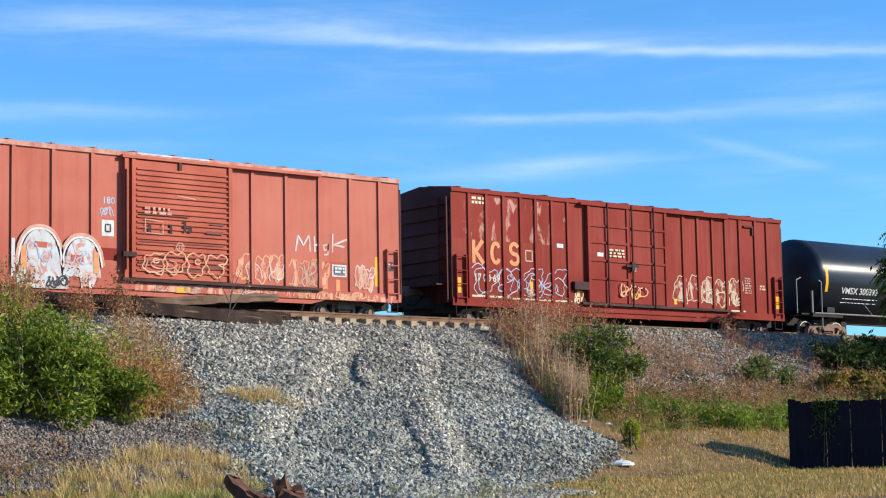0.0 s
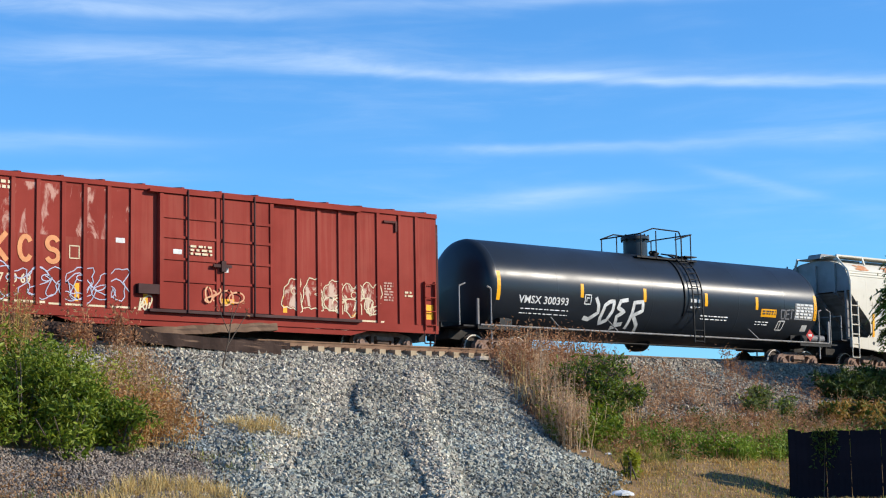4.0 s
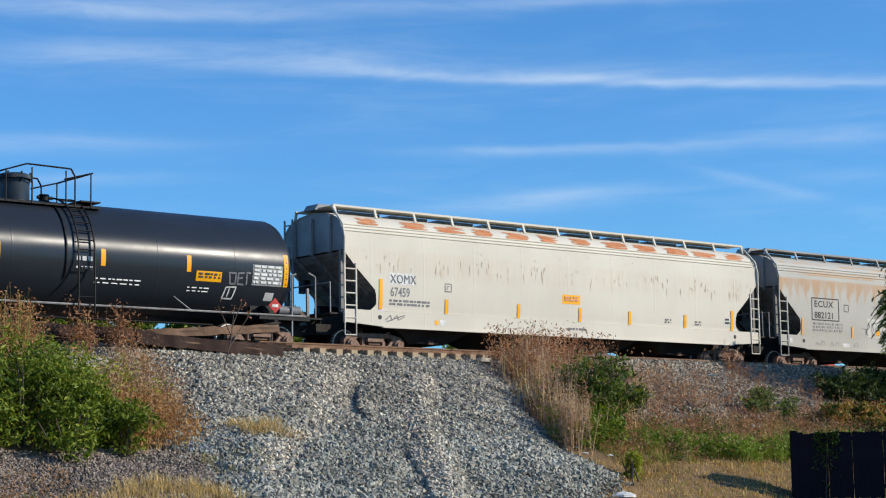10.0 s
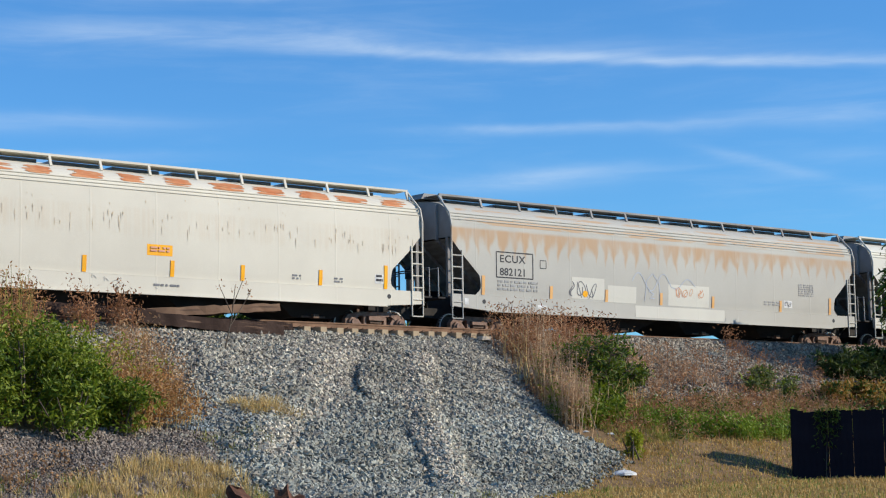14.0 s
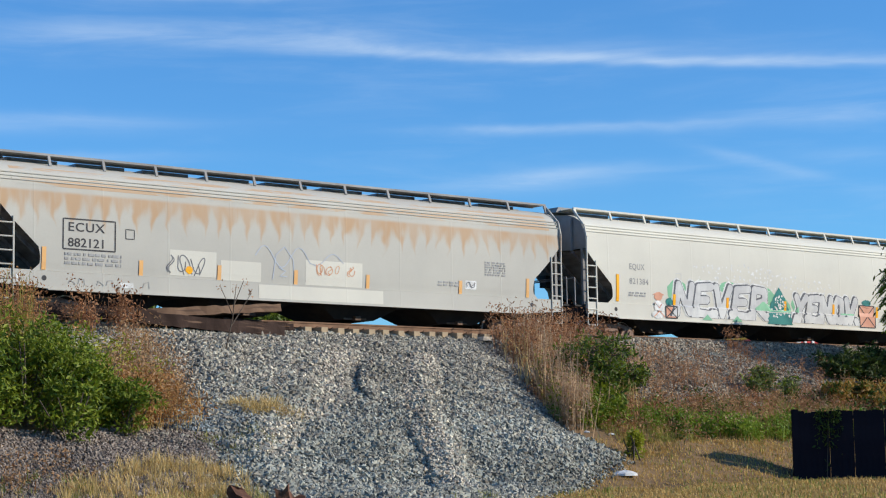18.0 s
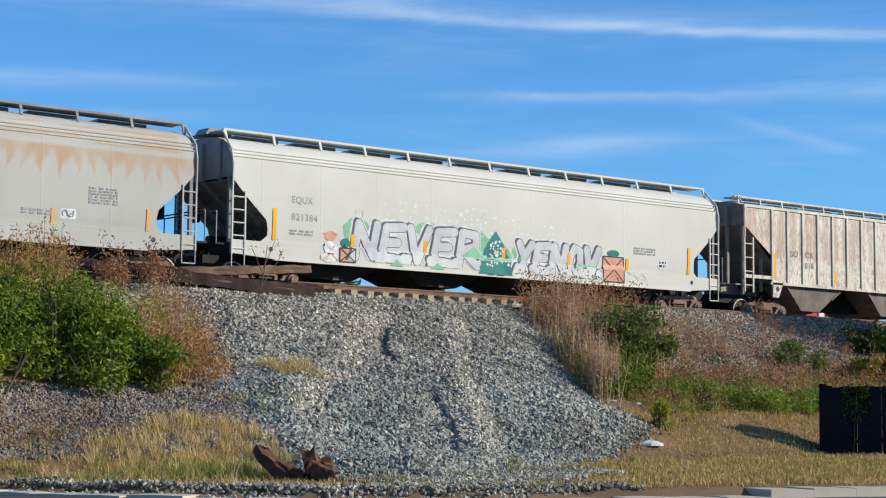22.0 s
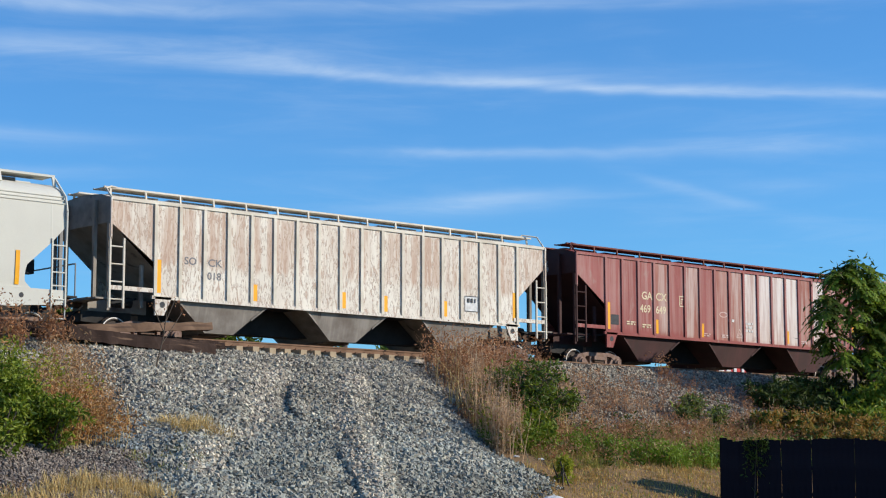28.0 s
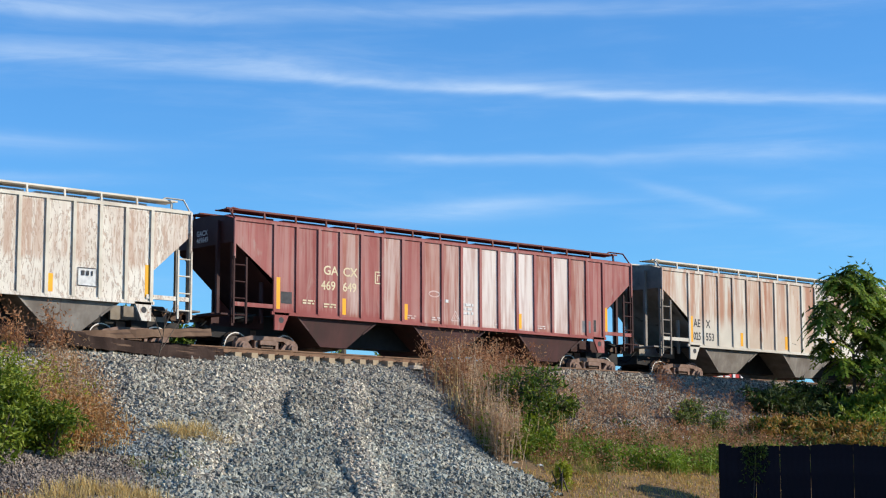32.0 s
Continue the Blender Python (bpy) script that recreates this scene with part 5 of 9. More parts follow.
def turns(n):
    q = rng.normal(size=(n, 4))
    q /= np.linalg.norm(q, axis=1)[:, None]
    w, x, y, z = q.T
    return np.stack([1 - 2 * (y * y + z * z), 2 * (x * y - z * w), 2 * (x * z + y * w), 2 * (x * y + z * w), 1 - 2 * (x * x + z * z), 2 * (y * z - x * w),
                     2 * (x * z - y * w), 2 * (y * z + x * w), 1 - 2 * (x * x + y * y)], 1).reshape(n, 3, 3)


PEBBLE = np.array([(1, 0, 0), (-1, 0, 0), (0, 1, 0), (0, -1, 0), (0, 0, 1), (0, 0, -1)]) * 1.25
PEBBLE_F = np.array([(0, 2, 4), (2, 1, 4), (1, 3, 4), (3, 0, 4), (2, 0, 5), (1, 2, 5), (3, 1, 5), (0, 3, 5)])


def stones(name, x, y, lo, hi, mat, label, category="gravel", sink=0.3):
    n = len(x)
    s = rng.uniform(lo, hi, n)[:, None] * rng.uniform(0.6, 1.2, (n, 3))
    v = PEBBLE[None] * s[:, None] * (1 + rng.uniform(-0.3, 0.3, (n, 6, 1)))
    v = np.einsum("nij,nkj->nki", turns(n), v)
    v += np.stack([x, y, lay(x, y) + s.mean(1) * (1 - 2 * sink) + rng.uniform(-0.4, 1.0, n) * hi], 1)[:, None]
    f = PEBBLE_F[None] + 6 * np.arange(n)[:, None, None]
    return tagged(bulk(name, v.reshape(-1, 3), f.reshape(-1, 3), mat), label, category, kind="stuff")


V, F = grid(np.arange(18.5, 38, 0.18), np.arange(25.5, 43.2, 0.18), lambda x, y: ground(x, y) + ramp_lift(x, y), lambda x, y: inside(x, y, RAMP))
tagged(bulk("gravel_ramp", V, F, "gravel", smoothed=True), "grey crushed-stone ramp with wheel ruts up to the track", "gravel", kind="structure")
V, F = grid(np.concatenate([np.arange(-150, -20, 5.0), np.arange(-20, 110, 0.5), np.arange(110, 230, 5.0)]), np.array([40.6, 41.4, 42.2, 43.0, 43.3, 43.6, 43.9, 46.6, 47.4]), lambda x, y: np.where(y < 41, ground(x, y) - 0.05, ground(x, y) + 0.045))
tagged(bulk("track_bed", V, F, "gravel", smoothed=True), "grey crushed-stone track bed", "gravel", kind="structure")

# ---------------- track ----------------
track = thing("railway_track", "rusty steel rails on weathered wooden sleepers in gravel", "railway track")
for y in (-0.7175 - 0.035, 0.7175 + 0.035):
    r = Mesh().box(-150, 225, -0.07, 0.07, -0.17, -0.15).box(-150, 225, -0.012, 0.012, -0.15, -0.04).box(-150, 225, -0.035, 0.035, -0.04, -0.001)
    rl = part("rail", r, "rail_steel", track, "rust-brown steel rail", at=(0, TRACK_Y + y, RAIL_Z - SINK))
    part("rail_head", Mesh().box(-150, 225, -0.028, 0.028, -0.001, 0.002), "rail_top", rl, "polished running surface")
tie = Mesh().box(-0.11, 0.11, -1.3, 1.3, -0.19, 0.0).mesh("sleeper", "tie_wood")
for i in range(-12, 170):
    t = part("sleeper", tie, "", track, at=(10 + i * 0.56 + rng.uniform(-0.03, 0.03), TRACK_Y + rng.uniform(-0.05, 0.05), RAIL_Z - SINK - 0.17))
    t.rotation_euler = (0, 0, rng.uniform(-0.02, 0.02))
far_ties = Mesh()
for i in [*range(-285, -12), *range(170, 380)]:
    far_ties.box(9.89 + i * 0.56, 10.11 + i * 0.56, -1.3, 1.3, -0.36, -0.17)
tagged(part("far_sleepers", far_ties, "tie_wood", track, at=(0, TRACK_Y, RAIL_Z - SINK)), kind="stuff")
spike = Mesh().box(-0.1, 0.1, -0.17, 0.17, 0, 0.015).box(-0.04, 0.04, -0.11, -0.08, 0.0, 0.05).mesh("tie_plate", "rail_steel")
# rail of the siding that joins here, in front of the running track
siding = thing("siding_rail", "rust-brown siding rail on pale weathered sleeper ends", "railway track")
SY, SZ = 43.02, 5.844
sr = part("rail", Mesh().box(-60, 130, -0.07, 0.07, -0.17, -0.15).box(-60, 130, -0.012, 0.012, -0.15, -0.04).box(-60, 130, -0.035, 0.035, -0.04, 0.0), "rail_steel", siding, "rust-brown steel rail", at=(0, SY, SZ))
short = Mesh().box(-0.11, 0.11, -0.42, 0.5, -0.2, 0.0).mesh("sleeper", "tie_wood")
stub = Mesh().box(-0.11, 0.11, -0.08, 0.5, -0.3, 0.0).mesh("sleeper", "tie_wood")
for i in range(-20, 150):
    x = 10 + i * 0.56 + rng.uniform(-0.03, 0.03)
    part("sleeper", short if 30.6 < x < 38.5 else stub, "", siding, at=(x, SY + rng.uniform(-0.04, 0.04) * (30.6 < x < 38.5), SZ - 0.17 - rng.uniform(0, 0.012)))
for i in range(30, 110):
    part("tie_plate", spike, "", siding, at=(10 + i * 0.56, SY, SZ - 0.17))

# ---------------- timbers beside the track ----------------
def timber(a, b, w, h, mat, label):
    a, b = Vector(a), Vector(b)
    d = b - a
    r, k, mb = random.Random(int(a.x * 97 + h * 1000)), 18, Mesh()
    for i in range(k + 1):
        for y, z in ((-w / 2, -h / 2), (w / 2, -h / 2), (w / 2, h / 2), (-w / 2, h / 2)):
            mb.v.append((d.length * i / k, y + r.uniform(-0.022, 0.022), z + r.uniform(-0.024, 0.024)))
    mb.f += [(4 * i + j, 4 * i + (j + 1) % 4, 4 * i + 4 + (j + 1) % 4, 4 * i + 4 + j) for i in range(k) for j in range(4)] + [(3, 2, 1, 0), (4 * k, 4 * k + 1, 4 * k + 2, 4 * k + 3)]
    ob = part("timber", mb, mat)
    ob.matrix_world = Matrix.Translation(a) @ d.to_track_quat("X", "Z").to_matrix().to_4x4()
    return tagged(ob, label, "timber", "timbers beside the track")


timber((25.0, 42.35, 5.72), (29.65, 42.4, 5.48), 0.3, 0.33, "dark_timber", "dark creosoted timber lying on the gravel shoulder")
timber((17.5, 42.5, 6.0), (25.6, 42.45, 5.78), 0.3, 0.28, "dark_timber", "dark creosoted timber lying end to end with another")
timber((24.9, 42.75, 5.83), (29.68, 42.6, 6.16), 0.3, 0.22, "old_timber", "weathered brown sleeper propped on the lower timber")
timber((28.0, 42.9, 5.75), (30.4, 43.0, 5.66), 0.24, 0.2, "dark_timber", "short dark offcut behind the stacked timbers")

# ---------------- cars, from the front of the train ----------------
def hand(x0, x1, z0, z1, n, r):
    """Sprayed letter-like marks side by side: arches, loops, hooks, waves and peaks; they spell nothing."""
    out, w = [], (x1 - x0) / n
    arc = lambda a, b, k=9: [(math.cos(a + (b - a) * i / k), math.sin(a + (b - a) * i / k)) for i in range(k + 1)]
    for i in range(n):
        cx, cz = x0 + r.uniform(0.03, 0.97) * (x1 - x0), (z0 + z1) / 2 + r.uniform(-0.1, 0.1) * (z1 - z0)
        a, b, lean, k = w * r.uniform(0.3, 0.85), (z1 - z0) / 2 * r.uniform(0.65, 1.0), r.uniform(-0.4, 0.5), r.randrange(4)
        if k == 0:
            ln = [[(-1, -1), (-0.95, 0.2)] + [(x, 0.2 + 0.8 * z) for x, z in arc(math.pi, 0)] + [(0.9, -0.9)]]
        elif k == 1:
            ln = [[(x, 0.9 * z) for x, z in arc(1.2, 7.9, 16)]]
        elif k == 2:
            ln = [[(-0.7, 1), (-0.75, -0.4)] + [(x * 0.75, -0.4 + 0.6 * z) for x, z in arc(math.pi, 2 * math.pi)] + [(0.8, 0.3)]]
        else:
            ln = [[(0.85 * math.sin(5.2 * q / 14 + 0.6), 1 - 2 * q / 14) for q in range(15)]]
        out += [[(cx + a * x + lean * b * z, cz + b * z) for x, z in q] for q in ln]
    return out


def bubble(x0, x1, z0, z1, n, r, lean=0.12):
    """Outlines of fat sprayed letter shapes side by side, each with a slit or an eye; they spell nothing."""
    rim, eye, w = [], [], (x1 - x0) / n
    for i in range(n):
        cx, cz, a, b = x0 + w * (i + 0.5), (z0 + z1) / 2 + r.uniform(-0.06, 0.06) * (z1 - z0), w * r.uniform(0.42, 0.52), (z1 - z0) / 2 * r.uniform(0.8, 1.0)
        k, p, wob = 26, r.uniform(0, 6.28), r.uniform(0.1, 0.22)
        q = []
        for j in range(k + 1):
            t = 6.2832 * j / k
            c, v = math.cos(t), math.sin(t)
            m = (1 + wob * math.sin(3 * t + p) + 0.11 * math.sin(7 * t + 2 * p)) * (abs(c) ** 7 + abs(v) ** 7) ** (-1 / 7)
            q.append((cx + a * c * m * 0.9 + lean * b * v, cz + b * v * m * 0.88))
        rim.append(q)
        e = r.randrange(3)
        if e == 0:
            eye.append([(cx + a * 0.28 * math.cos(t) + 0.05, cz + b * (0.25 + 0.2 * math.sin(t))) for t in [0.6 * j for j in range(12)]])
        elif e == 1:
            eye.append([(cx - a * 0.15, cz - b * 0.9), (cx, cz - b * 0.3), (cx + a * 0.2, cz - b * 0.85)])
        else:
            eye.append([(cx + a * 0.95, cz + b * 0.2), (cx + a * 0.15, cz + b * 0.05), (cx + a * 0.9, cz - b * 0.2)])
    return rim, eye


def filled(rim, mat, car, h, label, shrink=0.94):
    for q in rim:
        cx, cz = sum(p[0] for p in q) / len(q), sum(p[1] for p in q) / len(q)
        part("spray_fill", Mesh().slab([(cx + (x - cx) * shrink, cz + (z - cz) * shrink) for x, z in q[:-1]], h, h + 0.003), mat, car, label)


def decorate_b1(car, hull):
    y = lambda z: -1.5
    for x in (3.55, 5.0, 10.05, 12.65):
        plate("reflector", x - 0.08, x + 0.08, 0.75, 1.2, y, "yellow_tape", car, "faded orange reflector")
    plate("sign_plate", 5.55, 5.92, 1.72, 2.15, y, "white_ink", car, "small white square mark")
    strokes("mark_ring", [[(5.66, 1.84), (5.66, 2.03), (5.81, 2.03), (5.81, 1.84), (5.66, 1.84)]], 0.05, y, "dark_ink", car, lift=0.02)
    plate("sign_plate", 13.16, 13.68, 0.99, 1.34, lambda z: -1.505, "white_ink", car, "white stencilled panel")
    plate("sign_plate", 13.21, 13.63, 1.03, 1.3, lambda z: -1.513, "grey_ink", car, "grey face of the stencilled panel")
    bars("small_print", 13.24, 13.6, 1.2, 0.06, 2, lambda z: -1.523, "white_ink", car, 4)
    plate("reflector", 14.74, 14.87, 0.77, 1.65, y, "yellow_tape", car, "tall orange reflector")
    plate("sign_plate", 15.12, 15.44, 1.25, 1.53, y, "dark_ink", car, "small black panel with white print")
    bars("small_print", 15.15, 15.4, 1.42, 0.05, 2, lambda z: -1.512, "white_ink", car, 5)
    for x, z, w, h in ((6.94, 1.98, 0.09, 0.24), (7.61, 2.01, 0.08, 0.26), (8.05, 2.1, 0.09, 0.3), (8.22, 2.03, 0.12, 0.16), (7.92, 3.78, 0.09, 0.26)):
        plate("dark_smudge", x - w / 2, x + w / 2, z - h / 2, z + h / 2, lambda z: -1.641, "oxide_dark", car, "dark smudge on the door")
    for x0, x1, z, h in ((6.6, 7.4, 1.04, 0.05), (8.6, 9.35, 0.98, 0.1), (8.75, 9.3, 1.95, 0.08), (7.3, 9.35, 1.24, 0.03), (6.62, 8.2, 2.36, 0.03), (6.65, 9.35, 1.62, 0.025), (8.9, 9.35, 2.2, 0.05), (7.9, 8.6, 0.86, 0.08)):
        plate("rust_streak", x0, x1, z, z + h, lambda z: -1.642, "oxide_rail", car, "dark rust along the corrugations")
    bars("small_print", 6.78, 7.64, 2.51, 0.07, 2, lambda z: -1.638, "chalk_red", car, 24)
    strokes("chalk_marks", [[(6.8, 2.24), (7.35, 2.2), (7.36, 1.85), (6.82, 1.87), (6.8, 2.24)], [(7.8, 2.95), (8.4, 2.88)]], 0.025, lambda z: -1.641, "chalk_red", car, "chalked rectangle on the door")
    strokes("chalk_marks", [[(7.9 + 0.12 * math.cos(t), 1.53 + 0.12 * math.sin(t)) for t in [0.63 * k for k in range(11)]], [(7.87, 1.47), (7.87, 1.6)], [(7.95, 1.47), (7.95, 1.6)]], 0.03, lambda z: -1.641, "chalk_red", car, "chalked ring")
    plate("stripe", 6.6, 8.9, 4.0, 4.05, lambda z: -1.56, "chalk_white", car, "chipped white edge over the door")
    lettering("chalk_number", "180", 0.26, 5.56, 2.6, y, "blue_spray", car, "chalked number")
    strokes("chalk_marks", hand(5.55, 6.08, 2.24, 2.5, 5, random.Random(31)), 0.025, y, "blue_spray", car, "chalked marks under the number")
    # white bubble tag: two arches filled pale, dark letter shapes along the foot
    f = lambda z: -1.553
    lobe = lambda x0, x1, base, top: [(x0 + (x1 - x0) * i / 16, base + (top - base) * (1 - abs(2 * i / 16 - 1) ** 2.6) ** 0.6) for i in range(17)]
    for x0, x1, z0, top in ((3.02, 4.42, 0.55, 1.86), (4.3, 5.58, 0.6, 1.7)):
        strokes("spray_outline", [lobe(x0, x1, z0 + 0.3, top)], 0.09, f, "chalk_red", car, "pink-white sprayed arch")
        strokes("spray_outline", [lobe(x0 + 0.04, x1 - 0.04, z0 + 0.26, top - 0.07)], 0.05, lambda z: -1.556, "white_ink", car, "white sprayed arch")
        q = lobe(x0 + 0.07, x1 - 0.07, z0 - 0.02, top - 0.1)
        part("spray_fill", Mesh().slab(q[::-1], -1.5545, -1.551), "faded_spray", car, "pale blue-white sprayed filling")
        strokes("spray_lines", hand(x0 + 0.25, x1 - 0.25, 0.85, top - 0.4, 3, random.Random(int(x0 * 9))), 0.035, lambda z: -1.558, "blue_spray", car, "thin blue lines in the filling")
    for x, z0, z1, mt in ((3.16, 0.72, 1.32, "orange_ink"), (5.28, 0.7, 1.26, "orange_ink"), (4.62, 0.98, 1.16, "red_paint"), (3.55, 1.3, 1.45, "red_paint")):
        plate("spray_patch", x, x + (0.16 if mt == "orange_ink" else 0.36), z0, z1, lambda z: -1.5575, mt, car)
    for x in (2.95, 4.1, 5.26):
        plate("spray_patch", x - 0.05, x + 0.05, 0.5, 1.5, lambda z: -1.5515, "faded_spray", car, "overspray on the side post")
    plate("spray_patch", 3.05, 4.55, 0.24, 0.58, lambda z: -1.551, "faded_spray", car, "pale strip under the tag")
    strokes("spray_lines", hand(3.05, 4.5, 0.26, 0.58, 7, random.Random(6)), 0.045, lambda z: -1.556, "dark_ink", car, "dark letter shapes on the pale strip")
    strokes("scrawl", hand(4.6, 5.5, 0.3, 0.75, 4, random.Random(12)), 0.07, lambda z: -1.552, "chalk_white", car, "white sprayed loops")
    plate("repaint_patch", 5.46, 6.02, 1.08, 1.4, y, "maroon_paint", car, "darker repainted rectangle")
    plate("notice", 7.82, 8.28, 0.29, 0.45, lambda z: -1.545, "yellow_tape", car, "yellow plate on the sill")
    r = random.Random(8)
    for x0, x1, z0, z1, n, mat, w, h, fill in ((6.75, 9.4, 0.72, 1.42, 4, "chalk_orange", 0.04, -1.645, ""), (9.86, 11.5, 0.66, 1.62, 3, "chalk_orange", 0.04, -1.504, "red_chalked"),
                                               (11.55, 13.05, 0.62, 1.5, 4, "chalk_orange", 0.035, -1.504, "red_chalked"), (13.98, 14.72, 0.6, 1.4, 2, "chalk_white", 0.045, -1.504, "red_chalked"), (0.3, 2.4, 0.5, 1.3, 3, "chalk_white", 0.04, -1.504, "")):
        rim, eye = bubble(x0, x1, z0, z1, n, r)
        strokes("scrawl", rim + eye, w, lambda z, h=h: h, mat, car, "faded sprayed letter outlines")
        if fill:
            filled(rim, fill, car, h - 0.004, "faded sprayed filling")
    for x0, x1, z0, z1, n, mat, w, h in ((7.0, 9.2, 0.8, 1.2, 3, "chalk_red", 0.03, -1.644), (9.9, 11.4, 0.75, 1.3, 4, "chalk_white", 0.035, -1.509), (11.6, 13.0, 0.7, 1.35, 5, "chalk_pale", 0.03, -1.509), (13.98, 14.66, 0.7, 1.25, 4, "salmon_spray", 0.045, -1.51),
                                         (11.2, 14.8, 0.32, 0.56, 14, "chalk_orange", 0.04, -1.545), (6.7, 11.0, 0.3, 0.5, 14, "chalk_pale", 0.035, -1.545)):
        strokes("scrawl", hand(x0, x1, z0, z1, n, r), w, lambda z, h=h: h, mat, car, "faded sprayed loops and letter shapes")
    for x, z0, z1 in ((10.2, 0.7, 1.2), (10.95, 0.95, 1.5), (11.7, 0.7, 1.1), (12.85, 0.62, 1.1), (13.3, 0.55, 0.9)):
        plate("spray_patch", x, x + 0.14, z0, z1, lambda z: -1.503, "orange_ink", car, "orange sprayed bar")
    plate("repaint_patch", 12.9, 13.75, 0.9, 1.42, lambda z: -1.5, "red_door", car, "weathered rectangle round the stencil")
    for k, (x0, x1) in enumerate(((9.75, 11.9), (11.9, 13.6), (13.6, 15.6), (6.5, 9.6))):
        plate("sill_fade", x0, x1 - 0.03, 0.3, 0.5, lambda z: -1.5405, "red_chalked", car, "chalky faded sill plate", 0.003)
    # thin white tag on the panels next to the end
    tx = lambda a, b: (11.86 + a * 1.85, 1.66 + b * 0.62)
    tag = [[(0.0, 0.0), (0.05, 0.75), (0.15, 0.3), (0.26, 0.8), (0.28, 0.02)], [(0.36, 0.75), (0.37, 0.02)], [(0.37, 0.35), (0.46, 0.38), (0.47, 0.02)],
           [(0.62, 0.4), (0.54, 0.36), (0.55, 0.14), (0.63, 0.16), (0.63, 0.44), (0.62, -0.06), (0.55, -0.08)], [(0.72, 0.95), (0.71, 0.05)], [(1.0, 0.72), (0.74, 0.42), (0.95, 0.34)]]
    strokes("spray_tag", [[tx(*p) for p in ln] for ln in tag], 0.055, lambda z: -1.502, "chalk_white", car, "white sprayed tag")


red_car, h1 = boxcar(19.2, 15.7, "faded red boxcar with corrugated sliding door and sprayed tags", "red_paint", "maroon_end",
                     [0.6, 1.75, 2.95, 4.1, 5.26, 10.36, 11.53, 12.71, 13.83, 14.93], (6.4, 9.6), 4.05, False, "red_paint", "oxide_dark")
decorate_b1(red_car, h1)
for ob in red_car.children:
    if ob.name.startswith("side_plate"):
        ob.data.materials[0] = M["red_edge"]
    elif ob.name.startswith("door") and "track" not in ob.name:
        for q in [ob, *ob.children]:
            q.data.materials[0] = M["red_door"]

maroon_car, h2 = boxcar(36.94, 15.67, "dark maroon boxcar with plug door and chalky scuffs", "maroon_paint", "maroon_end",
                        [0.72, 1.44, 2.16, 2.9, 3.54, 4.26, 4.97, 10.45, 11.19, 11.95, 12.63, 13.38, 14.21, 14.86], (5.75, 9.55), 4.0, True, "maroon_paint", "oxide_dark")


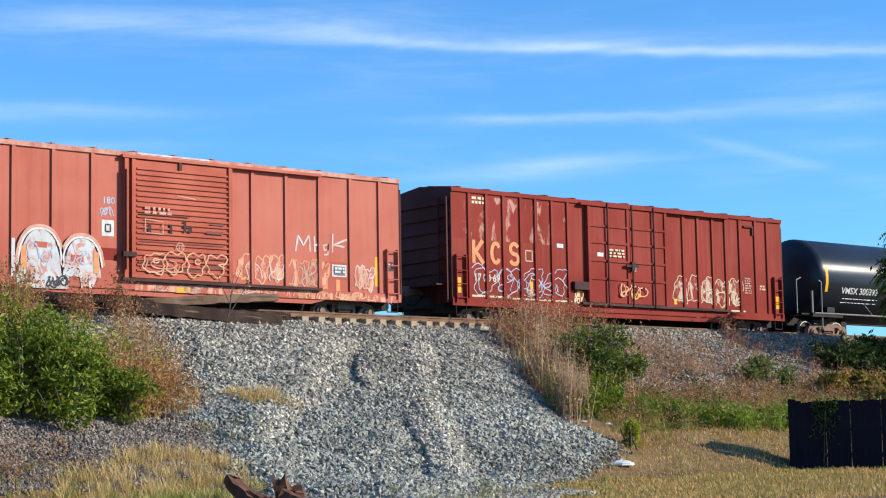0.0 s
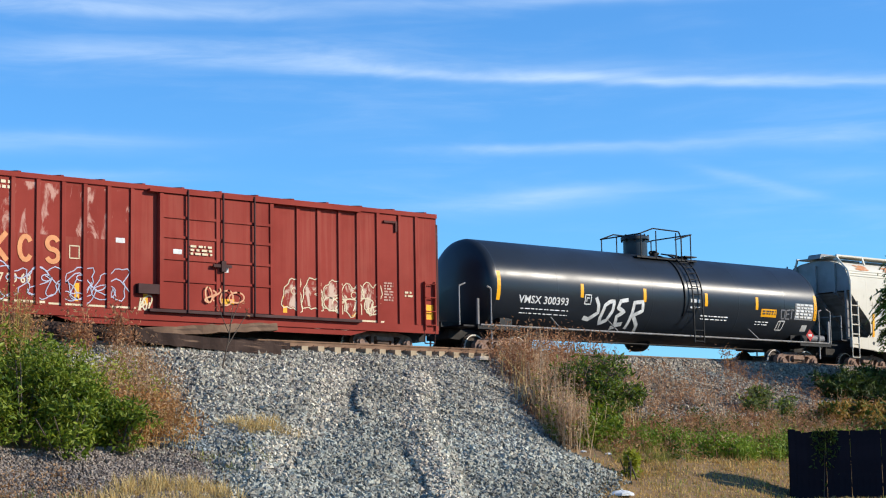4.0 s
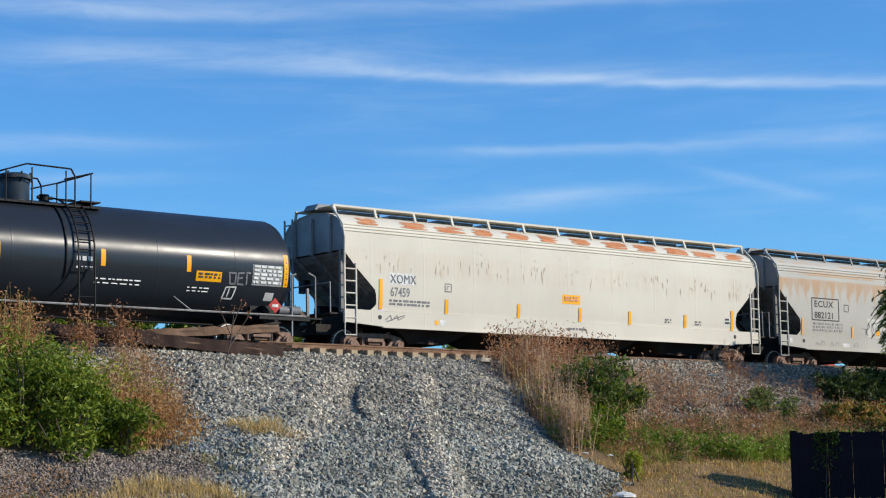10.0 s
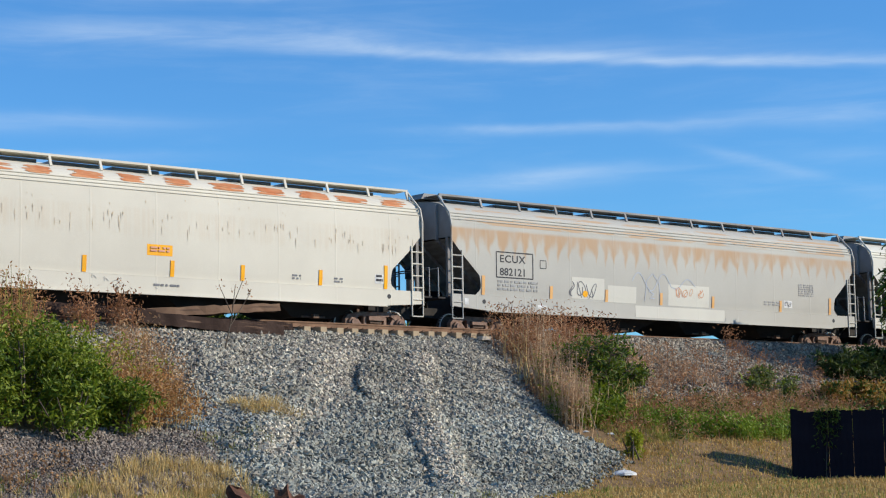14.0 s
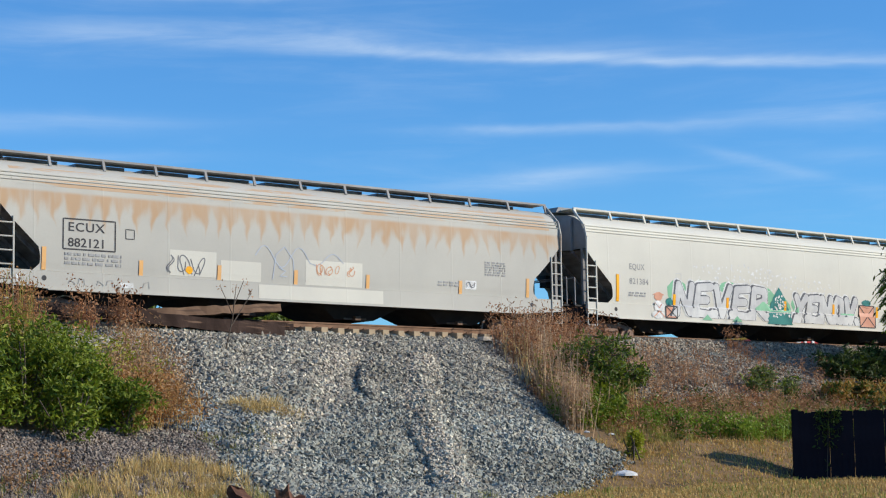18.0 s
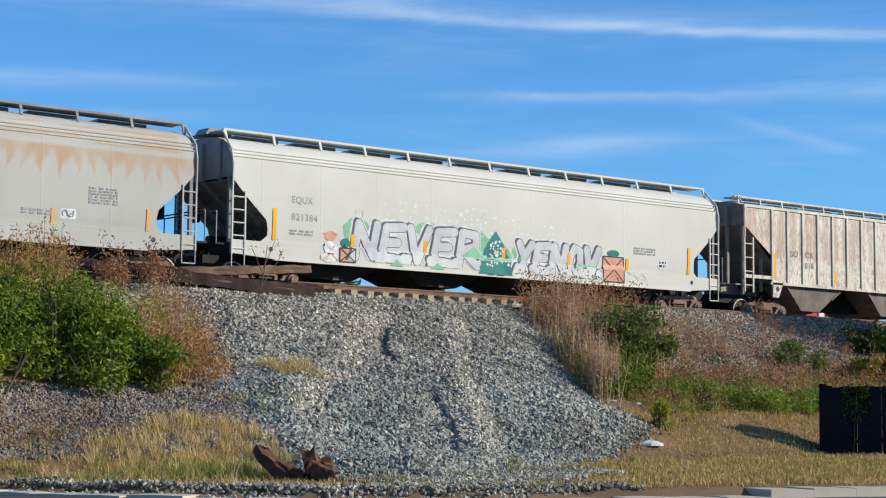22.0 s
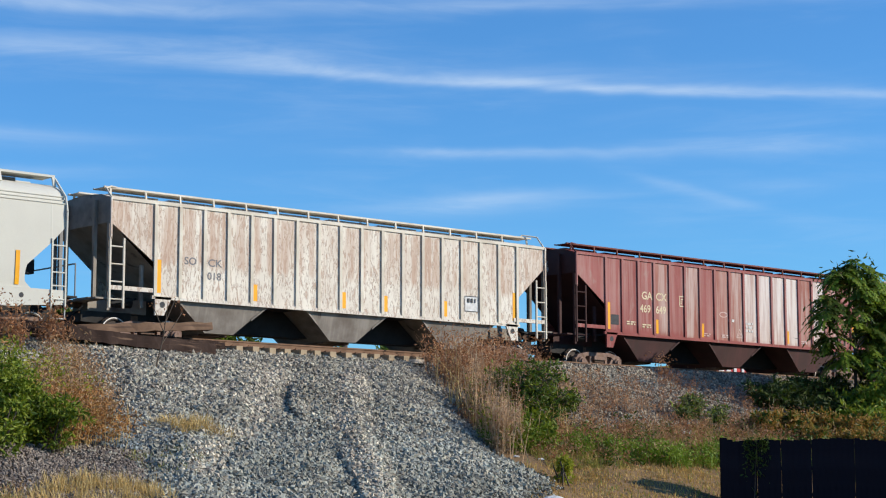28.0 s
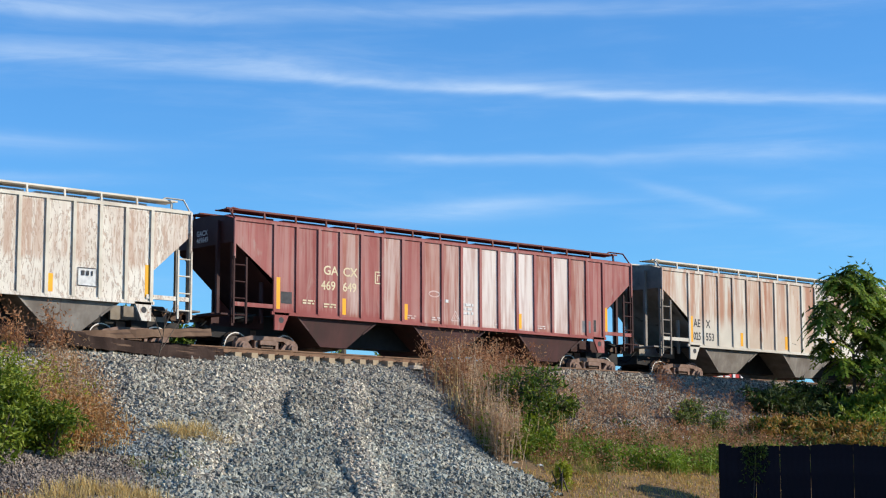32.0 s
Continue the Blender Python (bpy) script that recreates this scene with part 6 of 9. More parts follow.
def decorate_k(car):
    y = lambda z: -1.5
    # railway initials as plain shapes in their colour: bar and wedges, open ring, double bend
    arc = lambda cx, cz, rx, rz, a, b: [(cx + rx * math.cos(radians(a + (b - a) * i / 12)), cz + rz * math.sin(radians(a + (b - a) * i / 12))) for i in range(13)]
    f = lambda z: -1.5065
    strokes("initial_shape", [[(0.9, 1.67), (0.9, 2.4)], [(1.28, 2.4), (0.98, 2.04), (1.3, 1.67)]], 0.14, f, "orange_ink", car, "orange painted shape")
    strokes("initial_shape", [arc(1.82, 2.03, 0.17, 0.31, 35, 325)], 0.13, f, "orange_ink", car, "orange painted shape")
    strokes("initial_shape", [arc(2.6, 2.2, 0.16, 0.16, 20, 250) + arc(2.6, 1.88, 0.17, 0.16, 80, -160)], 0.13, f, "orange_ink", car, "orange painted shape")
    for k, x in enumerate((0.36, 1.08, 1.8, 2.53, 3.22, 3.9, 4.62)):
        plate("paint_scuff", x - 0.29, x + 0.29, 2.42, 3.78 if k else 3.82, y, "maroon_scuffed", car, "chalky scuffs on the side sheet", 0.008)
    for x in (0.3, 3.32, 5.4, 10.0, 12.45):
        plate("reflector", x - 0.07, x + 0.07, 0.72, 1.2, y, "yellow_tape", car, "yellow reflector")
    plate("reflector", 15.22, 15.5, 0.75, 1.2, y, "yellow_tape", car, "yellow reflector")
    plate("reflector", 7.6, 8.2, 0.85, 1.0, lambda z: -1.6, "yellow_tape", car, "yellow reflector on the door")
    strokes("mark_ring", [[(3.1, 1.85), (3.1, 2.18), (3.38, 2.18), (3.38, 1.85), (3.1, 1.85)]], 0.03, y, "cream_ink", car)
    r = random.Random(3)
    rim, eye = bubble(9.9, 13.5, 0.72, 1.82, 5, r, 0.05)
    filled(rim, "maroon_chalked", car, -1.508, "patchy pale sprayed filling", 0.9)
    strokes("scrawl", rim + eye, 0.03, lambda z: -1.504, "cream_ink", car, "cream sprayed letter outlines")
    strokes("scrawl", hand(10.0, 13.4, 0.75, 1.3, 7, r), 0.035, lambda z: -1.507, "cream_ink", car, "looping sprayed scrawl")
    rim, eye = bubble(0.85, 4.9, 0.72, 1.66, 4, r, 0.3)
    strokes("scrawl", rim + eye, 0.028, lambda z: -1.504, "blue_spray", car, "lilac sprayed letter outlines")
    strokes("scrawl", [[(0.8 + 4.1 * u / 30, 1.5 + 0.2 * math.sin(u * 0.75) - 0.012 * u) for u in range(31)]], 0.03, lambda z: -1.505, "blue_spray", car, "long lilac wave")
    for x0, x1, z0, z1, n, mat, w in ((0.95, 4.8, 0.7, 1.35, 8, "blue_spray", 0.025), (6.85, 8.5, 0.82, 1.3, 5, "chalk_orange", 0.045), (5.0, 5.75, 0.45, 0.95, 4, "cream_ink", 0.04), (0.6, 14.9, 0.32, 0.52, 40, "chalk_red", 0.025)):
        strokes("scrawl", hand(x0, x1, z0, z1, n, r), w, (lambda z: -1.506) if x0 != 6.85 else (lambda z: -1.66), mat, car, "looping sprayed scrawl")
    part("tool_box", Mesh().box(5.1, 5.75, -1.66, -1.5, 1.02, 1.28), "oxide_dark", car, "dark steel box on the side")
    part("hinge_bracket", Mesh().slab([(13.6, 3.66), (14.1, 3.66), (14.1, 3.34), (14.03, 3.34), (14.03, 3.6), (13.6, 3.6)], -1.56, -1.5), "maroon_end", car)
    for x, z in ((6.35, 2.22), (7.87, 1.8), (4.62, 2.42)):
        plate("sign_plate", x - 0.14, x + 0.14, z - 0.06, z + 0.07, lambda z: -1.6 if x > 5 else -1.5, "white_ink", car)
    plate("stripe", 0.75, 2.4, 0.62, 0.68, y, "cream_ink", car), plate("stripe", 2.5, 5.1, 0.6, 0.65, y, "cream_ink", car), plate("stripe", 10.4, 13.6, 0.58, 0.63, y, "cream_ink", car)
    bars("small_print", 6.75, 7.45, 2.37, 0.06, 3, lambda z: -1.62, "cream_ink", car, 6)
    bars("small_print", 13.6, 13.95, 1.75, 0.05, 7, y, "chalk_pale", car, 7), bars("small_print", 14.4, 14.7, 1.5, 0.06, 2, y, "cream_ink", car, 9)
    bars("small_print", 0.86, 1.36, 3.68, 0.08, 2, y, "cream_ink", car, 19)
    lettering("car_number", "17 20 69", 0.34, 0.9, 1.12, y, "cream_ink", car, "faded stencilled number", 0.9)


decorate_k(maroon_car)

tank, h3 = tank_car(54.05, 17.6, "glossy black tank car with railed manway platform and white tag")


def decorate_t(car, hull):
    lettering("reporting_mark", "VMSX 300393", 0.33, 1.95, 1.47, hull, "white_ink", car, "white stencilled reporting mark", 1.12, 1.02)
    bars("small_print", 2.1, 4.2, 1.28, 0.08, 2, hull, "white_ink", car, 11)
    plate("reflector", 0.98, 1.13, 1.5, 2.42, hull, "yellow_tape", car, "tall yellow reflector")
    plate("reflector", 16.55, 16.7, 1.5, 2.42, hull, "yellow_tape", car, "tall yellow reflector")
    for x in (4.7, 7.64, 10.7, 13.37):
        plate("reflector", x - 0.07, x + 0.07, 1.75, 2.2, hull, "yellow_tape", car, "yellow reflector")
    strokes("mark_ring", [[(4.85, 1.55), (4.85, 1.85), (5.12, 1.85), (5.12, 1.55), (4.85, 1.55)], [(4.93, 1.63), (4.93, 1.75), (5.04, 1.75)]], 0.035, hull, "white_ink", car)
    plate("notice", 13.62, 14.45, 1.52, 1.8, hull, "yellow_tape", car, "yellow notice plate")
    bars("small_print", 13.7, 14.4, 1.7, 0.05, 2, hull, "dark_ink", car, 12).location.y = -0.01
    bars("small_print", 10.5, 11.9, 1.4, 0.06, 2, hull, "white_ink", car, 13), bars("small_print", 13.4, 14.1, 1.32, 0.05, 2, hull, "white_ink", car, 14)
    plate("data_panel", 15.48, 16.5, 1.5, 2.08, hull, "faint_ink", car, "grey data panel with white print")
    bars("small_print", 15.52, 16.46, 2.0, 0.065, 5, hull, "white_ink", car, 15).location.y = -0.012
    strokes("mark_ring", [[(14.6, 1.1), (14.65, 1.4), (14.98, 1.42), (14.93, 1.1), (14.6, 1.1)], [(14.75, 1.15), (14.77, 1.38)]], 0.04, hull, "white_ink", car)
    plate("data_panel", 16.0, 16.3, 1.1, 1.32, hull, "silver_spray", car)
    part("placard", Mesh().slab([(16.2, 0.72), (16.42, 0.94), (16.2, 1.16), (15.98, 0.94)], -1.6, -1.585), "red_sign", car, "red diamond warning placard")
    part("placard_mark", Mesh().slab([(16.1, 0.9), (16.3, 0.9), (16.3, 0.98), (16.1, 0.98)], -1.606, -1.6), "white_ink", car)
    strokes("scrawl", [[(14.75, 1.5), (14.7, 1.8), (14.92, 1.8), (14.92, 1.5), (14.75, 1.5)], [(15.2, 1.82), (15.0, 1.8), (15.0, 1.5), (15.2, 1.5)], [(15.0, 1.66), (15.15, 1.68)], [(15.3, 1.5), (15.28, 1.84), (15.42, 1.82)]], 0.05, hull, "grey_ink", car, "ghosted grey tag", 0.014)
    # broad-brush tag, four letters leaning apart
    J = [[(4.95, 1.12), (5.2, 1.08), (5.55, 1.3), (5.5, 1.55), (5.35, 1.78)]]
    O = [[(6.0, 1.68), (5.8, 1.55), (5.72, 1.15), (5.8, 0.98), (6.05, 1.08), (6.2, 1.4), (6.2, 1.7), (6.0, 1.68)]]
    E = [[(6.85, 1.78), (6.5, 1.72), (6.42, 1.5), (6.75, 1.38), (6.45, 1.22), (6.55, 0.95), (6.85, 1.0)], [(6.4, 0.85), (6.6, 0.92)]]
    Rr = [[(7.1, 0.85), (7.15, 1.7), (7.55, 1.75), (7.6, 1.45), (7.2, 1.28), (7.55, 0.98), (7.65, 0.72)]]
    strokes("spray_tag", J + O + E + Rr, 0.13, hull, "white_ink", car, "broad white sprayed tag", lift=0.02)
    bars("small_print", 9.9, 10.4, 1.85, 0.12, 2, hull, "silver_spray", car, 16)


decorate_t(tank, h3)

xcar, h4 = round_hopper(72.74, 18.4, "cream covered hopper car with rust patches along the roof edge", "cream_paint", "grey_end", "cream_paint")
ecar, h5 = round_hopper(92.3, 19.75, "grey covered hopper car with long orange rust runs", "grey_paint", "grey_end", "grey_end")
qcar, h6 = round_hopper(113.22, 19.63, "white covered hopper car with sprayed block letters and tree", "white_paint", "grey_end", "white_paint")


def blob(name, cx, cz, rx, rz, car, hull, mat, label, lift, seed=1, k=18):
    r, mb = random.Random(seed), Mesh()
    pts = [(cx + rx * math.cos(2 * math.pi * i / k) * r.uniform(0.9, 1.1), cz + rz * math.sin(2 * math.pi * i / k) * r.uniform(0.9, 1.1)) for i in range(k)]
    flat = lambda z: min(hull(z), -1.575) if z < 1.02 else hull(z)
    mb.add([(cx, flat(cz) - lift, cz)] + [(a, flat(b) - lift, b) for a, b in pts], [(0, 1 + i, 1 + (i + 1) % k) for i in range(k)])
    return part(name, mb, mat, car, label)


def decorate_hoppers():
    # cream car
    tapes(xcar, h4, (1.36,), 1.03, 1.93), tapes(xcar, h4, (17.0,), 1.0, 1.7), tapes(xcar, h4, (3.92, 6.9, 9.6, 11.9, 14.6), 1.0, 1.44)
    plate("number_panel", 1.68, 2.64, 1.8, 2.14, h4, "white_ink", xcar, "white stencil panel")
    lettering("reporting_mark", "XOMX", 0.37, 1.72, 1.84, h4, "grey_ink", xcar, "grey stencilled mark", 0.86, 1.08, bold=0.0).location.y = -0.01
    lettering("reporting_mark", "67459", 0.38, 1.72, 1.44, h4, "grey_ink", xcar, "grey stencilled number", 0.8)
    bars("small_print", 1.7, 3.25, 1.28, 0.06, 2, h4, "grey_ink", xcar, 21)
    strokes("mark_ring", [[(3.86, 1.68), (3.86, 1.92), (4.11, 1.92), (4.11, 1.68), (3.86, 1.68)], [(3.94, 1.74), (3.94, 1.84), (4.03, 1.84)]], 0.028, h4, "grey_ink", xcar)
    plate("notice", 8.8, 9.6, 1.55, 1.85, h4, "yellow_tape", xcar, "orange notice plate")
    bars("small_print", 8.9, 9.5, 1.74, 0.05, 2, h4, "salmon_spray", xcar, 22).location.y = -0.012
    plate("notice", 16.6, 17.0 - 0.06, 1.15, 1.42, h4, "white_ink", xcar, "white inspection panel"), bars("small_print", 16.64, 16.9, 1.34, 0.07, 2, h4, "dark_ink", xcar, 23), bars("small_print", 13.6, 13.9, 1.22, 0.05, 2, h4, "grey_ink", xcar, 24), bars("small_print", 15.1, 15.4, 1.2, 0.05, 2, h4, "grey_ink", xcar, 25), bars("small_print", 9.0, 9.8, 0.72, 0.06, 1, lambda z: -1.572, "grey_ink", xcar, 26)
    strokes("scrawl", [[(1.5, 0.7), (1.7, 0.86), (1.75, 0.7), (1.95, 0.86), (2.0, 0.72), (2.25, 0.84)], [(1.55, 0.66), (2.25, 0.88)]], 0.025, lambda z: -1.575, "grey_ink", xcar, "thin marker scrawl")
    plate("notice", 3.62, 3.84, 0.64, 0.8, lambda z: -1.572, "white_ink", xcar), plate("notice", 3.42, 3.56, 0.64, 0.78, lambda z: -1.572, "yellow_tape", xcar)
    r = random.Random(4)
    for i in range(12):
        x, ln, strong = 0.7 + i * 1.47 + r.uniform(-0.12, 0.12), r.uniform(0.75, 1.3), r.random()
        mb = Mesh()
        for w in range(int(13 + 13 * strong)):
            f = r.random()
            z = 3.56 + 0.22 * f
            a, l, t = x + ln * r.uniform(0.0, 0.45) * (0.3 + f), ln * r.uniform(0.4, 0.95), r.uniform(0.014, 0.045)
            b = min(a + l, x + ln)
            K = 8
            k0 = len(mb.v)
            for k in range(K + 1):
                xa, e = a + (b - a) * k / K, t * (math.sin(3.14 * (k + 0.4) / (K + 0.8)) ** 0.6) * r.uniform(0.6, 1.1)
                zc = z - 0.02 * k / K
                mb.v += [(xa, h4(zc - e) - 0.012 - 0.0004 * w, zc - e), (xa, h4(zc + e) - 0.012 - 0.0004 * w, zc + e)]
            mb.f += [(k0 + 2 * k, k0 + 2 * k + 2, k0 + 2 * k + 3, k0 + 2 * k + 1) for k in range(K)]
        part("rust_patch", mb, "rust_patch", xcar, "flaking orange rust patch")
    for i in range(9):
        mb = Mesh()
        for w in range(r.randint(6, 15)):
            xa, zt, l, e = 0.9 + i * 1.95 + r.gauss(0.8, 0.5), r.uniform(2.3, 2.72), r.uniform(0.06, 0.34), r.uniform(0.007, 0.018)
            if r.random() < 0.15:
                zt, l = r.uniform(2.9, 3.2), r.uniform(0.03, 0.09)
            k0 = len(mb.v)
            mb.v += [(xa - e * q, h4(zt - l * p) - 0.009, zt - l * p) for p, q in ((0, 0.3), (0.3, 1.0), (1.0, 0.2), (1.0, -0.2), (0.4, -0.9), (0, -0.3))]
            mb.f.append(tuple(range(k0, k0 + 6)))
        tagged(part("rust_flecks", mb, "rust_fleck", xcar, "thin orange-brown rust drips"), kind="stuff")
    lg = []
    for i in range(26):
        x, z = 6.2 + r.random() * 3.0, 0.62 + r.random() * 0.28
        lg.append([(x, z), (x + r.uniform(-0.05, 0.15), z + r.uniform(-0.1, 0.15)), (x + r.uniform(0, 0.25), z + r.uniform(-0.1, 0.1))])
    strokes("scrawl", lg[:6], 0.015, lambda z: -1.575, "faint_ink", xcar, "thin marker scrawl")
    # grey car
    tapes(ecar, h5, (1.3, 18.3), 1.0, 1.6, mat="faded_tape"), tapes(ecar, h5, (4.2, 6.7, 9.3, 11.9, 15.5), 0.99, 1.4, mat="faded_tape")
    strokes("number_frame", [[(1.85, 1.58), (1.85, 2.38), (3.4, 2.38), (3.4, 1.58), (1.85, 1.58)]], 0.04, h5, "dark_ink", ecar)
    lettering("reporting_mark", "ECUX", 0.33, 1.98, 2.06, h5, "dark_ink", ecar, "dark stencilled mark", 1.2, 1.1)
    lettering("reporting_mark", "882121", 0.33, 1.98, 1.65, h5, "dark_ink", ecar, "dark stencilled number", 1.15)
    bars("small_print", 1.9, 3.6, 1.42, 0.07, 3, h5, "faint_ink", ecar, 31), bars("small_print", 16.5, 17.35, 2.0, 0.045, 6, h5, "faint_ink", ecar, 32), bars("small_print", 14.6, 15.5, 1.3, 0.05, 2, h5, "faint_ink", ecar, 33)
    strokes("scrawl", hand(15.72, 16.12, 1.18, 1.38, 3, random.Random(27)), 0.02, lambda z: h5(z) - 0.012, "grey_ink", ecar, "marker scrawl on the white panel")
    for x0, x1, z0, z1 in ((5.1, 6.6, 1.05, 1.75), (6.75, 8.1, 1.0, 1.55), (9.65, 11.7, 1.0, 1.72)):
        plate("repaint_patch", x0, x1, z0, z1, h5, "white_paint", ecar, "paler repainted rectangle")
    plate("rust_stain", 0.4, 19.3, 3.2, 3.7, h5, "grey_rust", ecar, "brown rust stains along the roof edge", 0.008)
    plate("repaint_patch", 8.0, 12.45, 0.54, 0.93, lambda z: -1.572, "white_paint", ecar, "pale repainted length of the sill")
    plate("notice", 3.55, 3.95, 0.62, 0.76, lambda z: -1.572, "white_ink", ecar), plate("notice", 0.5, 0.66, 0.66, 0.86, lambda z: -1.572, "white_ink", ecar)
    plate("notice", 15.7, 16.15, 1.15, 1.42, h5, "white_ink", ecar)
    strokes("scrawl", hand(4.9, 6.2, 1.05, 1.6, 6, random.Random(21)), 0.03, h5, "grey_ink", ecar, "black marker scrawl", 0.02)
    strokes("scrawl", [[(7.9 + 0.1 * u, 1.75 + 0.3 * math.sin(0.1 * u * 5.2) * (1 if u < 20 else 0.6)) for u in range(32)], [(8.5, 1.1), (8.6, 1.8), (8.9, 2.05), (9.2, 1.7), (9.25, 1.1)], [(8.7, 1.45), (8.95, 1.35), (8.75, 1.2), (9.0, 1.2)]], 0.03, h5, "chalk_blue", ecar, "thin blue chalk scrawl", 0.02)
    strokes("scrawl", hand(9.95, 11.4, 1.3, 1.62, 9, random.Random(23)), 0.022, h5, "chalk_orange", ecar, "thin orange scrawl", 0.02)
    blob("spray_dot", 5.72, 1.22, 0.12, 0.11, ecar, h5, "yellow_tape", "yellow sprayed dot", 0.012, 9, 12)
    r = random.Random(31)
    strokes("scrawl", [[(2.0 + 0.28 * i, 0.66), (2.04 + 0.28 * i, 0.66 + r.uniform(0.1, 0.22)), (2.18 + 0.28 * i, 0.66 + r.uniform(0.0, 0.2)), (2.2 + 0.28 * i, 0.64)] for i in (0, 1, 3, 4, 8)], 0.018, lambda z: -1.575, "faint_ink", ecar, "marker scrawl along the sill")
    strokes("mark_ring", [[(3.72, 1.95), (3.72, 2.2), (3.98, 2.2), (3.98, 1.95), (3.72, 1.95)]], 0.025, h5, "dark_ink", ecar)
    # white car
    tapes(qcar, h6, (1.42, 18.2), 1.05, 1.95), tapes(qcar, h6, (4.15, 6.85, 9.95, 12.7, 15.3), 0.99, 1.4)
    lettering("reporting_mark", "EQUX", 0.28, 1.98, 2.15, h6, "faint_ink", qcar, "faint grey stencilled mark", 0.9, 1.1)
    lettering("reporting_mark", "821384", 0.28, 1.98, 1.66, h6, "faint_ink", qcar, "faint grey stencilled number", 1.0, 1.1)
    bars("small_print", 1.95, 2.75, 1.34, 0.05, 2, h6, "faint_ink", qcar, 41), bars("small_print", 15.6, 16.6, 1.75, 0.05, 3, h6, "faint_ink", qcar, 42)
    plate("notice", 16.75, 17.15, 1.15, 1.42, h6, "white_ink", qcar, "white inspection panel"), bars("small_print", 16.8, 17.1, 1.34, 0.07, 2, h6, "dark_ink", qcar, 43)
    strokes("mark_ring", [[(4.25, 1.9), (4.25, 2.12), (4.5, 2.12), (4.5, 1.9), (4.25, 1.9)]], 0.025, h6, "silver_spray", qcar)


decorate_hoppers()


def blot(name, lines, width, hull, mat, car, label, lift):
    """Everything within half a width of the lines, as one sheet on the hull."""
    xs, zs = [p[0] for ln in lines for p in ln], [p[1] for ln in lines for p in ln]
    gx, gz_ = np.arange(min(xs) - width, max(xs) + width, 0.033), np.arange(max(min(zs) - width, 0.64), max(zs) + width, 0.033)
    X, Z = np.meshgrid(gx, gz_)
    d = np.min([seg_dist(X, Z, ln) for ln in lines], axis=0) - width / 2
    mb = Mesh()
    for j in range(len(gz_) - 1):
        for i in range(len(gx) - 1):
            c = [(i, j), (i + 1, j), (i + 1, j + 1), (i, j + 1)]
            v = [d[b, a] for a, b in c]
            if min(v) >= 0:
                continue
            poly = []
            for q in range(4):
                (a, b), (e, f), s, t = c[q], c[(q + 1) % 4], v[q], v[(q + 1) % 4]
                if s < 0:
                    poly.append((gx[a], gz_[b]))
                if (s < 0) != (t < 0):
                    u = s / (s - t)
                    poly.append((gx[a] + (gx[e] - gx[a]) * u, gz_[b] + (gz_[f] - gz_[b]) * u))
            mb.add([(x, hull(z) - lift, z) for x, z in poly], [tuple(range(len(poly)))])
    return part(name, mb, mat, car, label)


def spray_letters(word, x0, z0, tall, wide, car, hull, drop):
    """Fat sprayed letters: a white halo, dark outline and silver filling, each one ribbon of wide strokes."""
    G = {"N": [[(0, 0), (0.05, 1), (0.75, 0.05), (0.85, 1)]], "E": [[(0.85, 1), (0.1, 0.95), (0.0, 0.05), (0.85, 0.0)], [(0.05, 0.5), (0.65, 0.52)]],
         "V": [[(0, 1), (0.4, 0.0), (0.85, 1)]], "R": [[(0, 0), (0.05, 1), (0.7, 0.95), (0.75, 0.6), (0.1, 0.45), (0.85, 0)]],
         "Y": [[(0, 1), (0.4, 0.5), (0.85, 1)], [(0.4, 0.5), (0.25, 0)]], "O": [[(0.15, 0.1), (0.05, 0.6), (0.3, 1), (0.7, 0.9), (0.8, 0.4), (0.6, 0.0), (0.15, 0.1)]],
         "M": [[(0, 0), (0.1, 1), (0.42, 0.35), (0.8, 1), (0.9, 0)]]}
    lines = []
    for i, ch in enumerate(word):
        sink = drop * i
        for ln in G[ch]:
            fine = []
            for (a, b), (c, d) in zip(ln, ln[1:]):
                fine += [(a + (c - a) * k / 4, b + (d - b) * k / 4) for k in range(4)]
            fine.append(ln[-1])
            lines.append([(x0 + (i + a * 0.86) * wide + 0.1 * b, z0 - sink + b * tall) for a, b in fine])
        for a, b in ((0.0, -0.14), (0.84, 1.0)):
            lines.append([(x0 + (i + a) * wide, z0 - sink + 0.06), (x0 + (i + b) * wide, z0 - sink - 0.16)])
    flat = lambda z: min(hull(z), -1.575) if z < 1.02 else hull(z)
    shade = [[(x - 0.085, z + 0.05) for x, z in ln] for ln in lines]
    blot("spray_halo", lines + shade, 0.37, flat, "white_ink", car, "white sprayed halo", 0.005)
    blot("spray_outline", shade, 0.25, flat, "slate_spray", car, "dark grey sprayed shade", 0.008)
    blot("spray_edge", lines, 0.31, flat, "slate_spray", car, "thin grey sprayed outline", 0.0095)
    blot("spray_letters", lines, 0.265, flat, "silver_spray", car, "fat silver sprayed letters", 0.011)


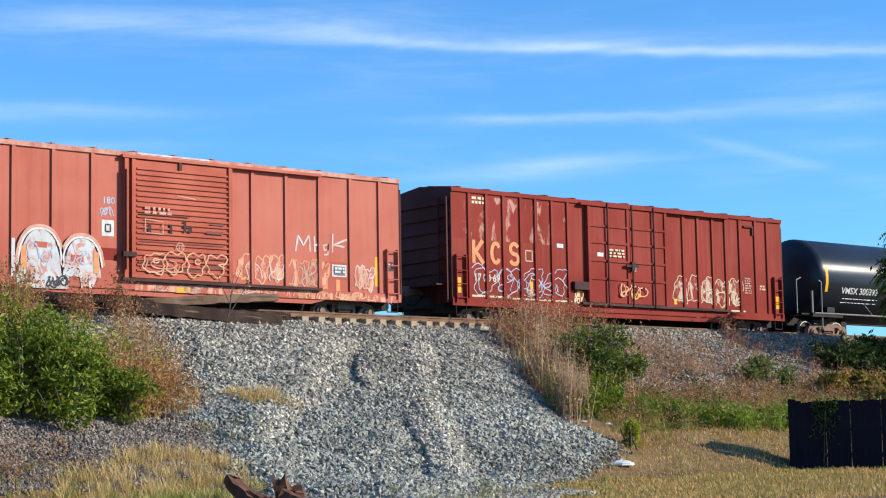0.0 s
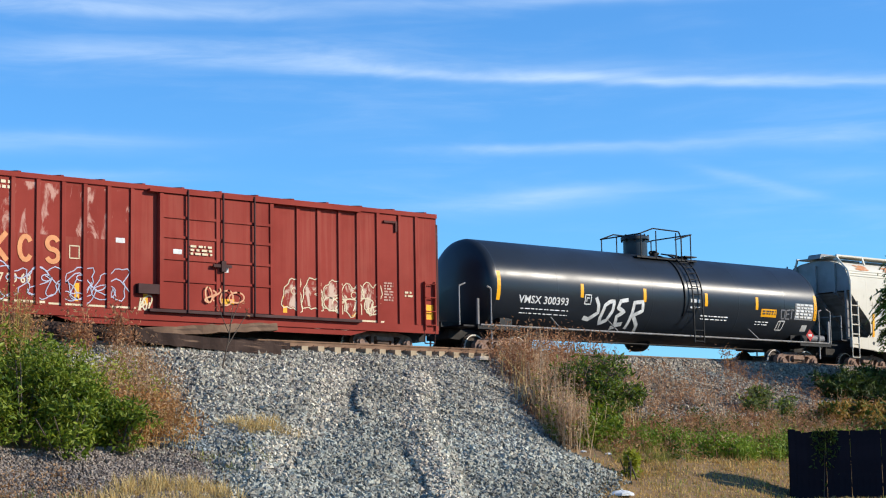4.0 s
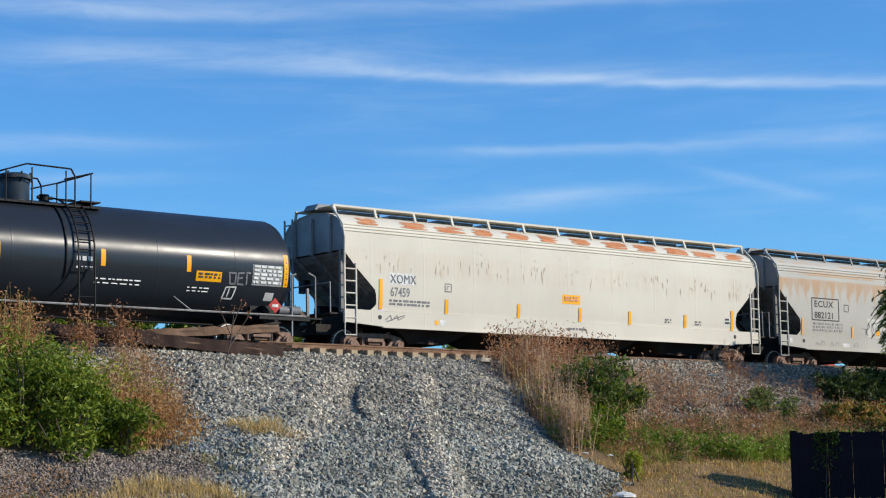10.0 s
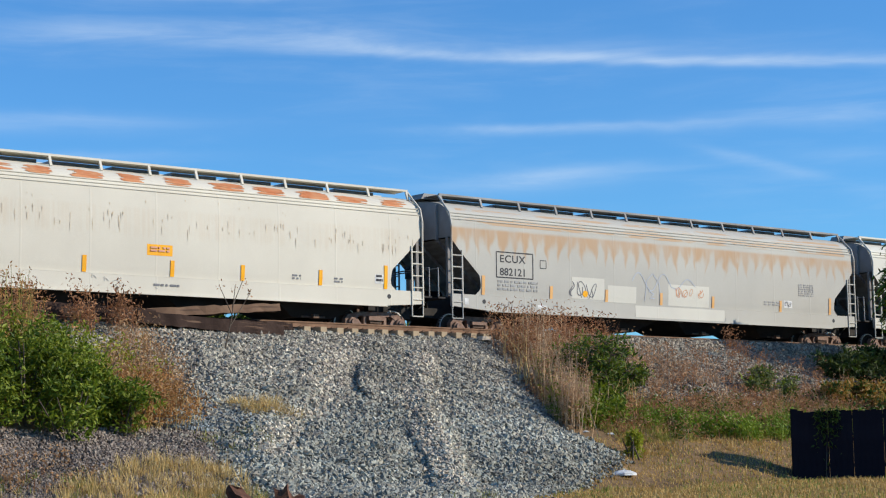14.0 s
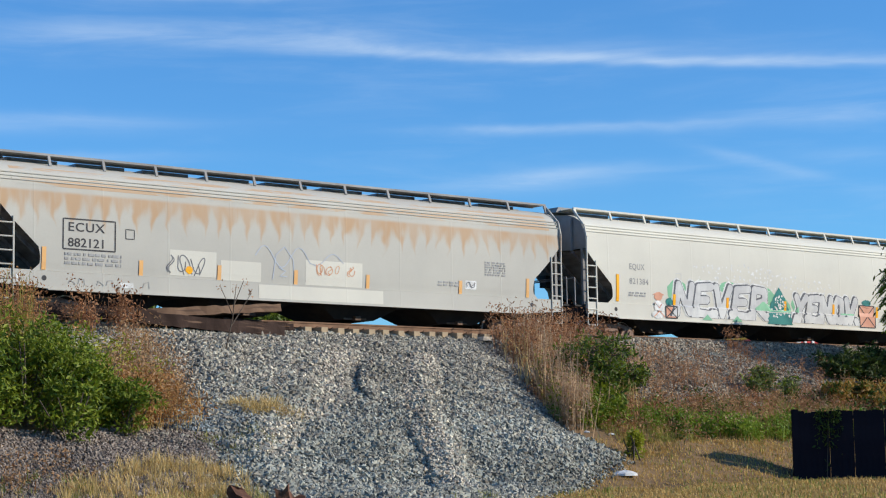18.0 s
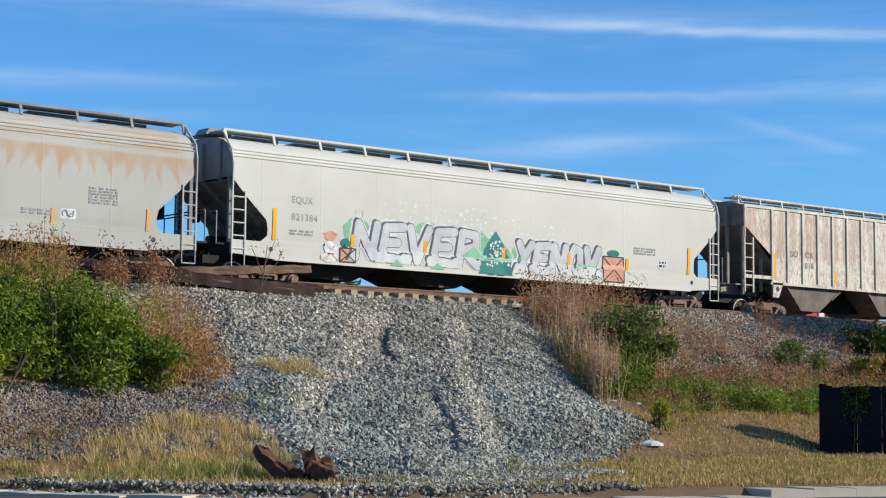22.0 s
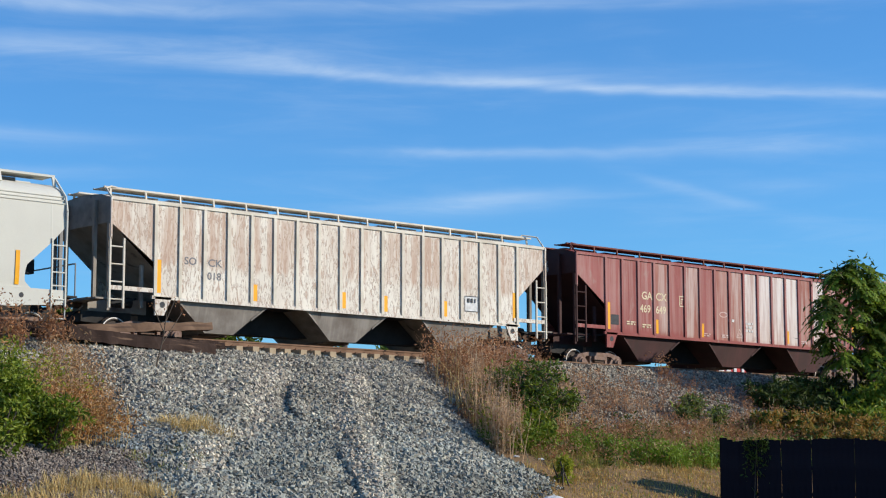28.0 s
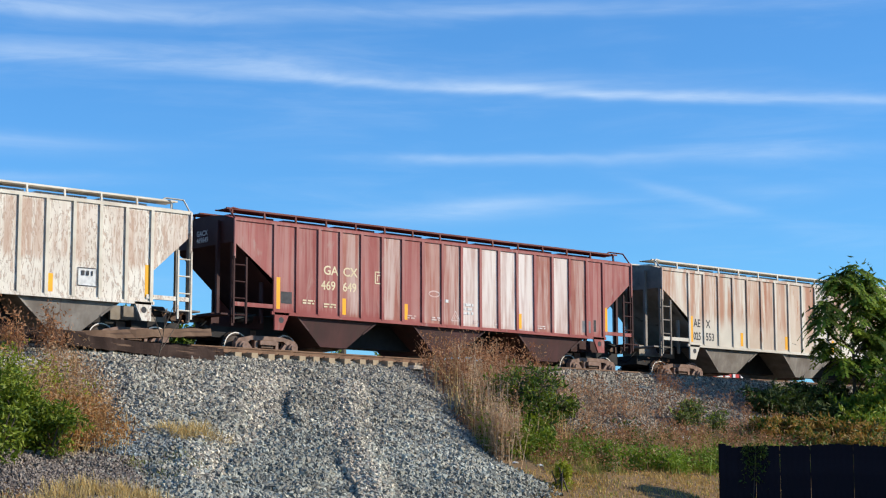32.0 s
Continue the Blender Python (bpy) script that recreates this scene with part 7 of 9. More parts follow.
def graffiti_q():
    for cx, cz, rx, rz in ((4.3, 1.5, 0.5, 0.4), (5.6, 1.75, 0.6, 0.2), (6.9, 1.75, 0.5, 0.2), (8.75, 1.4, 0.65, 0.5), (13.5, 1.1, 0.4, 0.35), (10.7, 1.3, 0.4, 0.3), (9.4, 1.1, 0.9, 0.55)):
        blob("spray_cloud", cx, cz, rx, rz, qcar, h6, "green_spray", "pale green sprayed cloud", 0.003, int(cx * 10))
    spray_letters("NEVER", 4.22, 0.76, 0.98, 0.98, qcar, h6, 0.0)
    spray_letters("YENOV", 10.5, 0.76, 0.82, 0.72, qcar, h6, 0.0)
    flat = lambda z: min(h6(z), -1.575) if z < 1.02 else h6(z)
    fir = Mesh()
    for i in range(15):
        z = 0.55 + 1.33 * i / 14
        w = 0.66 * max(1 - (i / 14) ** 1.9, 0.02) * (1 + 0.05 * (-1) ** i)
        fir.v += [(9.61 - w, flat(z) - 0.0145, z), (9.61 + w, flat(z) - 0.0145, z)]
    fir.f += [(2 * i, 2 * i + 1, 2 * i + 3, 2 * i + 2) for i in range(14)]
    part("spray_tree", fir, "teal_spray", qcar, "teal sprayed fir tree")
    for x, z, lean in ((5.75, 0.57, 0), (7.3, 0.57, 0)):
        part("spray_wedge", Mesh().add([(a, flat(b) - 0.013, b) for a, b in ((x - 0.26, z), (x + 0.26, z), (x, z + 0.2))], [(0, 1, 2)]), "green_spray", qcar, "green sprayed wedge")
    r = random.Random(12)
    dots = Mesh()
    for i in range(230):
        x = r.triangular(4.0, 13.3, 7.5)
        z = 1.7 + r.random() * (0.95 - 0.1 * abs(x - 7.5))
        if i < 40:
            z = r.uniform(0.8, 1.6)
            x = 9.61 + r.uniform(-0.55, 0.55) * (1.9 - z) / 1.1
        s = r.uniform(0.03, 0.065)
        y = flat(z) - (0.018 if i < 40 else 0.003)
        dots.add([(x - s, y, z), (x, y, z - s), (x + s, y, z), (x, y, z + s)], [(0, 1, 2, 3)])
    tagged(part("spray_dots", dots, "white_ink", qcar, "white sprayed specks"), kind="stuff")
    for x, z, w, h in ((14.2, 0.6, 0.93, 0.82), (3.68, 0.58, 0.56, 0.4), (9.3, 0.54, 0.24, 0.27), (9.66, 0.54, 0.28, 0.22)):
        plate("spray_box", x, x + w, z, z + h, flat, "salmon_spray", qcar, "salmon sprayed box", 0.016)
        strokes("spray_lines", [[(x, z), (x + w, z + h)], [(x, z + h), (x + w, z)], [(x, z), (x + w, z), (x + w, z + h), (x, z + h), (x, z)]], 0.035, flat, "dark_ink", qcar, lift=0.03)
    blob("spray_bow", 14.66, 1.53, 0.27, 0.11, qcar, h6, "teal_spray", "teal sprayed bow", 0.016, 3), blob("spray_bow", 3.9, 1.14, 0.16, 0.14, qcar, h6, "teal_spray", "teal sprayed bow", 0.016, 4)
    blob("spray_figure", 3.36, 1.3, 0.2, 0.15, qcar, h6, "salmon_spray", "salmon sprayed shape", 0.012, 5), blob("spray_figure", 3.36, 0.95, 0.24, 0.2, qcar, h6, "white_ink", "white sprayed shape", 0.014, 6), blob("spray_figure", 3.3, 0.68, 0.3, 0.14, qcar, h6, "white_ink", "white sprayed shape", 0.014, 7)
    strokes("spray_lines", [[(3.1, 1.35), (3.36, 1.42), (3.62, 1.35)], [(3.2, 1.08), (3.36, 0.9), (3.52, 1.08)], [(3.1, 0.6), (3.36, 0.8), (3.62, 0.6)]], 0.035, flat, "salmon_spray", qcar, lift=0.04)
    strokes("scrawl", [[(15.3, 0.7), (15.6, 0.95), (15.8, 0.7), (16.0, 0.95), (16.2, 0.72)], [(15.3, 0.95), (16.2, 0.72)]], 0.04, flat, "silver_spray", qcar, "", 0.014)


graffiti_q()

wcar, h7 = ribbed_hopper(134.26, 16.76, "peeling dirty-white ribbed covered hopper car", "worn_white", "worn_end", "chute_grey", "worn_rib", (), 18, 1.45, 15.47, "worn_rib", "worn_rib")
F8 = [None] * 2 + [None, "oxide_faded", None, "oxide_faded", None] + ["oxide_faded"] * 2 + ["oxide_white"] * 4 + ["oxide_faded", "oxide_white", "oxide_faded"] + [None] * 2
# its ends wear oxide_dark, the body red with the end's shade mixed in
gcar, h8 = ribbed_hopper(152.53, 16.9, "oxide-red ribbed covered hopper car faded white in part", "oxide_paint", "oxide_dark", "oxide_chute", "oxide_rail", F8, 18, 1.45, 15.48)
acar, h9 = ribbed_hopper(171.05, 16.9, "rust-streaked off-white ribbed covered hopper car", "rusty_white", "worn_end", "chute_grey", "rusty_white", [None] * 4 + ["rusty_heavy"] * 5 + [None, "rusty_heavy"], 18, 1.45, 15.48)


def decorate_ribbed():
    y = lambda z: -1.5
    for car, x0, x1, xs in ((wcar, 1.51, 15.27, (4.82, 8.12, 9.77, 12.24)), (gcar, 1.52, 15.54, (4.0, 6.47, 11.42)), (acar, 1.51, 15.3, (4.34, 6.98, 9.9, 12.3))):
        plate("reflector", x0, x0 + 0.15, 1.13, 2.06, y, "yellow_tape", car, "tall yellow reflector")
        for x in xs:
            plate("reflector", x, x + 0.15, 1.11, 1.6, y, "yellow_tape", car, "yellow reflector")
        plate("reflector", x1, x1 + 0.15, 1.15, 2.06, lambda z: -1.5, "yellow_tape", car, "tall yellow reflector")
    plate("notice", 13.14, 13.72, 1.34, 1.82, y, "white_ink", wcar, "white inspection panel")
    strokes("panel_frame", [[(13.14, 1.34), (13.72, 1.34), (13.72, 1.82), (13.14, 1.82), (13.14, 1.34)]], 0.018, lambda z: -1.512, "dark_ink", wcar)
    bars("small_print", 13.25, 13.6, 1.62, 0.13, 1, y, "dark_ink", wcar, 51).location.y = -0.012
    lettering("reporting_mark", "SO", 0.3, 2.42, 2.0, y, "grey_ink", wcar, "ghosted old lettering", 1.1), lettering("reporting_mark", "CK", 0.3, 3.22, 2.0, y, "grey_ink", wcar, "ghosted old lettering", 1.2)
    lettering("reporting_mark", "018", 0.3, 3.2, 1.62, y, "grey_ink", wcar, "ghosted old number", 1.1)
    lettering("reporting_mark", "GA", 0.38, 3.28, 2.28, y, "cream_ink", gcar, "cream stencilled mark", 1.05), lettering("reporting_mark", "CX", 0.38, 4.03, 2.28, y, "cream_ink", gcar, "cream stencilled mark", 1.05)
    lettering("reporting_mark", "469", 0.38, 3.19, 1.82, y, "cream_ink", gcar, "cream stencilled number", 0.98), lettering("reporting_mark", "649", 0.38, 4.02, 1.82, y, "cream_ink", gcar, "cream stencilled number", 0.95)
    strokes("mark_ring", [[(5.3, 2.15), (5.3, 2.5), (5.58, 2.5), (5.58, 2.15), (5.3, 2.15)], [(5.38, 2.22), (5.38, 2.4), (5.5, 2.4)]], 0.035, y, "cream_ink", gcar)
    bars("small_print", 2.5, 2.95, 1.42, 0.045, 2, y, "cream_ink", gcar, 61), bars("small_print", 3.3, 3.75, 1.36, 0.045, 2, y, "cream_ink", gcar, 62), bars("small_print", 8.9, 9.4, 1.7, 0.08, 3, y, "white_ink", gcar, 63), bars("small_print", 8.0, 8.4, 1.75, 0.1, 1, y, "white_ink", gcar, 64)
    plate("notice", 1.7, 2.1, 1.3, 1.65, y, "dark_ink", gcar), plate("notice", 15.0, 15.12, 1.2, 1.6, y, "dark_ink", gcar), plate("notice", 14.45, 14.85, 1.15, 1.55, y, "grey_ink", gcar)
    lettering("reporting_mark", "AE", 0.4, 1.7, 1.68, y, "dark_ink", acar, "dark stencilled mark", 0.8), lettering("reporting_mark", "X", 0.4, 2.38, 1.68, y, "dark_ink", acar, "dark stencilled mark", 0.85)
    lettering("reporting_mark", "025", 0.38, 1.68, 1.22, y, "dark_ink", acar, "dark stencilled number", 0.72), lettering("reporting_mark", "553", 0.38, 2.36, 1.22, y, "dark_ink", acar, "dark stencilled number", 0.85)
    for text, z in (("GACX", 3.3), ("469649", 3.1)):
        ob = lettering("end_mark", text, 0.22, 0, 0, lambda z: 0.012, "silver_spray", gcar, "small mark on the end wall", 0.9)
        ob.matrix_local = Matrix(((0, 1, 0, -0.005), (-1, 0, 0, 0.4), (0, 0, 1, z), (0, 0, 0, 1)))
    strokes("chalk_marks", [[(7.72 + 0.22 * math.cos(t), 1.99 + 0.09 * math.sin(t)) for t in [0.63 * k for k in range(11)]], [(8.45, 1.2), (8.63, 1.5), (8.81, 1.2), (8.45, 1.2)], [(8.55, 1.25), (8.63, 1.38), (8.72, 1.25)]], 0.04, y, "chalk_white", gcar, "white stencilled oval and triangle")
    for x in (6.6, 7.6, 9.4, 10.35, 12.3):
        bars("small_print", x, x + 0.36, 1.22, 0.04, 2, y, "chalk_white", gcar, int(x * 7))
    strokes("scrawl", [[(8.25, 0.52), (8.75, 0.9), (9.3, 0.9), (9.3, 0.5), (8.25, 0.52)], [(8.5, 0.62), (8.75, 0.82), (8.8, 0.62), (8.95, 0.82), (9.0, 0.62), (9.2, 0.8)], [(8.6, 0.55), (8.9, 0.6), (9.1, 0.55)]], 0.03, lambda z: -1.42 + (1.02 - z) * 0.75 - 0.03, "silver_spray", gcar, "faint sprayed scrawl")


decorate_ribbed()
CARS = [red_car, maroon_car, tank, xcar, ecar, qcar, wcar, gcar, acar]
# ---------------- loose stone ----------------
x, y = spots(170000, 19, 37.2, 26, 43.0, lambda x, y: inside(x, y, RAMP))
k = rng.random(len(x)) < 0.2 + 0.8 * smooth(33.5, 38.5, y + 0.6 * wave(x, y, 0.8))
stones("gravel", x[k], y[k], 0.034, 0.068, "stone_grey", "grey crushed stone on the upper ramp")
stones("gravel", x[~k], y[~k], 0.034, 0.066, "stone_slate", "blue-grey crushed stone on the lower ramp")
# tan dust in the ruts; along CREST the pale stone stands in for sunlight
x, y = spots(90000, 19, 37.2, 28, 42.6, lambda x, y: inside(x, y, RAMP) & (rng.random(len(x)) < 0.8 * np.exp(-(np.minimum(seg_dist(x, y, RUTS[0]), seg_dist(x, y, RUTS[1])) / 0.3) ** 2) + 0.9 * np.exp(-(seg_dist(x, y, CREST) / 0.36) ** 2) * smooth(30, 34, y) + 0.2 * smooth(36, 40, y) * (x - 0.6 * y < 8)))
stones("crushed_dust", x, y, 0.026, 0.055, "stone_tan", "tan crushed stone in the wheel ruts, and sunlight on the crest as pale stone", sink=-0.25)
x, y = spots(120000, 18.5, 37.2, 26, 42.5, lambda x, y: ~inside(x, y, RAMP) & (seg_dist(x, y, RAMP) < 0.45 * rng.random(len(x)) ** 2))
stones("spilt_gravel", x, y, 0.026, 0.05, "stone_slate", "grey crushed stone spilt past the ramp's edge")
x, y = spots(42000, 14, 62, 41.0, 43.3)
stones("track_ballast", x, y, 0.028, 0.052, "stone", "grey crushed stone beside the track")
x, y = spots(9000, 38.2, 64, 42.2, 42.95)
ob = stones("shoulder_ballast", x, y, 0.03, 0.055, "stone_brown", "brown-grey crushed stone heaped against the siding rail")
q = np.zeros(len(ob.data.vertices) * 3, np.float32)
ob.data.vertices.foreach_get("co", q)
q = q.reshape(-1, 3)
q[:, 2] += 0.2 * smooth(42.2, 42.9, q[:, 1])
ob.data.vertices.foreach_set("co", q.ravel())
x, y = spots(36000, 35.5, 53, 35.6, 41.8, lambda x, y: (y > 36.3 + 0.2 * np.abs(x - 41) + wave(x, y, 0.9) * 0.8))
stones("bank_ballast", x, y, 0.03, 0.055, "stone_brown", "brown-grey crushed stone spilt down the bank")
x, y = spots(16000, 15, 25.2, 38.5, 42.0, lambda x, y: y > 39.6 + wave(x, y, 1.3) * 0.6)
stones("bank_ballast", x, y, 0.03, 0.055, "stone", "grey crushed stone spilt down the bank")
PATHWAY = [(12, 31.2), (12, 34.8), (18, 34.9), (22.5, 35.2), (23.0, 33.2), (20.5, 31.6), (18.5, 31.4)]
x, y = spots(42000, 12, 24, 31, 35.3, lambda x, y: inside(x, y, PATHWAY))
stones("pathway_gravel", x, y, 0.022, 0.042, "stone_purple", "purplish gravel at the foot of the bank")
x, y = spots(9000, 21.0, 24.4, 34.2, 36.6, lambda x, y: np.hypot((x - 22.6) / 1.25, (y - 35.4) / 0.9) < 1)
stones("blue_gravel", x, y, 0.03, 0.055, "stone_blue", "patch of bluish crushed stone")
BLOCK = (19.0, 27.2)


def verge(x):
    """Where the lawn ends and the kerb begins."""
    return np.interp(x, [p[0] for p in EDGE], [p[1] for p in EDGE])


x, y = spots(20000, 14.4, 22.6, 22.0, 30.8, lambda x, y: (y > verge(x) - 0.9 + (x - 14.4) * 0.1) & (y < verge(x) + 0.75 + 0.3 * wave(x, y, 2.0)))
stones("verge_gravel", x, y, 0.02, 0.045, "stone", "grey gravel along the kerb")


# ---------------- plants ----------------
def leaves(name, p, size, mat, parent=None, label="", droop=0.0, long=1.9):
    """Small bent leaves at the places p."""
    n = len(p)
    s = rng.uniform(0.6, 1.3, n)[:, None, None] * size
    base = np.array([(0, 0, 0), (0.36, 0.45 * long, 0.12), (0, long, 0), (-0.36, 0.45 * long, 0.12)])
    v = np.einsum("nij,kj->nki", turns(n), base) * s
    v[:, :, 2] *= 1 - droop * 0.5
    v += p[:, None]
    return bulk(name, v.reshape(-1, 3), (np.arange(4)[None] + 4 * np.arange(n)[:, None]), mat, parent, label)


def blades(name, x, y, lo, hi, width, mat, lean=0.35, parent=None, label="", z=None):
    """Grass blades and thin stalks, bent over at the tip."""
    n = len(x)
    h = rng.uniform(lo, hi, n)
    a, b = rng.uniform(0, 2 * np.pi, n), rng.uniform(0, lean, n)
    z = lay(x, y) if z is None else z
    base = np.stack([x, y, z - 0.02], 1)
    side = np.stack([np.cos(a + 1.57), np.sin(a + 1.57), 0 * a], 1) * width / 2
    ax = np.stack([np.cos(a) * b * 0.35, np.sin(a) * b * 0.35, np.full(n, 0.6)], 1) * h[:, None]
    tip = np.stack([np.cos(a) * b, np.sin(a) * b, 1 - 0.35 * b], 1) * h[:, None]
    v = np.stack([base - side, base + side, base + ax + side * 0.8, base + ax - side * 0.8, base + tip + side * 0.15, base + tip - side * 0.15], 1)
    f = np.concatenate([np.array([(0, 1, 2, 3)]) + 6 * np.arange(n)[:, None], np.array([(3, 2, 4, 5)]) + 6 * np.arange(n)[:, None]])
    return bulk(name, v.reshape(-1, 3), f, mat, parent, label)


def tufts(name, cx, cy, per, lo, hi, width, mat, label, spread=0.07, lean=0.9, parent=None):
    """Tussocks: curved blades that arch outwards from each centre."""
    n = len(cx)
    k, i = n * per, np.repeat(np.arange(n), per)
    a, r = rng.uniform(0, 2 * np.pi, k), np.abs(rng.normal(0, spread, k))
    x, y = cx[i] + np.cos(a) * r, cy[i] + np.sin(a) * r
    h, b = rng.uniform(lo, hi, k) * rng.uniform(0.6, 1.15, n)[i], lean * rng.uniform(0.1, 1, k)
    base = np.stack([x, y, lay(x, y) - 0.02], 1)
    side = np.stack([-np.sin(a), np.cos(a), 0 * a], 1) * width / 2
    rows = []
    for u, w in ((0, 1.0), (0.4, 0.9), (0.75, 0.6), (1.0, 0.12)):
        p = base + np.stack([np.cos(a) * b * u ** 1.8, np.sin(a) * b * u ** 1.8, u - 0.35 * b * u * u], 1) * h[:, None]
        rows += [p - side * w, p + side * w]
    v = np.stack(rows, 1)
    q = np.array([(0, 1, 3, 2), (2, 3, 5, 4), (4, 5, 7, 6)])
    f = q[None] + 8 * np.arange(k)[:, None, None]
    ob = bulk(name, v.reshape(-1, 3), f.reshape(-1, 4), mat, parent)
    return ob if parent else tagged(ob, label, "grass", kind="stuff")


def reed_bed(label, x, y, lo, hi, mat, head, width=0.022, plume=10, lean=0.22):
    """Straight standing dead stalks, each with a loose plume at its top."""
    t = tagged(new("reeds"), label, "reeds", kind="stuff")
    k = ~inside(x, y, RAMP)
    x, y = x[k], y[k]
    n = len(x)
    h, a, b = rng.uniform(lo, hi, n), rng.uniform(0, 2 * np.pi, n), np.abs(rng.normal(0, lean, n))
    base = np.stack([x, y, lay(x, y) - 0.02], 1)
    tip = base + np.stack([np.cos(a) * b, np.sin(a) * b, 1 - 0.3 * b], 1) * h[:, None]
    c = rng.uniform(0, 2 * np.pi, n)
    side = np.stack([np.cos(c), np.sin(c), 0 * c], 1) * width / 2
    v = np.stack([base - side, base + side, tip + side * 0.5, tip - side * 0.5], 1)
    bulk("stalks", v.reshape(-1, 3), np.arange(4)[None] + 4 * np.arange(n)[:, None], mat, t)
    i, u = np.repeat(np.arange(n), plume), rng.uniform(0.74, 1.03, n * plume)
    p = base[i] + (tip - base)[i] * u[:, None] + rng.normal(0, 0.035, (n * plume, 3))
    leaves("plumes", p, 0.045, head, t)
    i, u = np.repeat(np.arange(n), 3), rng.uniform(0.1, 0.7, n * 3)
    leaves("dead_leaves", base[i] + (tip - base)[i] * u[:, None] + rng.normal(0, 0.03, (n * 3, 3)), 0.05, mat, t, long=3.2)
    return t


def clump(centres, n, flat=1.0):
    """Points in the outer shells of several balls (x, y, z, rx, ry, rz)."""
    out, small = [], []
    for cx, cy, cz, rx, ry, rz in centres:
        for _ in range(14):
            d = rng.normal(size=3)
            d /= np.linalg.norm(d)
            q = rng.uniform(0.35, 1.02)
            s = rng.uniform(0.24, 0.5)
            small.append((cx + d[0] * rx * q, cy + d[1] * ry * q, max(cz + d[2] * rz * q, cz - rz * 0.8), rx * s, ry * s, rz * s))
    for cx, cy, cz, rx, ry, rz in small:
        k = int(n * rx * rz * 0.75)
        d = rng.normal(size=(k, 3))
        d /= np.linalg.norm(d, axis=1)[:, None]
        r = rng.uniform(0.35, 1.0, k) ** 0.5 * (1 + 0.18 * np.sin(d[:, 0] * 7 + cx) * np.cos(d[:, 2] * 6 + cy))
        out.append(np.array((cx, cy, cz)) + d * r[:, None] * np.array((rx, ry, rz)))
    return np.concatenate(out)


def stems(name, pairs, r, mat, parent):
    mb = Mesh()
    for a, b in pairs:
        mb.rod(a, b, r, 5, r * 0.5)
    return tagged(part(name, mb, mat, parent), kind="stuff")


def gz(x, y):
    return float(lay(x, y))


def shrub(label, balls, n, size, mat, mat2=None, share=0.15, name="shrub"):
    t = thing(name, label, "shrub")
    p = clump(balls, n)
    k = rng.random(len(p)) < share
    leaves("crown", p[~k] if mat2 else p, size, mat, t)
    if mat2:
        leaves("young_leaves", p[k], size, mat2, t)
    tw = []
    for b in balls:
        g = gz(b[0], b[1])
        for _ in range(5):
            tw.append(((b[0] + rng.uniform(-0.2, 0.2), b[1] + rng.uniform(-0.2, 0.2), g - 0.05), (b[0] + rng.uniform(-0.7, 0.7) * b[3], b[1] + rng.uniform(-0.6, 0.6) * b[4], b[2] + b[5] * rng.uniform(0.2, 0.9))))
    stems("branchwork", tw, 0.025, "bark", t)
    return t


def branchy(label, roots, size, mat, mat2, share, per, name="shrub"):
    """An open shrub: curved stems from the ground, side twigs, leaves along them. Roots: x, y, height, spread, stems."""
    t = thing(name, label, "shrub")
    rods, P = [], []
    for x, y, h, sp, n in roots:
        for k in range(n):
            az, out = 6.283 * (k + rng.random()) / n, sp * rng.uniform(0.35, 1.05)
            top = h * rng.uniform(0.65, 1.0) * (1 - 0.35 * out / (sp + 0.01))
            b = np.array((x + rng.normal(0, 0.08), y + rng.normal(0, 0.08), gz(x, y) - 0.04))
            at = lambda u: b + np.array((math.cos(az) * out * u ** 1.4, math.sin(az) * out * u ** 1.4, top * (1.25 * u - 0.25 * u * u)))
            us = np.linspace(0, 1, 5)
            rods += [(tuple(at(p)), tuple(at(q))) for p, q in zip(us, us[1:])]
            for _ in range(7):
                u = rng.uniform(0.28, 1.0)
                p, a2, ln = at(u), rng.uniform(0, 6.283), h * rng.uniform(0.14, 0.34)
                q = p + np.array((math.cos(a2) * ln, math.sin(a2) * ln, ln * rng.uniform(-0.1, 0.7)))
                rods.append((tuple(p), tuple(q)))
                w = rng.uniform(0.15, 1.1, per)[:, None]
                P.append(p + (q - p) * w + rng.normal(0, 0.05, (per, 3)))
    P = np.concatenate(P)
    k = rng.random(len(P)) < share
    leaves("crown", P[~k], size, mat, t, long=2.1), leaves("young_leaves", P[k], size, mat2, t, long=2.1)
    stems("branchwork", rods, 0.012, "bark", t)
    return t


def weeds(label, x, y, lo, hi, mat, head, size, per=14, name="dry_weeds", width=0.025, lean=0.3, category="weeds"):
    """Standing dead stalks with clusters of seed along the upper half."""
    t = tagged(new(name), label, category, kind="stuff")
    k = ~inside(x, y, RAMP)
    x, y = x[k], y[k]
    n = len(x)
    blades("stalks", x, y, lo, hi, width, mat, lean, t)
    h = rng.uniform(lo, hi, n)
    k = n * per
    i = rng.integers(0, n, k)
    u = rng.uniform(0.35, 1.0, k)
    p = np.stack([x[i] + rng.normal(0, 0.09, k) * (0.5 + u), y[i] + rng.normal(0, 0.09, k) * (0.5 + u), lay(x, y)[i] + h[i] * u], 1)
    leaves("seed_heads", p, size, head, t)
    return t


def at_ground(cx, cy, rx, ry, h):
    return (cx, cy, gz(cx, cy) + h, rx, ry, h)


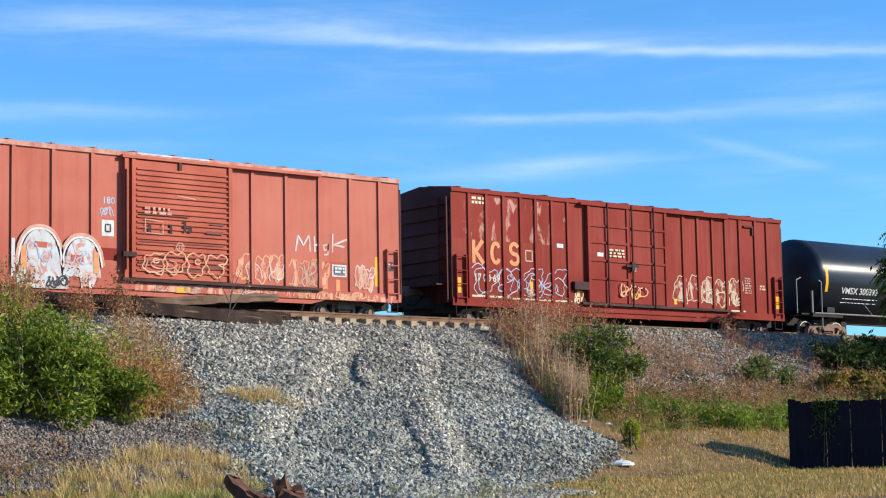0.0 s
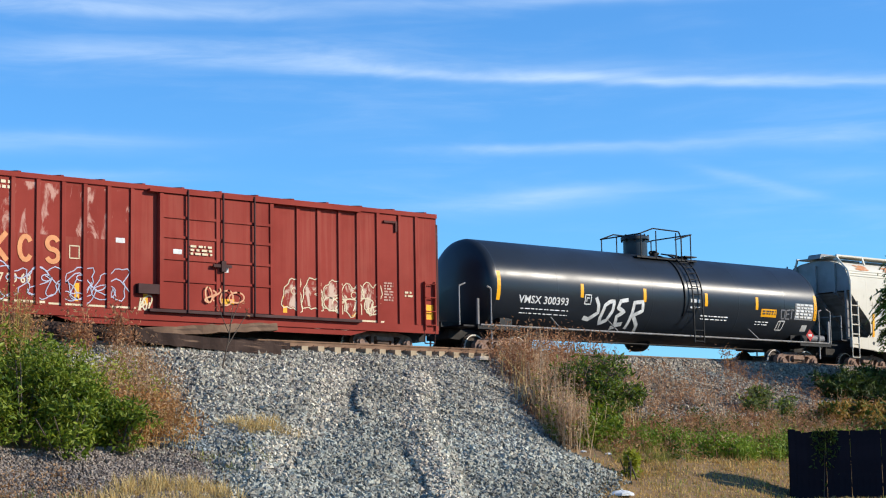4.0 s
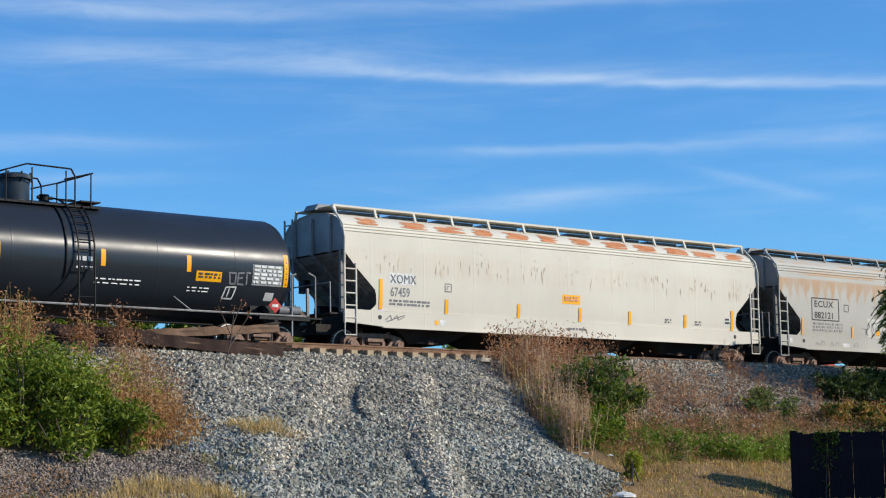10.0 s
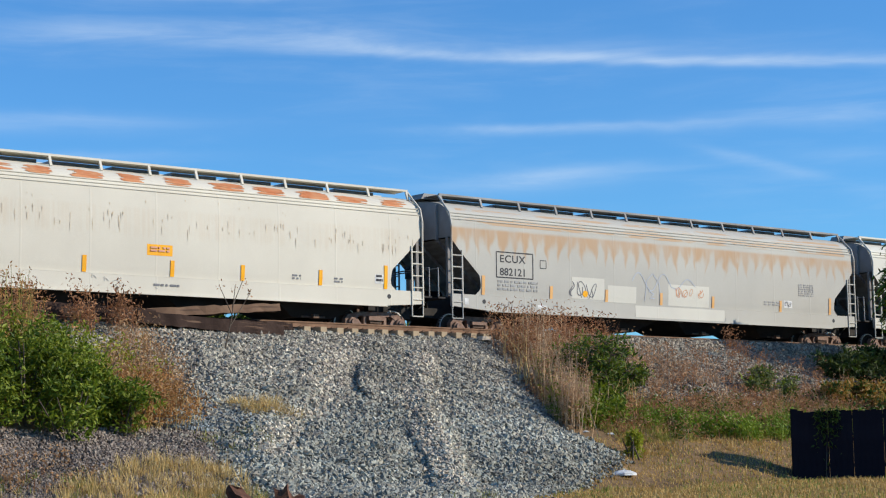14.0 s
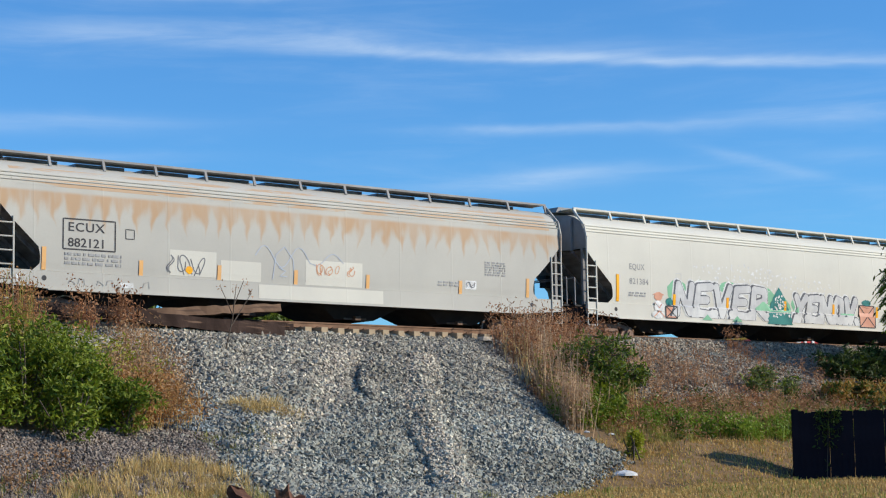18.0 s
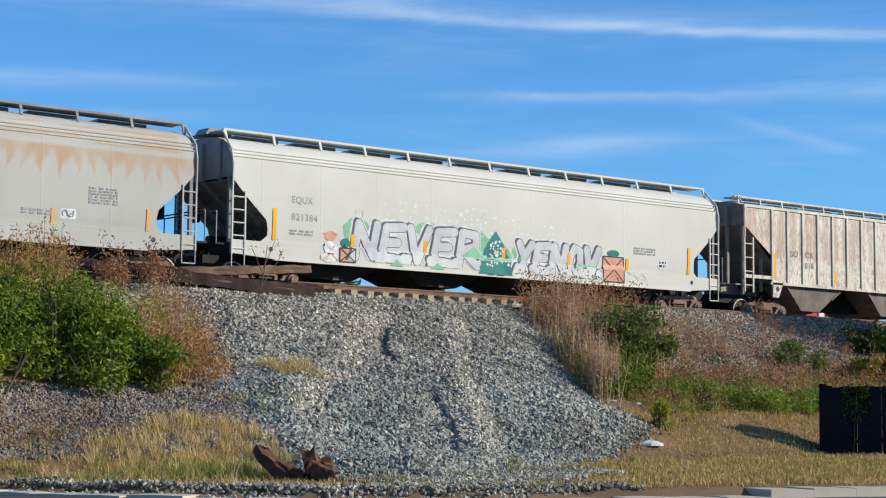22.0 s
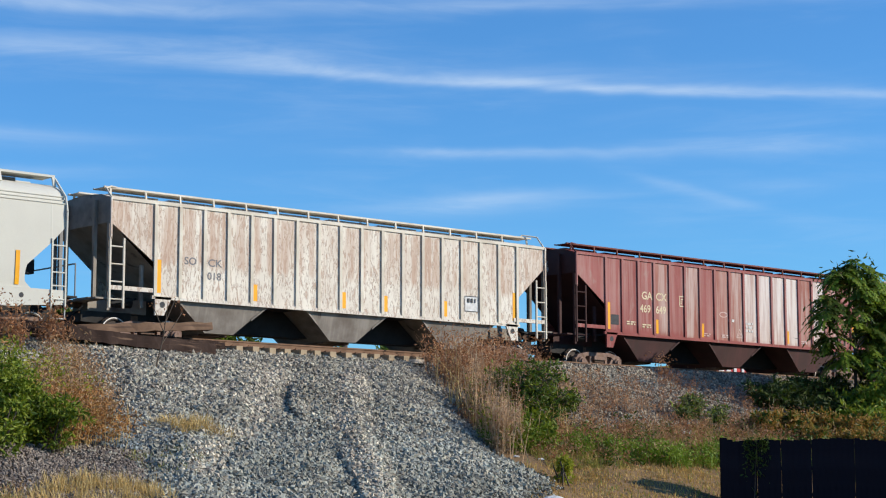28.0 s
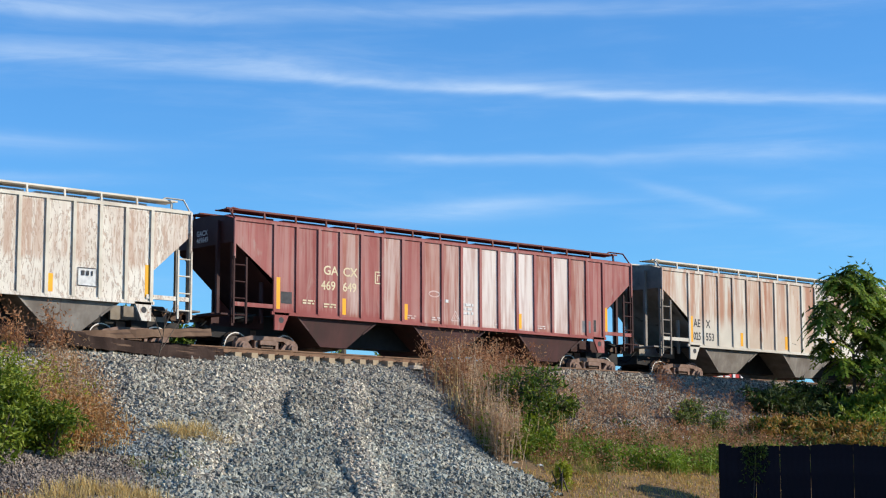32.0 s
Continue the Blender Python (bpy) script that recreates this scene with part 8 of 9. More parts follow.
# bush and dry growth beside the ramp's left edge
shrub("dense green bush with small leaves at the foot of the bank", [at_ground(18.3, 35.3, 1.5, 1.2, 1.05), at_ground(16.2, 35.2, 1.6, 1.3, 1.25), at_ground(19.8, 35.2, 0.9, 0.8, 0.75), at_ground(14.2, 35.6, 1.6, 1.4, 1.3), at_ground(17.2, 36.8, 1.3, 1.0, 1.35), at_ground(19.3, 36.4, 0.8, 0.8, 0.95), at_ground(15.6, 37.4, 1.2, 1.0, 1.4), at_ground(20.3, 34.7, 0.8, 0.6, 0.55), at_ground(18.0, 37.8, 0.9, 0.8, 1.1), at_ground(18.6, 34.3, 1.0, 0.6, 0.6), at_ground(16.6, 34.2, 1.2, 0.6, 0.7), at_ground(16.9, 38.6, 1.2, 0.8, 1.1), at_ground(19.4, 35.1, 0.9, 0.6, 0.7), at_ground(20.3, 35.0, 0.6, 0.5, 0.5)], 1500, 0.075, "leaf_green", "leaf_dark", 0.22, "bush")
x, y = spots(700, 19.8, 25.2, 35.2, 41.0, lambda x, y: np.hypot((x - 21.6 - (y - 36) * 0.55) / 1.25, (y - 37.6) / 2.8) < 1)
k = rng.random(len(x)) < 0.55
weeds("rusty-brown dead weeds on the bank", x[k], y[k], 0.4, 1.2, "dry_brown", "dry_brown", 0.05, 15, width=0.014, lean=0.8)
weeds("tan dead weeds on the bank", x[~k], y[~k], 0.4, 1.15, "straw", "dry_pink", 0.055, 18, width=0.014, lean=0.9)
x, y = spots(330, 20.4, 22.3, 34.6, 37.0)
weeds("straw-coloured dead stalks beside the bush", x, y, 0.4, 1.0, "straw", "dry_orange", 0.055, 12, width=0.014, lean=0.8)
x = np.concatenate([rng.normal(21.3, 0.4, 30), rng.normal(23.1, 0.14, 16), rng.normal(24.5, 0.32, 40)])
y = rng.uniform(41.2, 42.1, 86)
weeds("tall rusty seed-head weeds beside the timbers", x, y, 0.7, 1.6, "dry_rust", "dry_rust", 0.06, 30, "tall_weeds", 0.016, 0.35)
x, y = spots(260, 16.0, 21.5, 38.5, 42.2)
weeds("brown dead weeds above the bush", x, y, 0.5, 1.1, "dry_brown", "dry_brown", 0.055, 14)
x, y = spots(160, 18.0, 22.5, 36.5, 39.5)
weeds("yellow-green weeds among dry stalks", x, y, 0.6, 1.2, "straw_green", "leaf_lime", 0.06, 22, "green_weeds", 0.016, 0.6)

# real yellow-green growth; the high leaf_lime share also paints in the bush's highlights
branchy("yellow-green leafy growth over the bush, lime leaves for its sunlit top", [(15.2, 37.3, 2.6, 0.9, 12), (16.8, 37.6, 2.4, 0.8, 12), (18.6, 37.3, 2.0, 0.8, 10), (19.6, 36.9, 1.5, 0.6, 8), (14.2, 36.4, 2.5, 0.8, 10), (16.0, 35.9, 2.3, 1.0, 12), (18.2, 36.0, 1.9, 0.9, 12)], 0.07, "leaf_green", "leaf_lime", 0.7, 16, "bush")
x, y = spots(260, 15.2, 19.6, 36.0, 38.6)
reed_bed("yellow-green flowering stalks rising through the bush", x, y, 1.6, 2.7, "straw_green", "dry_orange", 0.02, 16, 0.15)
x, y = spots(60, 14.9, 15.7, 33.0, 34.0)
reed_bed("tan flowering stalks in front of the bush", x, y, 0.7, 1.7, "dry_brown", "dry_orange", 0.02, 18, 0.12)
x, y = spots(150, 14.5, 18.2, 31.6, 33.6)
weeds("low brown weeds in the purplish gravel", x, y, 0.1, 0.35, "dry_rust", "dry_brown", 0.045, 8, "dry_weeds", 0.016, 0.9)
x, y = spots(260, 12.8, 17.8, 26.6, 32.0, lambda x, y: (wave(x, y, 1.1, 2.0) > -0.45) & (y > verge(x) + 0.5))
tufts("tall_grass", x, y, 12, 0.08, 0.3, 0.014, "straw", "dry long grass in tussocks along the verge")
x, y = spots(300, 12.8, 18.2, 27.6, 32.6, lambda x, y: (wave(x, y, 1.4, 5.0) > 0.0) & (y > verge(x) + 0.5))
tufts("tall_grass", x, y, 14, 0.1, 0.35, 0.014, "grass_green", "greenish tussocks along the verge")

# reeds and bush beside the ramp's right edge
band = lambda x, y, w: np.exp(-(((x - 34.7 - (y - 36.5) * 0.73) / w) ** 2) - ((y - 38.1) / 3.5) ** 4)
x, y = spots(9000, 31.0, 39.5, 33.4, 41.9, lambda x, y: rng.random(len(x)) < band(x, y, 0.62) * 0.42)
reed_bed("tall tan dead stalks with loose plumes in a thicket", x, y, 0.7, 1.7, "stalk_pale", "dry_pink", 0.026, 7, 0.26)
x, y = spots(5000, 31.0, 39.5, 33.4, 41.9, lambda x, y: rng.random(len(x)) < band(x, y, 0.8) * 0.12)
reed_bed("rusty dead stalks in a thicket", x, y, 0.6, 1.5, "dry_brown", "dry_rust", 0.018, 12, 0.35)
x, y = spots(2600, 32.4, 34.6, 34.3, 35.6, lambda x, y: (rng.random(len(x)) < 0.22) & (np.abs(x - 33.35 - (y - 34.6) * 0.5) < 0.45))
reed_bed("bunch of upright straw-coloured stalks", x, y, 0.7, 1.3, "stalk_pale", "dry_pink", 0.024, 4, 0.15)
x, y = spots(1900, 33.3, 36.6, 34.3, 36.8, lambda x, y: np.abs(x - 34.7 - (y - 35.2) * 0.7) < 0.75)
weeds("bright green leafy weeds at the thicket's foot", x, y, 0.3, 0.75, "leaf_green", "leaf_green", 0.085, 7, "green_weeds", 0.02, 0.6)
x, y = spots(600, 32.8, 37.4, 34.4, 38.6, lambda x, y: np.abs(x - 34.8 - (y - 36.5) * 0.73) < 0.75)
weeds("green and yellow stalks in the thicket", x, y, 0.4, 1.0, "straw_green", "leaf_green", 0.06, 16, "green_weeds", 0.02, 0.6)
x, y = spots(150, 33.0, 37.0, 35.0, 41.4)
weeds("pale tan stalks in the thicket", x, y, 0.8, 1.8, "straw", "dry_brown", 0.05, 6, "reeds", 0.02, 0.5)
x, y = spots(190, 35.8, 40.5, 39.6, 41.9)
weeds("rusty seed-head weeds standing over the thicket", x, y, 0.8, 1.7, "dry_rust", "dry_rust", 0.055, 26, "tall_weeds", 0.018, 0.45)
branchy("dark green leafy bush spreading in the dead thicket", [(35.9, 36.4, 2.4, 0.7, 13), (36.6, 36.6, 1.5, 1.5, 11), (35.2, 35.3, 1.1, 0.5, 8), (36.6, 37.3, 2.2, 0.9, 10), (37.6, 37.0, 1.1, 1.1, 8)], 0.085, "leaf_dark", "leaf_green", 0.3, 13, "bush")
shrub("lime green small shrub on the bank", [at_ground(33.15, 32.41, 0.3, 0.28, 0.34)], 5000, 0.07, "leaf_lime", None)
x, y = spots(150, 40.5, 50.5, 37.4, 41.8)
weeds("sparse rusty weeds on the stony bank", x, y, 0.25, 0.8, "dry_rust", "dry_rust", 0.05, 14, width=0.016, lean=0.6)
x, y = spots(1100, 37.0, 45.0, 37.6, 41.9, lambda x, y: (rng.random(len(x)) < 1.1 - (x - 37.0) / 6.5) & (wave(x, y, 1.2, 8.0) > -0.4))
weeds("rust-brown weeds below the rail", x, y, 0.25, 0.95, "dry_rust", "dry_pink", 0.055, 11, width=0.016, lean=0.6)
x, y = spots(1100, 33.8, 51, 33.4, 37.4, lambda x, y: (wave(x, y, 0.9, 4.0) > -0.35) & (y < 36.4 + 0.25 * np.abs(x - 41) + wave(x, y, 1.7)))
weeds("rust-red low weeds over the lower bank", x, y, 0.2, 0.65, "dry_rust", "dry_rust", 0.05, 10, width=0.018, lean=0.8)
x, y = spots(800, 34.0, 50, 33.4, 37.4, lambda x, y: y < 36.2 + 0.25 * np.abs(x - 41) + wave(x, y, 1.7))
weeds("brown low weeds over the lower bank", x, y, 0.2, 0.6, "dry_brown", "dry_brown", 0.05, 9, width=0.018, lean=0.8)
x, y = spots(900, 34.5, 50, 33.2, 37.2, lambda x, y: wave(x, y, 1.6, 1.0) > 0.1)
weeds("dark low leafy weeds among the dead growth", x, y, 0.15, 0.45, "leaf_dark", "leaf_dark", 0.07, 9, "green_weeds", 0.018, 0.8)
x, y = spots(900, 34.5, 50, 33.2, 38.4, lambda x, y: wave(x, y, 1.3, 7.0) > 0.2)
weeds("tan dead grass stems among the weeds", x, y, 0.3, 0.8, "dry_pink", "dry_pink", 0.05, 7, "dry_weeds", 0.016, 0.5)
x, y = spots(1300, 33.8, 46, 33.3, 36.6, lambda x, y: wave(x, y, 1.1, 3.0) > -0.2)
tufts("tall_grass", x, y, 9, 0.12, 0.38, 0.016, "straw_green", "olive grass tussocks over the lower bank", 0.1)
x, y = spots(700, 33.6, 46, 32.4, 35.6, lambda x, y: wave(x, y, 1.5, 6.0) > 0.0)
tufts("tall_grass", x, y, 9, 0.12, 0.34, 0.016, "lawn_straw", "dry grass tussocks over the lower bank", 0.1)
for cx, cy, rx, ry, n in ((36.1, 34.5, 0.55, 0.4, 130), (37.3, 33.9, 0.6, 0.4, 200), (38.6, 33.5, 0.6, 0.4, 170), (40.1, 33.6, 0.75, 0.5, 190), (41.2, 33.4, 0.6, 0.5, 150), (43.0, 33.6, 1.3, 0.7, 300)):
    x, y = spots(int(n * 2.1), cx - 1.6 * rx, cx + 1.6 * rx, cy - 1.3 * ry, cy + 1.3 * ry, lambda x, y: np.hypot((x - cx) / (1.6 * rx), (y - cy) / (1.3 * ry)) < 0.75 + 0.6 * wave(x, y, 2.3))
    weeds("lush bright green weeds at the foot of the bank", x, y, 0.15, 0.68, "leaf_lush", "leaf_lush", 0.06, 7, "green_weeds", 0.022, 0.5)
branchy("grey-green upright shrub on the stony bank", [(44.1, 37.5, 1.05, 0.35, 10), (45.0, 37.3, 0.8, 0.4, 8), (43.5, 37.3, 0.7, 0.3, 6)], 0.08, "leaf_grey", "leaf_green", 0.3, 10)
branchy("bushes below the rail, their shade put into dark leaves", [(51.0, 39.6, 1.1, 0.9, 16), (52.2, 39.3, 1.3, 1.0, 18), (53.4, 39.6, 1.4, 1.0, 18), (54.8, 39.4, 1.5, 1.1, 16), (50.0, 39.2, 0.9, 0.7, 14), (51.2, 38.2, 1.0, 0.8, 14), (52.6, 38.0, 1.1, 0.9, 14), (56.4, 39.4, 1.5, 1.1, 14)], 0.1, "leaf_shade", "leaf_dark", 0.2, 22)
branchy("orange-brown autumn shrubs behind the fence", [(45.9, 36.2, 0.95, 0.7, 12), (47.1, 36.3, 1.0, 0.8, 14), (48.4, 36.2, 0.95, 0.7, 12), (49.6, 36.1, 1.05, 0.8, 14), (50.8, 36.0, 1.0, 0.8, 12), (46.6, 35.0, 0.8, 0.7, 12), (48.6, 34.9, 0.9, 0.8, 12), (50.6, 34.9, 0.9, 0.8, 12)], 0.085, "leaf_orange", "leaf_dark", 0.35, 22)
x, y = spots(9, 47.0, 47.7, 41.0, 41.6)
weeds("lone rusty weed below the rail", x, y, 0.6, 1.3, "dry_rust", "dry_rust", 0.055, 26, "tall_weeds", 0.016)
x, y = spots(2600, 44, 66, 29.5, 34.6)
weeds("green and brown weeds behind the fence", x, y, 0.3, 0.7, "dry_brown", "leaf_dark", 0.08, 9, "green_weeds", 0.02, 0.7)

# lawn and verge
x, y = spots(26000, 19.2, 25.6, 22.4, 28.2, lambda x, y: (y > verge(x) + 0.1) & (y > 22.6 + (x - 19.2) * 0.55 + 0.5 * wave(x, y, 1.9)) & (rng.random(len(x)) < 0.75))
stones("spilt_gravel", x, y, 0.024, 0.05, "stone", "grey crushed stone spilt below the ramp")
x, y = spots(110000, 10, 47, 17.5, 33.8, lambda x, y: ~inside(x, y, RAMP) & (y > verge(x) + 0.03 + 0.7 * (x < 17.2)) & ~inside(x, y, PATHWAY) & (y < 33.6))
tagged(blades("lawn", x, y, 0.04, 0.15, 0.025, "lawn_straw", 1.0), "short dry yellow lawn", "grass", kind="stuff")
x, y = spots(15000, 10, 47, 19, 33.8, lambda x, y: ~inside(x, y, RAMP) & (y > verge(x) + 0.03 + 0.7 * (x < 17.2)) & ~inside(x, y, PATHWAY) & (wave(x, y, 0.8, 3) > -0.1))
tagged(blades("green_grass", x, y, 0.05, 0.2, 0.022, "grass_green", 0.7), "greener blades in the dry lawn", "grass", kind="stuff")
HUMP = [(15.9, 30.4), (16.6, 29.2), (18.5, 28.0), (19.8, 29.0), (21.0, 30.6), (21.2, 32.5), (19.0, 33.0), (17.2, 31.8)]
x, y = spots(800, 16.4, 21.5, 27.8, 33.2, lambda x, y: inside(x, y, HUMP) & (rng.random(len(x)) < 0.35 + 0.65 * smooth(16.4, 18.6, x)))
back = rng.random(len(x)) < 0.25 + 0.75 * smooth(29.8, 31.6, y + (x - 18.5) * 0.1)
tufts("tall_grass", x[back], y[back], 15, 0.18, 0.5, 0.014, "straw", "tussocks of long straw-coloured grass", 0.08, 0.8)
tufts("tall_grass", x[~back], y[~back], 16, 0.15, 0.45, 0.014, "grass_green", "tussocks of long green grass at the ramp's foot", 0.08, 0.9)
x, y = spots(200, 19.2, 25.0, 24.6, 29.0, lambda x, y: (np.abs(y - 25.4 - (x - 19) * 0.3) < 0.9) & (wave(x, y, 1.7) > -0.1))
tufts("tall_grass", x, y, 16, 0.08, 0.3, 0.014, "straw_green", "thin grass in the spilt gravel", 0.1)
x, y = spots(1500, 20.4, 23.2, 31.0, 35.0, lambda x, y: rng.random(len(x)) < 0.6)
stones("scattered_gravel", x, y, 0.024, 0.045, "stone", "loose grey stones at the ramp's edge")
x, y = spots(80, 23.4, 24.8, 34.7, 35.7)
tufts("tall_grass", x, y, 18, 0.15, 0.42, 0.018, "straw", "flattened straw on the gravel", 0.12, 1.4)
x, y = spots(60, 21.7, 23.3, 33.0, 34.4)
tufts("tall_grass", x, y, 12, 0.1, 0.26, 0.016, "straw_green", "sparse grass in the gravel", 0.1)

# bare sapling and tall stalk on the bank
t = thing("sapling", "thin bare brown sapling on the gravel bank", "sapling")
bx, by = 26.0, 39.7
b0 = gz(bx, by)
tips = [((bx, by, b0 - 0.05), (bx + 0.25, by, b0 + 0.9)), ((bx + 0.25, by, b0 + 0.9), (bx + 0.3, by - 0.1, b0 + 1.75)), ((bx + 0.2, by, b0 + 0.7), (bx + 0.9, by + 0.1, b0 + 1.6)), ((bx + 0.26, by, b0 + 1.0), (bx - 0.1, by, b0 + 1.7)), ((bx + 0.27, by, b0 + 1.2), (bx + 0.6, by, b0 + 1.9))]
stems("trunk", tips[:1], 0.025, "bark", t), stems("branchwork", tips[1:], 0.014, "bark", t)
leaves("dead_leaves", np.array([np.array(b) + rng.normal(0, 0.07, 3) for a, b in tips[1:] for _ in range(7)]), 0.05, "dry_rust", t)


def tree_of_heaven(x, y, heads, label, seed):
    """A young tree: thin stems, each ending in rosettes of long arching feathered leaves."""
    r = random.Random(seed)
    t = thing("tree", label, "tree")
    z = gz(x, y)
    mb, rods = Mesh(), []
    V = {0: [], 1: []}
    top = heads[0]
    axis = lambda h: Vector((x + top[0] * h / top[2] + 0.06 * math.sin(h * 1.7), y + top[1] * h / top[2], z + h))
    hs = [top[2] * i / 6 for i in range(7)]
    for p, q in zip(hs, hs[1:]):
        mb.rod(axis(p - (0.1 if p == 0 else 0)), axis(q), 0.075 - 0.01 * p, 8, 0.075 - 0.01 * q)
    for dx, dy, h in heads:
        b = Vector((x + dx, y + dy, z + h))
        if h < top[2]:
            mb.rod(axis(max(h - 0.35 - 0.55 * abs(dx), 0.3)), b, 0.035, 7, 0.012)
        for k in range(19):
            az, up = r.uniform(0, 6.283), r.uniform(-0.05, 0.7)
            ln = r.uniform(0.55, 1.0)
            base = b - Vector((0, 0, abs(r.gauss(0, 0.22))))
            d = Vector((math.cos(az), math.sin(az), 0))
            at = lambda u: base + d * ln * u + Vector((0, 0, ln * (up * u - 0.75 * u * u)))
            us = [i / 11 for i in range(12)]
            rods += [(at(us[i]), at(us[i + 2])) for i in range(0, 10, 2)]
            # upper heads are mostly leaf_lush: the crown's sunlit top is put into the colour
            lot = V[1 if r.random() < (0.85 if h > 0.8 * top[2] else 0.5) else 0]
            for i in range(2, 12):
                c, ax = at(us[i]), (at(us[i]) - at(us[i - 1])).normalized()
                side = ax.cross(Vector((0, 0, 1))).normalized()
                for s in (-1, 1):
                    e = (side * s + ax * 0.45 + Vector((0, 0, r.uniform(-0.6, -0.05)))).normalized()
                    w, l = ax * 0.068, 0.27 * (1 - 0.45 * abs(i - 5) / 6) * r.uniform(0.85, 1.15)
                    lot += [c - w * 0.3, c + e * l * 0.4 - w, c + e * l, c + e * l * 0.4 + w]
    part("trunk", mb, "bark", t, smooth=True)
    # dark leaves in the middle put the crown's inner shade into the colour
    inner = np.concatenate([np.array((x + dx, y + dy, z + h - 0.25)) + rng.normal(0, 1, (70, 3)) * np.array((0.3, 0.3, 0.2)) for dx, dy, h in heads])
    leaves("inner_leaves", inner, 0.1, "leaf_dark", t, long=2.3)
    stems("leaf_stalk", rods, 0.006, "straw_green", t)
    for key, mat, nm in ((0, "leaf_dark", "crown"), (1, "leaf_lush", "young_leaves")):
        q = np.array([tuple(v) for v in V[key]])
        bulk(nm, q, np.arange(len(q)).reshape(-1, 4), mat, t)
    return t


HEADS = [(0.36, 0, 5.6), (-0.1, 0.2, 5.3), (0.85, -0.2, 5.25), (-0.75, 0, 5.15), (1.5, 0.1, 5.0), (-0.2, -0.4, 4.7), (0.7, -0.4, 4.6), (2.1, 0.2, 4.6), (-1.3, 0.2, 4.3), (1.4, -0.3, 4.2), (-1.85, 0, 3.75), (-0.6, -0.4, 3.85), (2.5, 0, 3.9), (-1.2, 0.3, 3.0), (0.9, -0.3, 3.3), (2.0, 0, 3.1), (-0.7, 0, 2.3), (0.6, -0.2, 2.5), (1.7, 0, 2.3)]
tree_of_heaven(53.7, 38.4, [(dx * 0.84, dy, h) for dx, dy, h in HEADS], "young tree with long drooping feathered leaves beside the fence", 3)
tree_of_heaven(57.0, 38.2, [(dx * 1.1, -dy, h * 0.9) for dx, dy, h in HEADS], "young bushy tree with feathered leaves", 8)
shrub("bright green thicket round the young trees", [at_ground(53.0, 37.2, 1.0, 0.8, 0.6), at_ground(54.6, 37.0, 1.3, 0.9, 0.85), at_ground(56.8, 36.8, 1.5, 1.1, 1.0), at_ground(59.0, 37.0, 1.5, 1.2, 1.1)], 1500, 0.11, "leaf_green", "leaf_lush", 0.6)
branchy("leafy green undergrowth below the young trees", [(52.7, 37.2, 2.0, 1.0, 16), (53.6, 36.6, 2.9, 0.9, 16), (54.4, 36.8, 3.6, 0.7, 14), (54.9, 36.8, 2.8, 1.3, 18), (56.4, 36.6, 3.2, 1.3, 18), (58.2, 36.8, 2.9, 1.3, 16), (51.7, 36.6, 1.3, 0.8, 12)], 0.12, "leaf_lush", "leaf_lime", 0.35, 20)

# ---------------- fence, kerb, litter ----------------
fence = thing("picket_fence", "dark navy board fence of upright dog-eared pickets", "fence")
f0, fd = Vector((37.19, 30.72, 0)), Vector((0.58, -0.815, 0)).normalized()
fang = math.atan2(fd.y, fd.x)
FR = random.Random(2)
board = [Mesh().slab([(0, 0), (0.156, 0), (0.156, 1.74 + h), (0.125, 1.765 + h), (0.023, 1.765 + h), (0, 1.74 + h)], -0.011, 0.011).mesh("picket", "fence_paint") for h in (0.0, 0.01, -0.012)]
board.append(Mesh().slab([(0, 0), (0.142, 0), (0.146, 0.9), (0.139, 1.735), (0.118, 1.755), (0.023, 1.755), (0, 1.735)], -0.011, 0.011).mesh("picket", "fence_paint"))
for i in range(80):
    p = f0 + fd * (i * 0.151) + Vector((0.815, 0.58, 0)) * (0.012 * (i % 2))
    b = part("picket", board[3 if i in (5, 9, 14, 21, 27, 33, 39, 47) else i % 3], "", fence, at=(p.x, p.y, gz(p.x, p.y) - 0.03 + FR.uniform(-0.008, 0.008)))
    b.rotation_euler = (0, FR.uniform(-0.002, 0.002), fang)
rdir = Vector((0.815, 0.58, 0))
for i in range(1, 5):
    p = f0 + rdir * (i * 0.151)
    b = part("picket", board[i % 3], "", fence, at=(p.x, p.y, gz(f0.x, f0.y) - 0.08))
    b.rotation_euler = (0, 0, math.atan2(rdir.y, rdir.x))
for z in (0.3, 0.95, 1.5):
    a, b = f0 + Vector((0.03, 0.04, 0)), f0 + fd * 12.05 + Vector((0.03, 0.04, 0))
    part("rail", Mesh().beam((a.x, a.y, gz(a.x, a.y) + z), (b.x, b.y, gz(a.x, a.y) + z - 0.02), 0.04, 0.09), "fence_paint", fence)
for i in range(6):
    p = f0 + fd * (0.05 + i * 2.4) + Vector((0.08, 0.09, 0))
    part("post", Mesh().box(-0.045, 0.045, -0.045, 0.045, -0.3, 1.72), "fence_paint", fence, at=(p.x, p.y, gz(p.x, p.y)))
vine = thing("vine", "green creeper hanging on the dark fence", "vine")
p = np.stack([f0.x + fd.x * (s := rng.uniform(0.55, 1.2, 260)) - 0.04, f0.y + fd.y * s - 0.05, gz(f0.x, f0.y) + 1.75 - np.abs(rng.normal(0, 0.45, 260))], 1)
leaves("vine_leaves", p, 0.06, "leaf_dark", vine)
